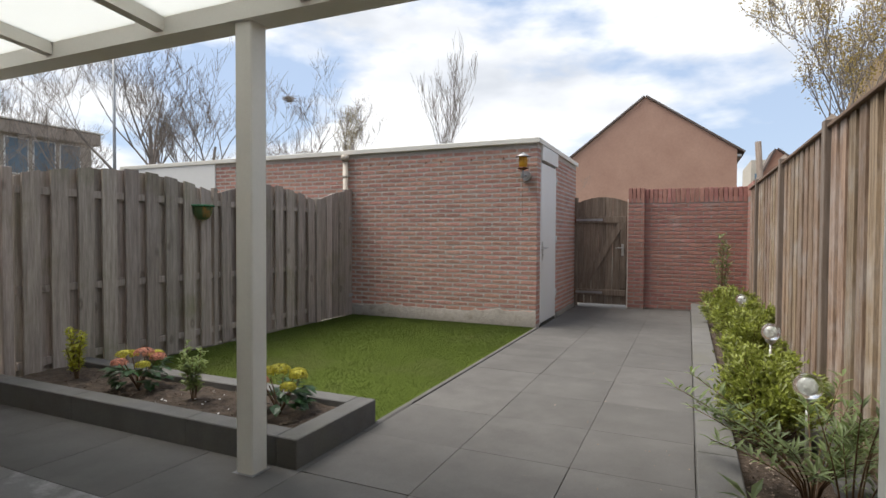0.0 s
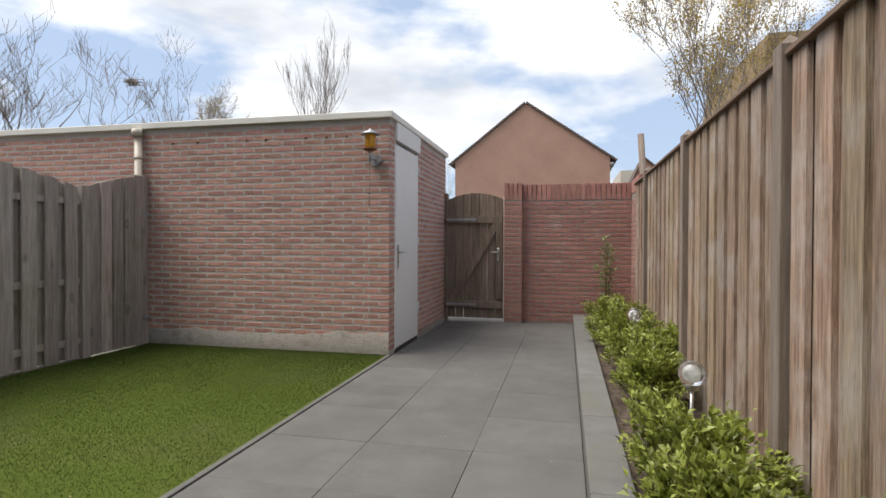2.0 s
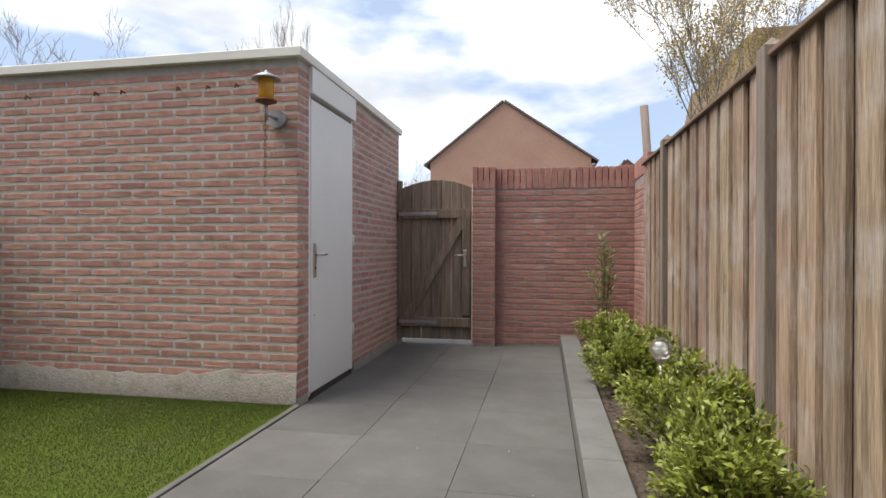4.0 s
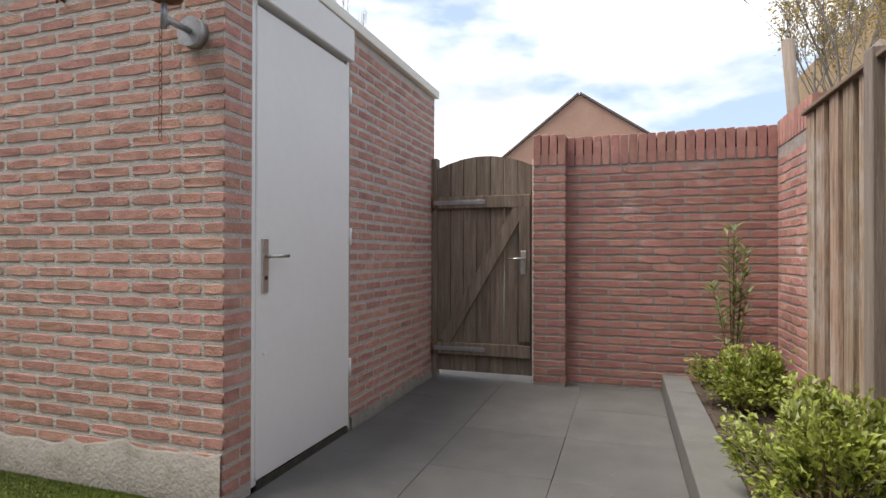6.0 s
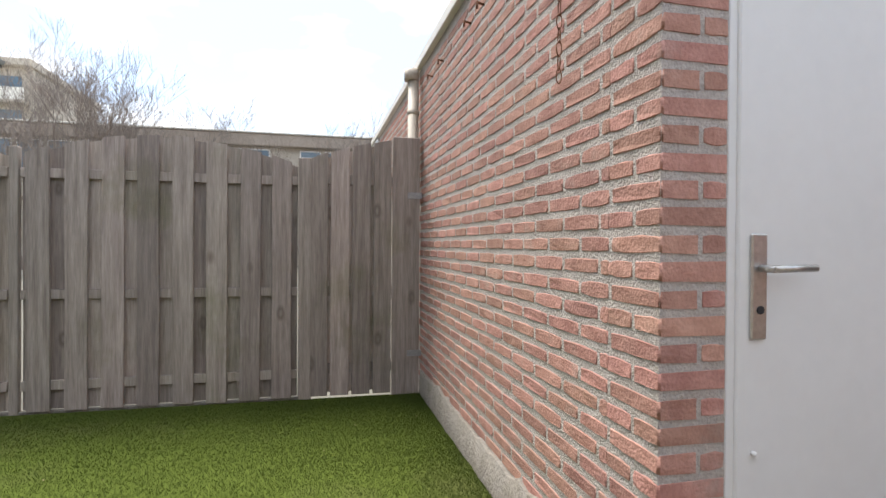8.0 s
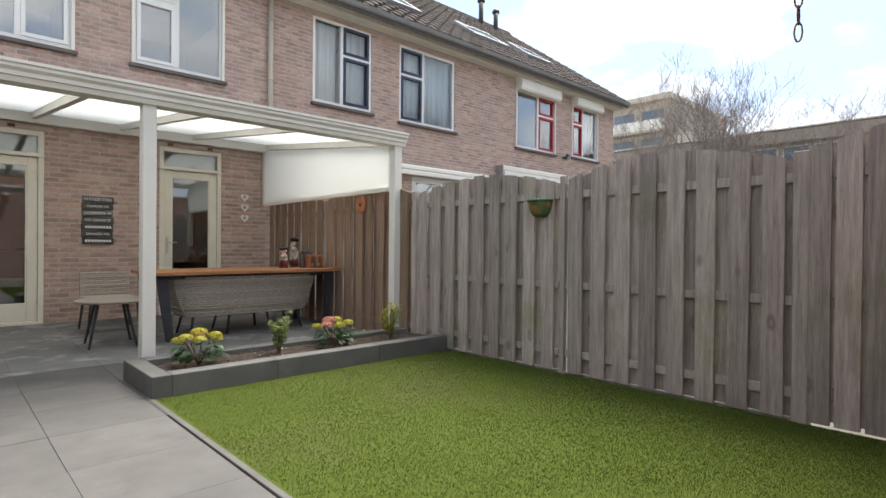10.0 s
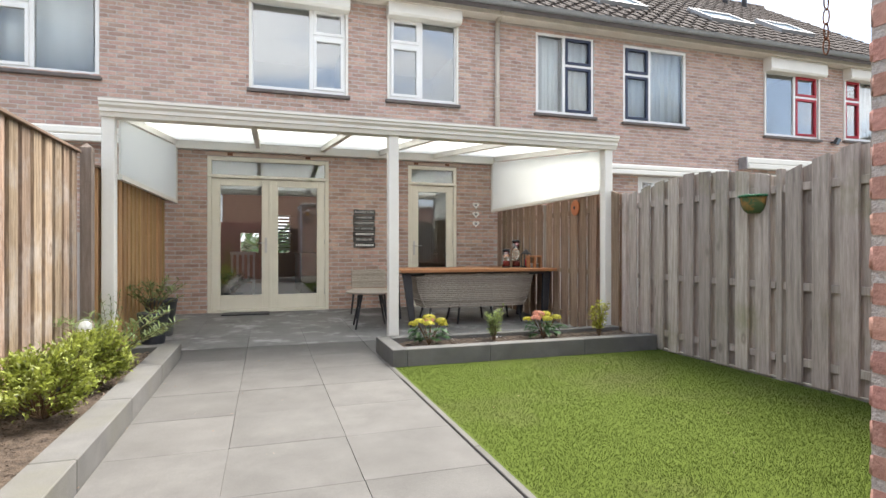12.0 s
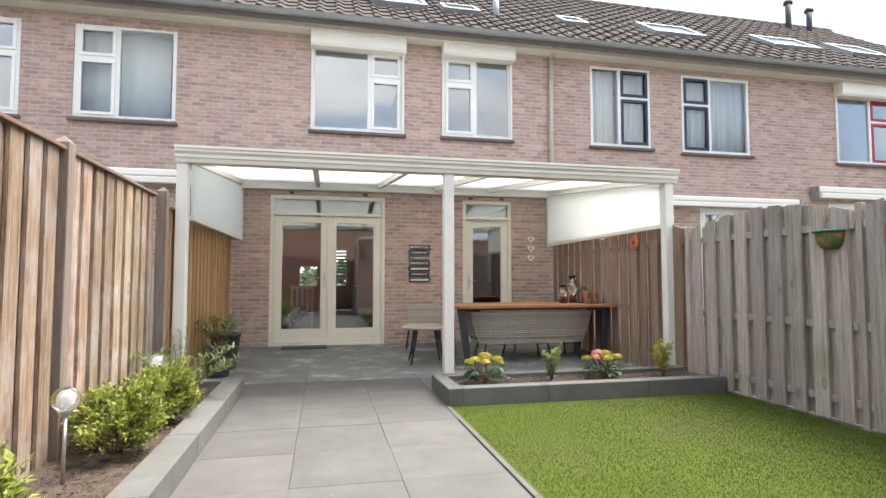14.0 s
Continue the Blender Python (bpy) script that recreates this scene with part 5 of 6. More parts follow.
me = to_mesh("shell", woven_shell(0, 150, 17, bench_surface))
ob = part("shell", me, WICKER, BN)
so = ob.modifiers.new("thick", "SOLIDIFY")
so.thickness = 0.012
part("seat", boxes((-0.69, 0.69, -0.14, 0.34, 0.25, 0.30), bevel=0.02), WICKER, BN)
bm = bmesh.new()
for i in range(60):
    p, q = bench_surface(i / 60, 1.0, 0), bench_surface((i + 1) / 60, 1.0, 0)
    tube(bm, p, q, 0.014, n=8)
part("rim", bm, WICKER, BN)
for x in (-0.62, -0.22, 0.22, 0.62):
    for y, s in ((0.30, 1), (-0.06, -1)):
        part("leg", tube(bmesh.new(), (x, y, 0.25), (x + 0.05 * (1 if x > 0 else -1), y + 0.05 * s, 0.0), 0.017, 0.012, 8), DARK_METAL, BN)

RT = thing("side_table", "round taupe garden side table with thin dark legs", "table", at=(-0.86, 1.95, patio_z(1.95)))
part("top", lathe(bmesh.new(), [(0.29, 0.435), (0.315, 0.445), (0.318, 0.455), (0.31, 0.463)], 32), mat("taupe_top", (0.28, 0.25, 0.21), (0.34, 0.30, 0.26), 0.6, 12, 0.05), RT)
for k in range(4):
    a = 0.7 + 1.5708 * k
    part("leg", tube(bmesh.new(), (0.17 * math.cos(a), 0.17 * math.sin(a), 0.437), (0.29 * math.cos(a), 0.29 * math.sin(a), 0.0), 0.015, 0.011, 8), DARK_METAL, RT)
GC = thing("garden_chair", "low grey woven garden chair behind the side table", "chair", at=(-1.06, 0.95, patio_z(0.95)))
part("seat", boxes((-0.27, 0.27, -0.26, 0.26, 0.33, 0.39), bevel=0.02), WICKER, GC)
for i in range(11):
    z = 0.40 + 0.024 * i
    part("backrest_strand", boxes((-0.26, 0.26, -0.27 - 0.01 * (i % 2), -0.245 - 0.01 * (i % 2), z, z + 0.0235), bevel=0.003), WICKER, GC)
for x in (-0.23, 0.23):
    for y in (-0.22, 0.22):
        part("leg", tube(bmesh.new(), (x, y, 0.34), (x * 1.15, y * 1.15, 0.0), 0.016, 0.012, 8), DARK_METAL, GC)

# lanterns and a small rack on the table
for x, y, h, col, lab in ((-2.86, 1.72, 0.27, RED_GLASS, "glass lantern with red candle"), (-3.04, 1.66, 0.40, RED_GLASS, "tall glass lantern with red candle")):
    ln = thing("lantern", lab + " on the teak table", "lantern", "table lanterns", at=(x, y, TZ + patio_z(1.76)))
    part("base", tube(bmesh.new(), (0, 0, 0), (0, 0, 0.015), 0.06, n=18), DARK_METAL, ln)
    part("glass", lathe(bmesh.new(), [(0.055, 0.0155), (0.055, h - 0.03)], 18), GLASS, ln)
    part("candle", tube(bmesh.new(), (0, 0, 0.016), (0, 0, 0.10), 0.035, n=14), RED_FRAME, ln, "red candle")
    part("lid", lathe(bmesh.new(), [(0.06, h - 0.03), (0.062, h - 0.015), (0.03, h)], 18), DARK_METAL, ln)
dl = thing("dark_lantern", "black square lantern on the teak table", "lantern", "table lanterns", at=(-3.13, 1.80, TZ + patio_z(1.76)))
part("base", boxes((-0.06, 0.06, -0.06, 0.06, 0, 0.02), bevel=0.003), DARK_METAL, dl)
for x in (-0.05, 0.05):
    for y in (-0.05, 0.05):
        part("corner_post", boxes((x - 0.007, x + 0.007, y - 0.007, y + 0.007, 0.02, 0.19)), DARK_METAL, dl)
part("roof", lathe(bmesh.new(), [(0.075, 0.19), (0.075, 0.2), (0.03, 0.24), (0.01, 0.26)], 4), DARK_METAL, dl)
part("candle", tube(bmesh.new(), (0, 0, 0.02), (0, 0, 0.12), 0.03, n=14), RED_FRAME, dl, "red candle")
rk = thing("tealight_rack", "small light wooden tealight rack on the teak table", "candle rack", at=(-3.2, 1.92, TZ + patio_z(1.76)))
for x in (-0.09, 0.0, 0.09):
    part("upright", boxes((x - 0.012, x + 0.012, -0.04, 0.04, 0.0, 0.15), bevel=0.002), TEAK, rk)
part("top_bar", boxes((-0.102, 0.102, -0.04, 0.04, 0.151, 0.172), bevel=0.002), TEAK, rk)
for x in (-0.045, 0.045):
    part("tealight", tube(bmesh.new(), (x, 0, 0.0), (x, 0, 0.06), 0.022, n=12), GALV, rk)
tagged(part("door_mat", boxes((0.37, 1.03, 0.10, 0.42, patio_z(0.1) - 0.006, patio_z(0.1) + 0.012), bevel=0.004), DARK_PLASTIC), "dark doormat in front of the garden doors", "doormat")

# inside, seen through the doors
BL = thing("window_blind", "half-lowered striped blind at the front window", "blind", at=(-0.05, -8.25, 0))
for i in range(11):
    z = 2.05 - i * 0.1
    part("slat", boxes((-0.24, 0.25, -0.006, 0.006, z - 0.062, z)), WHITE_PVC, BL)
CB = thing("kitchen_unit", "dark kitchen unit along the inner wall", "cabinet", at=(-0.55, -4.6, 0.02))
part("body", boxes((-0.55, 0.25, -1.2, 1.2, 0, 0.88), bevel=0.004), DARK_METAL, CB)
part("worktop", boxes((-0.57, 0.28, -1.22, 1.22, 0.881, 0.92), bevel=0.004), SLATE, CB)
IT = thing("indoor_chair", "white slatted indoor chair beyond the glass", "chair", at=(0.82, -1.7, 0.02))
part("seat", boxes((-0.22, 0.22, -0.2, 0.2, 0.42, 0.46), bevel=0.004), WHITE_PVC, IT)
for k in range(5):
    part("slat", boxes((-0.21 + 0.095 * k, -0.17 + 0.095 * k, -0.2, -0.18, 0.46, 0.9)), WHITE_PVC, IT)
part("top_rail", boxes((-0.22, 0.22, -0.2, -0.175, 0.9, 0.96), bevel=0.004), WHITE_PVC, IT)
for x in (-0.19, 0.19):
    for y in (-0.17, 0.17):
        part("leg", boxes((x - 0.02, x + 0.02, y - 0.02, y + 0.02, 0.0, 0.42)), WHITE_PVC, IT)

# ---- glass globe lights in the border ----
for x, y, z in ((1.675, 5.80, 0.495), (1.655, 4.36, 0.465), (1.665, 7.99, 0.495)):
    gl = thing("globe_light", "crackled glass solar globe light on a steel stake", "garden light", "globe lights", at=(x, y, 0.09))
    h = z - 0.09
    part("stake", tube(bmesh.new(), (0, 0, -0.03), (0, 0, h - 0.06), 0.009, n=10), STEEL, gl)
    part("cup", lathe(bmesh.new(), [(0.012, h - 0.085), (0.03, h - 0.07), (0.038, h - 0.052), (0.034, h - 0.048)], 16), STEEL, gl)
    bm = bmesh.new()
    bmesh.ops.create_uvsphere(bm, u_segments=20, v_segments=12, radius=0.063)
    for v in bm.verts:
        v.co *= 1 + 0.008 * noise.noise(v.co * 60)
        v.co.z += h
    for f in bm.faces:
        f.smooth = True
    gb = part("globe", bm, CRACKLE, gl, "crackled glass globe")
    # white opal ball added inside only to make the glass globe look paler
    bm = bmesh.new()
    bmesh.ops.create_icosphere(bm, subdivisions=2, radius=0.03)
    for v in bm.verts:
        v.co *= 1 + 0.12 * noise.noise(v.co * 50)
        v.co.z += h
    part("inner_shell", bm, OPAL, gb)

PL = tagged(part("leaning_pole", tube(bmesh.new(), (2.26, 10.98, -0.08), (2.10, 11.12, 2.66), 0.045, n=8), WOOD_POST), "round brown pole leaning up behind the wall", "pole")
# ---- plants ----
def leaf_quads(vs, fs, p, axis, normal, length, width, fold=0.25):
    """A pointed leaf folded along its midrib."""
    axis = axis.normalized()
    side = axis.cross(normal)
    if side.length < 1e-4:
        side = axis.orthogonal()
    side.normalize()
    up = side.cross(axis)
    i = len(vs)
    m = p + axis * length * 0.5
    e = p + axis * length - up * length * 0.12
    vs += [p, m + side * width / 2 + up * width * fold, e, m - side * width / 2 + up * width * fold, m - up * 0.0]
    fs += [(i, i + 1, i + 4), (i + 1, i + 2, i + 4), (i, i + 4, i + 3), (i + 4, i + 2, i + 3)]


def mesh_from(name, vs, fs):
    me = bpy.data.meshes.new(name)
    me.from_pydata([tuple(v) for v in vs], [], fs)
    return me


def stems_mesh(lines, r0, r1, n=5):
    bm = bmesh.new()
    for pts in lines:
        for k in range(len(pts) - 1):
            a = r0 + (r1 - r0) * k / (len(pts) - 1)
            b = r0 + (r1 - r0) * (k + 1) / (len(pts) - 1)
            tube(bm, pts[k], pts[k + 1], a, b, n, caps=False)
    return bm


def shrub(at, rx, ry, h, leaves, leaf_m, seed, name="shrub", label="low variegated evergreen shrub in the border", size=(0.032, 0.054), group="border shrubs", inner=True):
    r = random.Random(seed)
    sh = thing(name, label, "shrub", group, at=at)
    lines, vs, fs = [], [], []
    tips = []
    for k in range(46):
        a, e = r.uniform(0, 6.283), r.uniform(0.15, 1.5)
        lump = 0.75 + 0.45 * noise.noise((math.cos(a) * 1.6 + seed, math.sin(a) * 1.6, e * 1.4)) + 0.12 * r.random()
        tip = Vector((rx * lump * math.cos(a) * math.cos(e * 0.85), ry * lump * math.sin(a) * math.cos(e * 0.85), h * (0.22 + 0.78 * math.sin(e) * lump * 1.08)))
        mid = tip * 0.55 + Vector((0, 0, -0.03))
        lines.append([Vector((0.03 * math.cos(a), 0.03 * math.sin(a), 0)), mid, tip])
        tips.append((mid, tip))
    for k in range(leaves):
        mid, tip = tips[r.randrange(len(tips))]
        t = r.random() ** 0.55
        p = mid.lerp(tip, t) + Vector((r.gauss(0, 0.028), r.gauss(0, 0.028), r.gauss(0, 0.022)))
        p.z = max(p.z, 0.03)
        out_ = (tip - Vector((0, 0, h * 0.25))).normalized()
        ax = (out_ + Vector((r.gauss(0, 0.7), r.gauss(0, 0.7), r.gauss(0.35, 0.5))))
        L = r.uniform(*size)
        leaf_quads(vs, fs, p, ax, Vector((r.gauss(0, 0.4), r.gauss(0, 0.4), 1)), L, L * r.uniform(0.45, 0.6))
    part("stem", stems_mesh(lines, 0.005, 0.002), STEM, sh)
    tagged(part("foliage", mesh_from("foliage", vs, fs), leaf_m, sh), kind="stuff")
    return sh


for i, (x, y, rx, ry, h) in enumerate(((1.60, 10.05, 0.30, 0.35, 0.40), (1.60, 8.62, 0.35, 0.42, 0.42), (1.70, 7.42, 0.33, 0.40, 0.42), (1.62, 6.72, 0.28, 0.38, 0.40), (1.61, 5.27, 0.34, 0.42, 0.41), (1.55, 4.66, 0.26, 0.30, 0.42))):
    shrub((x, y, 0.085), rx, ry, h, 4300, LEAF_BOX, 20 + i, size=(0.026, 0.044))
shrub((1.78, 9.3, 0.085), 0.17, 0.22, 0.30, 900, LEAF_BOX, 40)


def slim_plant(name, at, stems, h, spread, seed, label, leaf_m=LEAF_SLIM, per=26, ll=(0.05, 0.085), lw=0.14, lean=(0, 0), category="plant"):
    """Upright or arching stems set with narrow leaves."""
    r = random.Random(seed)
    pl = thing(name, label, category, at=at)
    lines, vs, fs = [], [], []
    for s in range(stems):
        a = r.uniform(0, 6.283)
        hh, sp = h * r.uniform(0.55, 1.05), spread * r.uniform(0.3, 1.1)
        tip = Vector((sp * math.cos(a) + lean[0], sp * math.sin(a) + lean[1], hh))
        pts = []
        for k in range(7):
            t = k / 6
            pts.append(Vector((0.02 * math.cos(a) + tip.x * t ** 1.5, 0.02 * math.sin(a) + tip.y * t ** 1.5, hh * (t ** 0.8))))
        lines.append(pts)
        for k in range(per):
            t = 0.3 + 0.7 * r.random() ** 0.7
            q = t * 6
            i = min(int(q), 5)
            p = pts[i].lerp(pts[i + 1], q - i)
            d = (pts[i + 1] - pts[i]).normalized()
            b = r.uniform(0, 6.283)
            ax = d * 0.6 + Vector((math.cos(b), math.sin(b), r.uniform(-0.1, 0.5)))
            L = r.uniform(*ll)
            leaf_quads(vs, fs, p, ax, Vector((0, 0, 1)), L, L * lw * r.uniform(0.8, 1.3), 0.15)
    part("stem", stems_mesh(lines, 0.0045, 0.0015), STEM, pl)
    tagged(part("foliage", mesh_from("foliage", vs, fs), leaf_m, pl), kind="stuff")
    return pl


slim_plant("oleander_shrub", (1.60, 3.93, 0.085), 24, 0.44, 0.45, 5, "loose slim-leaved shrub leaning over the border kerb", per=40, ll=(0.05, 0.10), lw=0.17, lean=(-0.04, 0.03), category="shrub")
slim_plant("slim_shrub", (1.66, 3.62, 0.085), 9, 0.55, 0.22, 6, "thin slim-leaved shrub against the fence", per=26, ll=(0.04, 0.075), category="shrub")
slim_plant("tall_plant", (1.60, 10.42, 0.085), 9, 1.05, 0.16, 7, "tall thin-stemmed bamboo-like plant before the brick wall", per=36, ll=(0.06, 0.12), lw=0.17)
for x, y, z, r0, h in ((1.56, 2.38, patio_z(2.38), 0.15, 0.33), (1.57, 1.88, patio_z(1.88), 0.17, 0.42)):
    pt = thing("plant_pot", "dark grey tapered plant pot on the paving", "plant pot", "dark plant pots", at=(x, y, z))
    part("body", lathe(bmesh.new(), [(r0 * 0.72, 0.0), (r0 * 0.74, 0.004), (r0, h - 0.03), (r0 * 1.05, h - 0.03), (r0 * 1.05, h), (r0 * 0.96, h), (r0 * 0.94, h - 0.05)], 28), POT_GREY, pt)
    part("compost", tube(bmesh.new(), (0, 0, h - 0.07), (0, 0, h - 0.045), r0 * 0.94, n=24), SOIL, pt)
slim_plant("potted_oleander", (1.56, 2.38, 0.30), 15, 0.40, 0.31, 8, "potted slim-leaved plant in a grey pot", per=32, ll=(0.05, 0.10), lw=0.2)

# leafy house plant on the floor behind the garden doors
pt = thing("plant_pot", "dark indoor plant pot behind the glass door", "plant pot", at=(0.93, -0.75, 0.021))
part("body", lathe(bmesh.new(), [(0.10, 0.0), (0.14, 0.26), (0.145, 0.26), (0.145, 0.28), (0.13, 0.28)], 24), POT_GREY, pt)
slim_plant("house_plant", (0.93, -0.75, 0.28), 16, 0.34, 0.24, 18, "bushy green house plant behind the glass door", LEAF_GREEN, per=30, ll=(0.06, 0.11), lw=0.4)

# planter: two young evergreens and two hydrangeas
def young_evergreen(at, seed, leaf_m, label):
    r = random.Random(seed)
    pl = thing("young_shrub", label, "shrub", "planter plants", at=at)
    lines, vs, fs = [], [], []
    for s in range(7):
        a = 6.283 * s / 7 + r.uniform(-0.3, 0.3)
        tip = Vector((0.10 * math.cos(a) * r.uniform(0.3, 1.2), 0.10 * math.sin(a) * r.uniform(0.3, 1.2), r.uniform(0.24, 0.38)))
        pts = [Vector((0.01 * math.cos(a), 0.01 * math.sin(a), 0)), tip * 0.5 + Vector((0, 0, 0.01)), tip]
        lines.append(pts)
        for k in range(58):
            t = 0.2 + 0.78 * r.random()
            p = pts[0].lerp(tip, t) + Vector((r.gauss(0, 0.012), r.gauss(0, 0.012), 0))
            b = r.uniform(0, 6.283)
            L = r.uniform(0.028, 0.052)
            leaf_quads(vs, fs, p, Vector((math.cos(b), math.sin(b), r.uniform(0.2, 1.1))), Vector((0, 0, 1)), L, L * 0.48)
    part("stem", stems_mesh(lines, 0.004, 0.0015), STEM, pl)
    tagged(part("foliage", mesh_from("foliage", vs, fs), leaf_m, pl), kind="stuff")


young_evergreen((-2.96, 3.86, 0.105), 3, LEAF_YELLOW, "young yellow-leaved evergreen in the planter")
LEAF_VAR = thin_mat("cream_green_leaf", (0.26, 0.32, 0.12), (0.3, 0.38, 0.12), 0.35, 0.5)
young_evergreen((-1.75, 3.84, 0.105), 4, LEAF_VAR, "young cream-variegated evergreen in the planter")


def hydrangea(at, seed, heads, label):
    r = random.Random(seed)
    pl = thing("hydrangea", label, "flower", "planter plants", at=at)
    pl.matrix_basis = pose(*at) @ Matrix.Diagonal((1.22, 1.22, 1.15, 1))
    lines, vs, fs = [], [], []
    for k in range(64):
        a, e = r.uniform(0, 6.283), r.uniform(0.0, 0.9)
        d = r.uniform(0.07, 0.15)
        p = Vector((d * math.cos(a), d * math.sin(a), 0.05 + 0.13 * r.random()))
        L = r.uniform(0.06, 0.095)
        leaf_quads(vs, fs, p * 0.85, Vector((math.cos(a), math.sin(a), r.uniform(-0.5, 0.35))), Vector((0, 0, 1)), L, L * 0.68, 0.12)
    for k in range(9):
        a = 6.283 * k / 9
        lines.append([Vector((0, 0, 0)), Vector((0.05 * math.cos(a), 0.05 * math.sin(a), 0.1)), Vector((0.09 * math.cos(a), 0.09 * math.sin(a), 0.17))])
    part("stem", stems_mesh(lines, 0.004, 0.003), STEM, pl)
    tagged(part("foliage", mesh_from("leaves", vs, fs), LEAF_GREEN, pl), kind="stuff")
    for hx, hy, hz, rad, m in heads:
        vs, fs = [], []
        for k in range(150):
            z = r.uniform(-0.1, 1)
            a = r.uniform(0, 6.283)
            q = math.sqrt(max(0, 1 - z * z))
            nrm = Vector((q * math.cos(a), q * math.sin(a), z))
            p = Vector((hx, hy, hz)) + Vector((nrm.x, nrm.y, nrm.z * 0.6)) * rad
            for j in range(2):
                t = nrm.orthogonal().normalized()
                t.rotate(Matrix.Rotation(r.uniform(0, 6.283), 3, nrm))
                leaf_quads(vs, fs, p, t + nrm * 0.3, nrm, 0.013, 0.011, 0.1)
        tagged(part("flower_head", mesh_from("flower_head", vs, fs), m, pl), kind="stuff")


hydrangea((-2.30, 3.86, 0.105), 11, [(0.05, 0.0, 0.22, 0.05, PETAL_PINK), (-0.04, -0.05, 0.21, 0.045, PETAL_YELLOW), (0.1, 0.05, 0.19, 0.04, PETAL_PINK), (-0.10, 0.03, 0.19, 0.04, PETAL_YELLOW), (0.02, 0.10, 0.19, 0.04, PETAL_YELLOW), (0.12, -0.06, 0.17, 0.035, PETAL_YELLOW), (0.0, -0.11, 0.18, 0.04, PETAL_PINK)], "potted-size hydrangea with pink and yellow flower heads in the planter")
hydrangea((-1.07, 3.86, 0.105), 12, [(0.0, 0.0, 0.225, 0.05, PETAL_YELLOW), (0.09, 0.03, 0.2, 0.042, PETAL_YELLOW), (-0.09, 0.03, 0.2, 0.042, PETAL_YELLOW), (0.03, 0.1, 0.19, 0.04, PETAL_YELLOW), (-0.03, -0.1, 0.19, 0.04, PETAL_PINK), (0.11, -0.07, 0.17, 0.035, PETAL_YELLOW), (-0.13, -0.04, 0.16, 0.035, PETAL_YELLOW)], "potted-size hydrangea with yellow-green flower heads in the planter")


# crumbs, chips and fallen leaves on the soil and paving
def crumbs(name, n, x0, x1, y0, y1, z, size, material, label, seed):
    r = random.Random(seed)
    vs, fs = [], []
    for k in range(n):
        c = Vector((r.uniform(x0, x1), r.uniform(y0, y1), z + r.uniform(0, 0.006)))
        s = r.uniform(*size)
        i = len(vs)
        vs += [c + Vector((r.uniform(-s, s), r.uniform(-s, s), r.uniform(0, s * 0.8))) for _ in range(4)]
        fs += [(i, i + 1, i + 2), (i, i + 2, i + 3), (i, i + 3, i + 1), (i + 1, i + 3, i + 2)]
    return tagged(part(name, mesh_from(name, vs, fs), material), label, "debris", kind="stuff")


crumbs("soil_clods", 2600, 1.38, 1.91, 3.4, 10.65, 0.085, (0.004, 0.016), SOIL, "small dark clods of soil in the border", 1)
crumbs("soil_clods", 700, -3.2, -0.78, 3.62, 4.09, 0.108, (0.004, 0.014), SOIL, "small dark clods of soil in the planter", 2)
crumbs("wood_chips", 420, 1.38, 1.70, 3.4, 5.0, 0.095, (0.004, 0.014), WOOD_NEW, "scattered pale chips and twigs on the border soil", 3)
crumbs("white_chips", 24, -1.9, -1.3, 3.6, 4.0, 0.118, (0.006, 0.014), WHITE_PAINT, "few white chips on the planter soil", 4)
crumbs("fallen_bits", 90, 0.3, 1.2, 3.5, 10.6, 0.002, (0.003, 0.009), WOOD_NEW, "tiny fallen leaf bits on the paving", 5)
crumbs("turf_bits", 60, -3.3, -0.7, 4.3, 8.1, 0.03, (0.003, 0.008), WOOD_NEW, "tiny pale bits on the turf", 6)
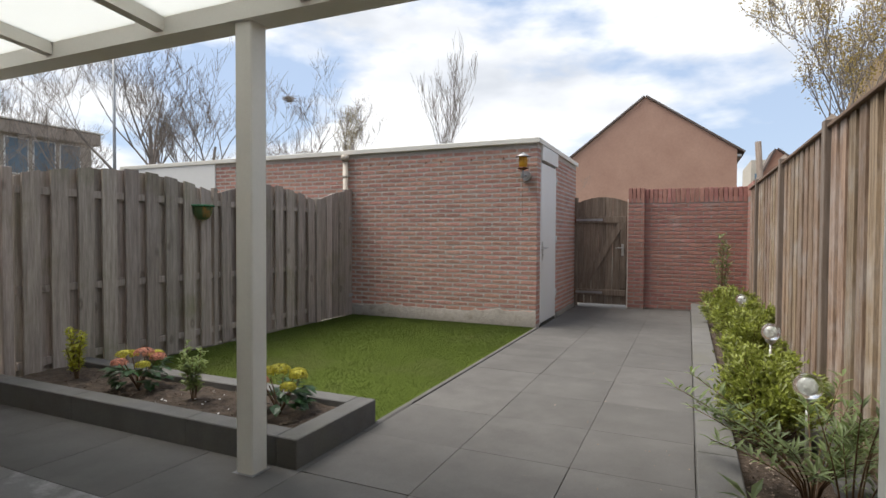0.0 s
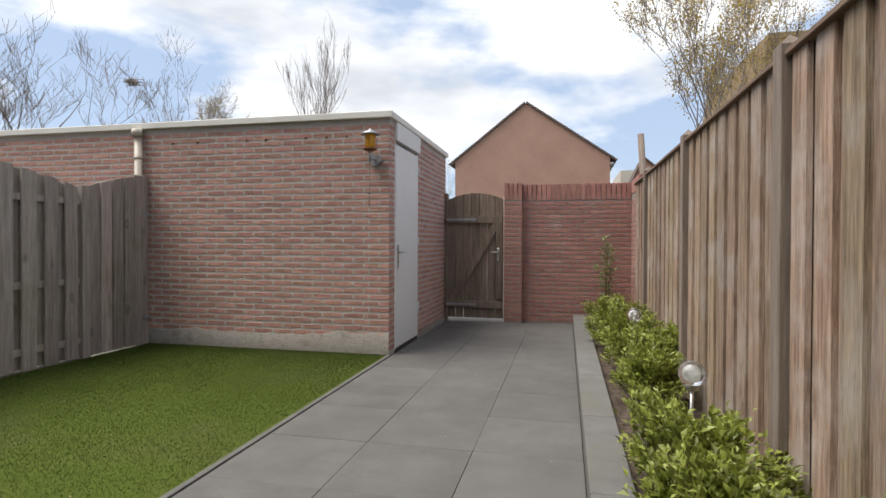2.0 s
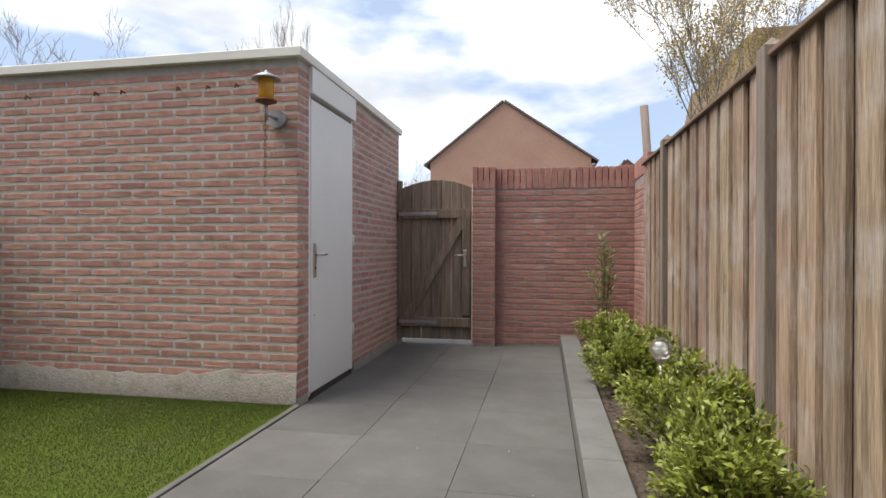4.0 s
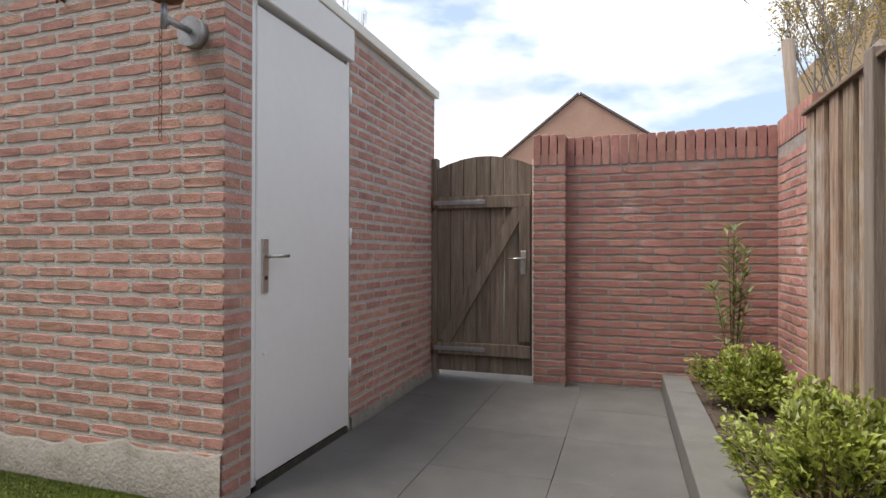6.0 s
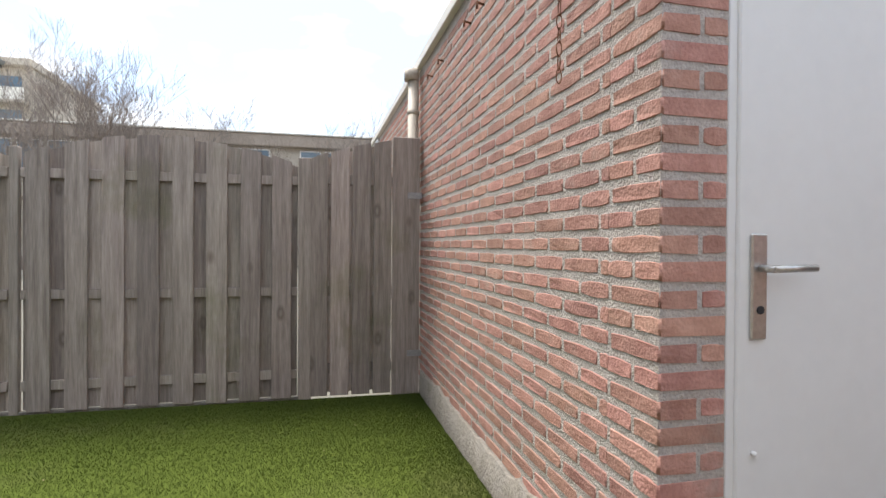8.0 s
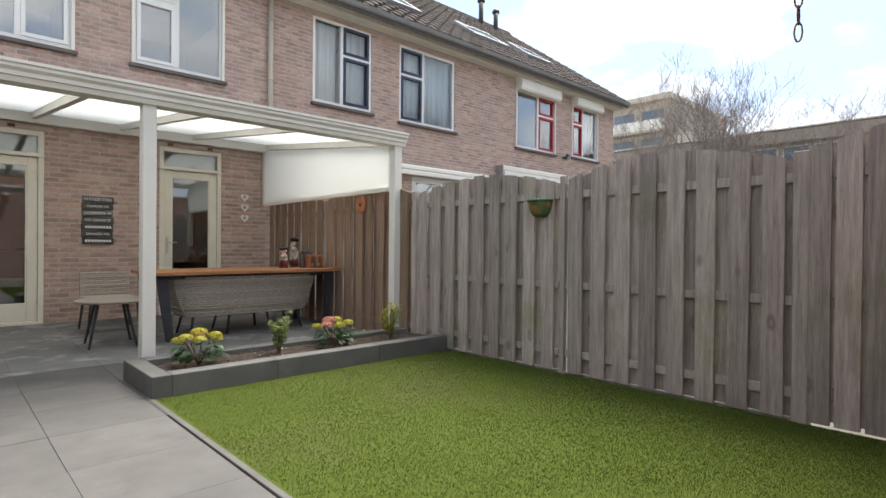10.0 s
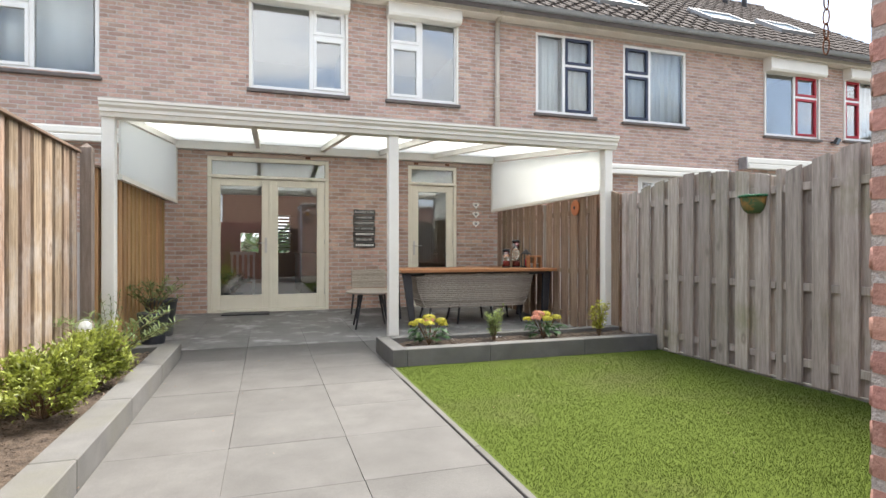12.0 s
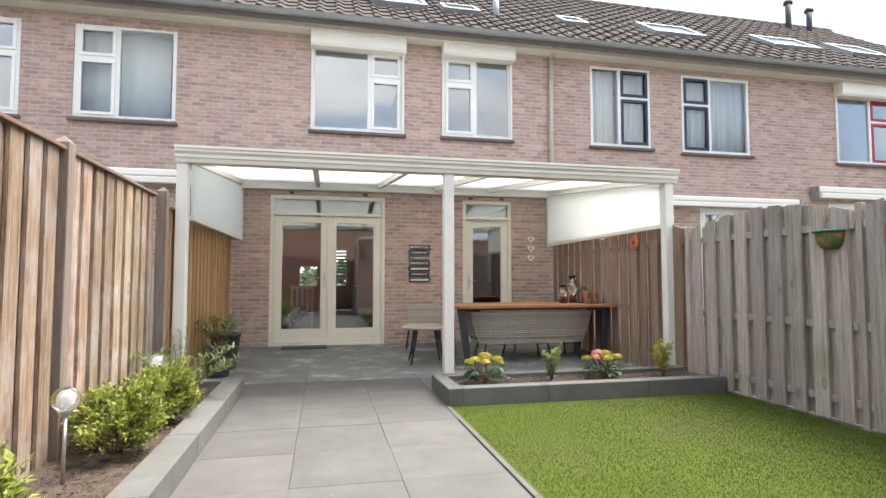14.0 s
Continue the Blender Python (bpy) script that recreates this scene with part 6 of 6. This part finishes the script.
# ---- trees beyond the garden ----
def tree_mesh(seed, height, spread, trunk_r, upright=0.5, depth=5, forks=3, leaves=0, leaf_size=(0.06, 0.11), twig=0.0075):
    r = random.Random(seed)
    vs, fs, lv, lf, tw = [], [], [], [], []

    def limb(p, d, length, rad, level):
        n = 3 if level > 1 else 4
        sides = 6 if level == 0 else (4 if level < 3 else 3)
        ring = None
        pts = [(p, rad)]
        q, dd = p.copy(), d.copy()
        for k in range(n):
            dd = (dd + Vector((r.gauss(0, 0.13), r.gauss(0, 0.13), r.gauss(0.05, 0.08)))).normalized()
            q = q + dd * length / n
            pts.append((q.copy(), rad * (1 - 0.62 * (k + 1) / n)))
        base = None
        for c, rr in pts:
            u = d.orthogonal().normalized()
            w = d.cross(u)
            cur = len(vs)
            for s in range(sides):
                a = 6.28319 * s / sides
                vs.append(c + (u * math.cos(a) + w * math.sin(a)) * max(rr, twig))
            if base is not None:
                for s in range(sides):
                    (fs if level == 0 else tw).append((base + s, base + (s + 1) % sides, cur + (s + 1) % sides, cur + s))
            base = cur
        if level >= 3 and leaves:
            for k in range(leaves):
                c, _ = pts[r.randrange(1, len(pts))]
                b = Vector((r.gauss(0, 1), r.gauss(0, 1), r.gauss(0, 0.7)))
                L = r.uniform(*leaf_size)
                leaf_quads(lv, lf, c + b * 0.10, b, Vector((r.gauss(0, 1), r.gauss(0, 1), 1)), L, L * 0.6)
        if level + 1 >= depth:
            return
        kids = forks + (1 if level == 0 else 0) + r.randrange(2)
        for k in range(kids):
            t = r.uniform(0.35 if level == 0 else 0.25, 1.0)
            i = min(int(t * n), n - 1)
            c = pts[i][0].lerp(pts[i + 1][0], t * n - i)
            a = r.uniform(0, 6.283)
            o = Vector((math.cos(a), math.sin(a), 0))
            nd = (dd * upright + o * spread * r.uniform(0.6, 1.1) + Vector((0, 0, 0.35 * upright + 0.15))).normalized()
            limb(c, nd, length * r.uniform(0.5, 0.72), max(pts[i][1] * 0.55, twig * 1.3), level + 1)

    limb(Vector((0, 0, -0.2)), Vector((0, 0, 1)), height * 0.52, trunk_r, 0)
    top = max(v.z for v in vs)
    k = height / top
    vs = [v * k for v in vs]
    lv = [v * k for v in lv]

    def only(faces):
        used = sorted({i for f in faces for i in f})
        back = {j: i for i, j in enumerate(used)}
        return [vs[j] for j in used], [tuple(back[i] for i in f) for f in faces]
    return mesh_from("trunk", *only(fs)), mesh_from("crown", lv, lf) if lf else None, mesh_from("branchwork", *only(tw))


def polar(az, d):
    a = radians(az)
    return (1.06 + d * math.sin(a), 1.44 + d * math.cos(a), -0.09)


def tree(meshes, at, rz, label, scale=1.0, leaf_m=LEAF_SPRING):
    tr = thing("tree", label, "tree", "trees beyond the garden", at=at, rz=rz)
    part("trunk", meshes[0], BARK_HAZED, tr)
    tagged(part("branchwork", meshes[2], BARK_HAZED, tr), kind="stuff")
    if meshes[1]:
        tagged(part("crown", meshes[1], leaf_m, tr), kind="stuff")
    tr.matrix_basis = tr.matrix_basis @ Matrix.Diagonal((scale, scale, scale, 1))
    return tr


bare = [tree_mesh(s, 9.5, 0.72, 0.13, 0.66, 6, 3, twig=0.005) for s in (2, 5, 9)]
slim_t = tree_mesh(14, 10.5, 0.24, 0.075, 1.15, 6, 3, twig=0.0045)
budding = tree_mesh(21, 7.6, 0.5, 0.09, 0.8, 6, 3, leaves=3, leaf_size=(0.04, 0.075), twig=0.005)
leafy = tree_mesh(31, 9.6, 0.5, 0.10, 0.85, 6, 3, leaves=6, leaf_size=(0.05, 0.09), twig=0.005)
BL_ = "leafless slender tree behind the gardens"
for i, (az, d, k, sc) in enumerate(((-53.8, 27, 0, 1.18), (-56.6, 29, 1, 1.1), (-51.2, 28, 2, 1.15), (-47.4, 26, 0, 1.1), (-41.4, 26, 1, 1.02), (-63.5, 24, 2, 0.72), (-66, 27, 1, 0.75), (-30.5, 31, 2, 0.66), (-44.5, 36, 1, 0.85), (-59.5, 34, 2, 0.95), (-18.5, 33, 0, 0.62), (-13.9, 25, 1, 0.52))):
    tr_ = tree(bare[k], polar(az, d), 47 * i, BL_, sc)
    if az == -41.4:
        NEST_TREE = tr_.name
tree(slim_t, polar(-24.3, 21), 30, "slender upright leafless tree behind the shed", 0.86)
YL = thin_mat("olive_bud", (0.30, 0.24, 0.09), (0.35, 0.28, 0.1), 0.4, 0.6)
tree(budding, polar(-35.0, 30), 10, "budding yellow-green tree behind the shed", 1.22, YL)
tree(budding, polar(-37.6, 32), 80, "budding yellow-green tree behind the shed", 0.9, YL)
tree(leafy, (4.55, 18.6, -0.09), 15, "tall tree with sparse yellow-brown spring leaves", 1.2)
tree(leafy, (6.5, 20.6, -0.09), 130, "tall tree with sparse yellow-brown spring leaves", 1.15)
for i, (x, y, sc, k) in enumerate(((-24, -1.2, 1.04, 0), (-26.5, -3.0, 1.08, 2), (-25, 0.8, 0.95, 1), (-23.5, -2.6, 1.0, 1), (-27, -0.8, 1.05, 0), (-25.5, -4.2, 1.0, 0), (-28, 1.2, 0.95, 2), (-26, -2.0, 1.06, 1), (-24.5, 0.0, 0.98, 2), (-24, 6.0, 0.66, 2), (-26, 9.6, 0.85, 0), (-24, 10.6, 0.88, 1), (-27, 8.4, 0.8, 2))):
    tree(bare[k], (x, y, -0.09), 61 * i + 20, BL_, sc)
# old nest in a fork of one of the trees
host = bpy.data.objects[NEST_TREE]
hm = host.matrix_basis
want = Vector(polar(-41.2, 26)) + Vector((0, 0, 8.1))
spot = min((hm @ v.co for ch in host.children for v in ch.data.vertices), key=lambda p: (p - want).length)
bm = bmesh.new()
r = random.Random(4)
for k in range(90):
    c = Vector((r.gauss(0, 0.12), r.gauss(0, 0.12), r.gauss(0, 0.06)))
    d = Vector((r.gauss(0, 1), r.gauss(0, 1), r.gauss(0, 0.3))).normalized() * 0.14
    tube(bm, c - d, c + d, 0.012, n=3, caps=False)
tagged(part("nest", bm, BARK_HAZED, at=tuple(spot)), "dark twig nest high in a bare tree", "nest")

# ---- street lamp ----
SLX, SLY, _ = polar(-55.3, 24)
SL = thing("street_lamp", "grey steel street lamp with a bent arm", "street lamp", at=(SLX, SLY, -0.09))
part("pole", tube(bmesh.new(), (0, 0, 0), (0, 0, 8.4), 0.07, 0.045, 10), ZINC, SL)
bm = tube(bmesh.new(), (0, 0, 8.38), (-0.25, -0.2, 8.6), 0.035, n=8)
tube(bm, (-0.25, -0.2, 8.6), (-0.75, -0.55, 8.62), 0.035, n=8)
part("arm", bm, ZINC, SL)
part("lamp_head", boxes((-1.25, -0.72, -0.68, -0.50, 8.56, 8.68), bevel=0.03), ZINC, SL)

# ---- houses and flats beyond ----
def gable_house(name, label, x0, x1, y0, y1, eave, apex_x, apex_z, material):
    h = thing(name, label, "house", at=(0, 0, -0.09))
    bm = bmesh.new()
    a = [bm.verts.new(p) for p in ((x0, y0, 0), (x1, y0, 0), (x1, y0, eave), (apex_x, y0, apex_z), (x0, y0, eave))]
    b = [bm.verts.new((v.co.x, y1, v.co.z)) for v in a]
    bm.faces.new(a)
    bm.faces.new(b[::-1])
    for i in range(5):
        bm.faces.new((a[i], a[(i + 1) % 5], b[(i + 1) % 5], b[i]))
    part("wall", bm, material, h)
    for ex, sgn in ((x0, -1), (x1, 1)):
        bm = bmesh.new()
        s = Vector((ex - apex_x, 0, eave - apex_z)).normalized()
        up = Vector((abs(s.z) * sgn, 0, abs(s.x)))
        p0, p1 = Vector((apex_x, 0, apex_z)) - s * 0.0, Vector((ex, 0, eave)) + s * 0.45
        q = []
        for yy in (y0 - 0.12, y1 + 0.12):
            for p, o in ((p0, 0.02), (p1, 0.02), (p1, 0.13), (p0, 0.13)):
                c = p + up * o
                q.append(bm.verts.new((c.x, yy, c.z)))
        for f in ((0, 1, 2, 3), (7, 6, 5, 4), (0, 4, 5, 1), (1, 5, 6, 2), (2, 6, 7, 3), (3, 7, 4, 0)):
            bm.faces.new([q[i] for i in f])
        part("roof", bm, ROOF_FAR, h)
    return h


gh = gable_house("gable_house", "brick gable end of a neighbouring house with tiled roof", -6.0, 3.7, 38, 50, 6.5, -1.45, 10.05, BRICK_FAR)
part("roof_step", boxes((-4.3, -2.8, 40, 44, 8.15, 8.7), bevel=0.05), ROOF_FAR, gh)
part("gutter", boxes((3.7, 3.94, 37.9, 50, 6.02, 6.19), bevel=0.03), ZINC, gh)
gable_house("garage_house", "low house with brown tiled roof beyond the wall", 4.9, 9.5, 42, 44.5, 4.2, 6.2, 6.9, BRICK_FAR)
# brown mansard block behind the leafy tree
MB = thing("mansard_block", "brown tile-hung mansard block behind the tree", "house", at=(0, 0, -0.09))
bm = bmesh.new()
q = [bm.verts.new(p) for p in ((9.9, 31.4, 7.6), (24, 31.4, 7.6), (24, 44, 7.6), (9.9, 44, 7.6), (10.5, 32.0, 11.3), (23.4, 32.0, 11.3), (23.4, 43.4, 11.3), (10.5, 43.4, 11.3))]
for f in ((3, 2, 1, 0), (4, 5, 6, 7), (0, 1, 5, 4), (1, 2, 6, 5), (2, 3, 7, 6), (3, 0, 4, 7)):
    bm.faces.new([q[i] for i in f])
part("roof", bm, mat("tile_hanging", (0.17, 0.115, 0.06), (0.24, 0.165, 0.09), 0.85, 3, 0.3, 9, stretch=(1, 1, 4)), MB)
part("wall", boxes((10.1, 23.8, 31.6, 43.8, 0, 7.6)), BRICK_FAR, MB)
vs, fs = [], []
for i in range(11):
    t = i / 11
    z = 7.6 + 3.7 * t
    y, x0 = 31.4 + 0.6 * t, 9.9 + 0.6 * t
    k = len(vs)
    vs += [(x0, y - 0.05, z), (23.9, y - 0.05, z), (23.9, y - 0.002, z + 0.3), (x0, y - 0.002, z + 0.3)]
    fs.append((k, k + 1, k + 2, k + 3))
part("tile_course", mesh_from("tile_course", vs, fs), bpy.data.materials["tile_hanging"], MB)
# low flat-roofed building
LB = thing("flat_building", "long low flat-roofed building with brown fascia and window band", "building", at=(0, 0, -0.09))
part("wall", boxes((-42, -30.15, -30, 21.7, 0, 6.3)), BEIGE_WALL, LB)
part("fascia", boxes((-42.3, -29.7, -30.3, 22.0, 6.3, 6.95), bevel=0.05), BROWN_FASCIA, LB)
part("roof_trim", boxes((-42.4, -29.6, -30.4, 22.1, 6.951, 7.03), bevel=0.01), WHITE_ALU, LB)
y = 21.2
k = 0
while y > -29:
    w = 1.25
    if k % 6 != 5:
        wf = part("window", boxes((-30.15, -30.10, y - w, y - 0.12, 4.3, 6.2)), WHITE_PVC, LB)
        part("pane", boxes((-30.10, -30.08, y - w + 0.07, y - 0.19, 4.38, 6.12)), FAR_GLASS, wf)
    y -= w + 0.08
    k += 1
# flats with balconies
FB = thing("apartment_building", "tall beige block of flats with long balconies", "building", at=(0, 0, -0.09))
part("wall", boxes((-66, -52, -60, -15.5, 0, 15.6)), BEIGE_WALL, FB)
part("roof", boxes((-66.3, -51.0, -60.3, -15.2, 15.6, 16.2), bevel=0.05), BEIGE_WALL, FB)
for z in (1.5, 4.3, 7.1, 9.9, 12.7):
    bal = part("balcony", boxes((-51.999, -50.6, -60, -15.6, z - 0.2, z)), BEIGE_WALL, FB)
    part("parapet", boxes((-50.75, -50.6, -60, -15.6, z + 0.001, z + 1.0)), WHITE_ALU, bal)
    y = -16.3
    while y > -58:
        part("window", boxes((-52, -51.94, y - 2.2, y, z + 0.1, z + 2.2)), FAR_GLASS, FB)
        y -= 3.1
FB2 = thing("apartment_building", "distant beige row of flats above the shed roof", "building", at=(0, 0, -0.09))
part("wall", boxes((-62, -40, 72, 84, 0, 11.2)), BEIGE_WALL, FB2)
for z in (2, 5, 8):
    x = -61
    while x < -42:
        part("window", boxes((x, x + 1.6, 71.95, 72.0, z, z + 1.7)), FAR_GLASS, FB2)
        x += 2.6
FB3 = thing("apartment_building", "small pale flats between the gable house and the wall", "building", at=(0, 0, -0.09))
part("wall", boxes((8.2, 13, 80, 92, 0, 11)), BEIGE_WALL, FB3)
for z in (2.2, 5.0, 7.8):
    for x in (8.6, 10.3):
        part("window", boxes((x, x + 1.2, 79.94, 80.0, z, z + 1.5)), FAR_GLASS, FB3)
# far hedge line closes the horizon
vs, fs = [], []
r = random.Random(77)
for k in range(16000):
    a = r.uniform(0, 6.283)
    d = r.uniform(95, 130)
    z = abs(r.gauss(0, 2.0)) + (1.5 * noise.noise((a * 9, 2, 1)))
    leaf_quads(vs, fs, Vector((d * math.cos(a), d * math.sin(a), max(z, 0))), Vector((r.gauss(0, 1), r.gauss(0, 1), 0.5)), Vector((0, 0, 1)), 2.2, 1.4)
tagged(part("far_woods", mesh_from("far_woods", vs, fs), LEAF_GREEN), "dark distant belt of trees along the horizon", "woods", kind="stuff")
# ---- bricks, one by one near the path ----
def brick_variant(seed, depth, tall):
    """A rough brick of unit size, face towards -y, with an uneven worn outline; depth: its real depth in metres; tall: stood on end."""
    W, H = (0.09, 0.213) if tall else (0.208, 0.05)
    r = random.Random(seed)
    bm = bmesh.new()
    rim = [(0, 0), (0.33, 0), (0.66, 0), (1, 0), (1, 0.5), (1, 1), (0.66, 1), (0.33, 1), (0, 1), (0, 0.5)]
    back, edge, face = [], [], []
    for u, v in rim:
        ju, jv = r.uniform(-0.0014, 0.0014) / W, r.uniform(-0.0026, 0.0026) / H
        corner = u in (0, 1) and v in (0, 1)
        cu, cv = (0.5 - u) * (0.003 / W if corner else 0.0), (0.5 - v) * (0.0045 / H if corner else 0.0)
        back.append(bm.verts.new((u + ju, 1, v + jv)))
        edge.append(bm.verts.new((u + ju + cu, (0.0055 + r.uniform(0, 0.0025)) / depth, v + jv + cv)))
        face.append(bm.verts.new((u + ju + cu + (0.5 - u) * 0.0075 / W, r.uniform(-0.0012, 0.0016) / depth, v + jv + cv + (0.5 - v) * 0.008 / H)))
    for i in range(10):
        j = (i + 1) % 10
        bm.faces.new((back[i], back[j], edge[j], edge[i]))
        bm.faces.new((edge[i], edge[j], face[j], face[i])).smooth = True
    bm.faces.new(face)
    return to_mesh("brick", bm)


VARIANTS = {}


def variant(i, depth, tall):
    if (i, depth, tall) not in VARIANTS:
        VARIANTS[i, depth, tall] = brick_variant(900 + i, depth, tall)
    return VARIANTS[i, depth, tall]



def brick_list(u0, u1, z0, z1, course, length, joint, bed, holes=(), shift=0.5, seed=0):
    """(u, width, z, height) of every brick in a wall of running bond, cut at its ends and round holes."""
    r = random.Random(seed)
    out_ = []
    n = int((z1 - z0) / course + 1e-6)
    for k in range(n):
        z = z0 + k * course
        u = u0 - (length + joint) * (shift if k % 2 else 0.0)
        while u < u1:
            segs = [(max(u, u0), min(u + length, u1))]
            for h0, h1, hz0, hz1 in holes:
                if z + course * 0.5 > hz0 and z + course * 0.5 < hz1:
                    nxt = []
                    for a, b in segs:
                        if b <= h0 or a >= h1:
                            nxt.append((a, b))
                        else:
                            if a < h0:
                                nxt.append((a, h0))
                            if b > h1:
                                nxt.append((h1, b))
                    segs = nxt
            for a, b in segs:
                if b - a > 0.025:
                    out_.append((a, b - a, z + bed / 2 + r.uniform(-0.0015, 0.0015), course - bed))
            u += length + joint
    return out_


def lay(bricks, parent, material, place, depth, near=lambda u, z: True, seed=0):
    """Bricks where near() holds become pieces of their own; the rest are joined into one mesh."""
    r = random.Random(seed)
    vs, fs = [], []
    for u, w, z, h in bricks:
        me = variant(r.randrange(10), depth, h > 0.15)
        m = place(u, z) @ Matrix.Diagonal((w, depth, h, 1))
        if near(u, z):
            if not me.materials or me.materials[0] is not material:
                key = me.name + material.name
                if key not in BRICK_CACHE:
                    cp = me.copy()
                    cp.name = "brick"
                    cp.materials.clear()
                    cp.materials.append(material)
                    BRICK_CACHE[key] = cp
                me = BRICK_CACHE[key]
            ob = new("brick", me)
            ob.parent = parent
            ob.matrix_basis = m
        else:
            i = len(vs)
            vs += [tuple(m @ v.co) for v in me.vertices]
            fs += [tuple(i + q for q in p.vertices) for p in me.polygons]
    if vs:
        tagged(part("bricks", mesh_from("bricks", vs, fs), material, parent), kind="stuff")


BRICK_CACHE = {}


# shed front, faces the house
CO = 0.0632
front = brick_list(-8.4, SHED_X - 0.222, 0.03, SHED_TOP, CO, 0.208, 0.016, 0.018, seed=1)
front = [b for b in front if b[0] > -3.6 or b[2] > 1.55]
lay(front, SHED, BRICK_SHED, lambda u, z: Matrix.Translation((u, SHED_Y, z)), 0.03, lambda u, z: u > -2.15, 1)
# corner bricks turn the corner in alternate courses
r = random.Random(5)
for k in range(36):
    z = 0.03 + k * CO + 0.009
    w, d = ((0.208, 0.10), (0.098, 0.176))[k % 2]
    lay([(SHED_X - w, w, z, CO - 0.018)], SHED, BRICK_SHED, lambda u, zz: Matrix.Translation((u, SHED_Y, zz)), d, seed=k)
    if k % 2:
        lay([(SHED_X - 0.222, 0.11, z, CO - 0.018)], SHED, BRICK_SHED, lambda u, zz: Matrix.Translation((u, SHED_Y, zz)), 0.03, seed=k + 50)
    else:
        lay([(SHED_Y + 0.114, 0.062, z, CO - 0.018)], SHED, BRICK_SHED, lambda u, zz: Matrix(((0, -1, 0, SHED_X), (1, 0, 0, u), (0, 0, 1, zz), (0, 0, 0, 1))), 0.03, seed=k + 90)
side_b = brick_list(9.252, BACK_Y + 0.04, 0.03, SHED_TOP, CO, 0.208, 0.016, 0.018, seed=2)
lay(side_b, SHED, BRICK_SHED, lambda u, z: Matrix(((0, -1, 0, SHED_X), (1, 0, 0, u), (0, 0, 1, z), (0, 0, 0, 1))), 0.03, seed=2)

# back wall, pillar, return wall
CB_ = 0.0622
lay(brick_list(0.482, 1.94, 0.02, 1.74, CB_, 0.205, 0.011, 0.011, seed=3), WALL_B, BRICK_RED, lambda u, z: Matrix.Translation((u, BACK_Y, z)), 0.03, seed=3)
lay([(0.486 + 0.0665 * i, 0.0585, 1.712, 0.229 + 0.002 * (i % 3)) for i in range(22)], WALL_B, BRICK_RED, lambda u, z: Matrix.Translation((u, BACK_Y - 0.002, z)), 0.21, seed=4)
pil = brick_list(0.235, 0.485, 0.02, 1.74, CB_, 0.205, 0.011, 0.011, seed=6)
lay(pil, WALL_B, BRICK_RED, lambda u, z: Matrix.Translation((u, BACK_Y - 0.095, z)), 0.09, seed=6)
lay([(0.237 + 0.0632 * i, 0.0555, 1.712, 0.245) for i in range(4)], WALL_B, BRICK_RED, lambda u, z: Matrix.Translation((u, BACK_Y - 0.097, z)), 0.3, seed=8)
ret = brick_list(9.98, BACK_Y - 0.002, 0.02, 1.76, CB_, 0.205, 0.011, 0.011, seed=7)
lay([(BACK_Y - (u + w - 9.98), w, z, h) for u, w, z, h in ret], WALL_R, BRICK_RED, lambda u, z: Matrix(((0, 1, 0, 1.94), (1, 0, 0, u), (0, 0, 1, z), (0, 0, 0, 1))), 0.03, seed=9)
lay([(10.0 + 0.0665 * i, 0.0585, 1.775, 0.186) for i in range(11)], WALL_R, BRICK_RED, lambda u, z: Matrix(((0, 1, 0, 1.938), (1, 0, 0, u), (0, 0, 1, z), (0, 0, 0, 1))), 0.2, seed=10)

# house wall: joined, with the stretch round the garden doors laid one by one
hb = brick_list(HX0, HX1, 0.0, 5.03, 0.0625, 0.205, 0.011, 0.012, holes=[tuple(sorted(v[:2])) + tuple(v[2:]) for v in OPEN.values()], seed=12)
hb = [b for b in hb if not (b[0] < -3.6 and b[2] < 1.2) and not (b[0] > 2.2 and b[2] < 1.2)]
HNEAR = lambda u, z: -1.76 < u < -0.45 and 0.3 < z < 2.45
lay(hb, HOUSE, BRICK_HOUSE, lambda u, z: Matrix.Translation((u, HOUSE_Y, z)) @ Matrix.Diagonal((1, -1, 1, 1)), 0.03, HNEAR, 12)
# ---- paving slabs ----
def slab_mesh(w, d):
    return to_mesh("slab", boxes((0.001, w - 0.001, 0.001, d - 0.001, -0.045, 0.0), bevel=0.0018))


SLABS = {}
r = random.Random(3)
for k in range(-7, 13):
    for i in range(-6, 4):
        x0, x1, y0, y1 = 0.6 * i, 0.6 * i + 0.6, 4.07 + 0.6 * k, 4.67 + 0.6 * k
        x0, x1, y0, y1 = max(x0, -3.4), min(x1, 1.74), max(y0, 0.05), min(y1, 11.38)
        under = y1 < 3.48
        if not under:
            x0, x1 = max(x0, -0.609 if y0 > 4.2 else -0.632), min(x1, 1.178)
        elif x0 >= 1.17:
            y1 = min(y1, 3.198)
        if x1 - x0 < 0.03 or y1 - y0 < 0.03:
            continue
        chalky = y0 < 2.3
        key = (round(x1 - x0, 3), round(y1 - y0, 3), chalky)
        if key not in SLABS:
            SLABS[key] = slab_mesh(*key[:2])
            SLABS[key].materials.append(SLAB_CHALK if chalky else SLAB)
        ob = new("slab", SLABS[key])
        ob.parent = PAVE
        tilt = math.degrees(math.atan2(patio_z(y1) - patio_z(y0), y1 - y0))
        ob.matrix_basis = pose(x0 + r.uniform(-0.0012, 0.0012), y0 + r.uniform(-0.0015, 0.0015), patio_z(y0) + r.uniform(-0.0012, 0.0008), tilt, 0, 0)
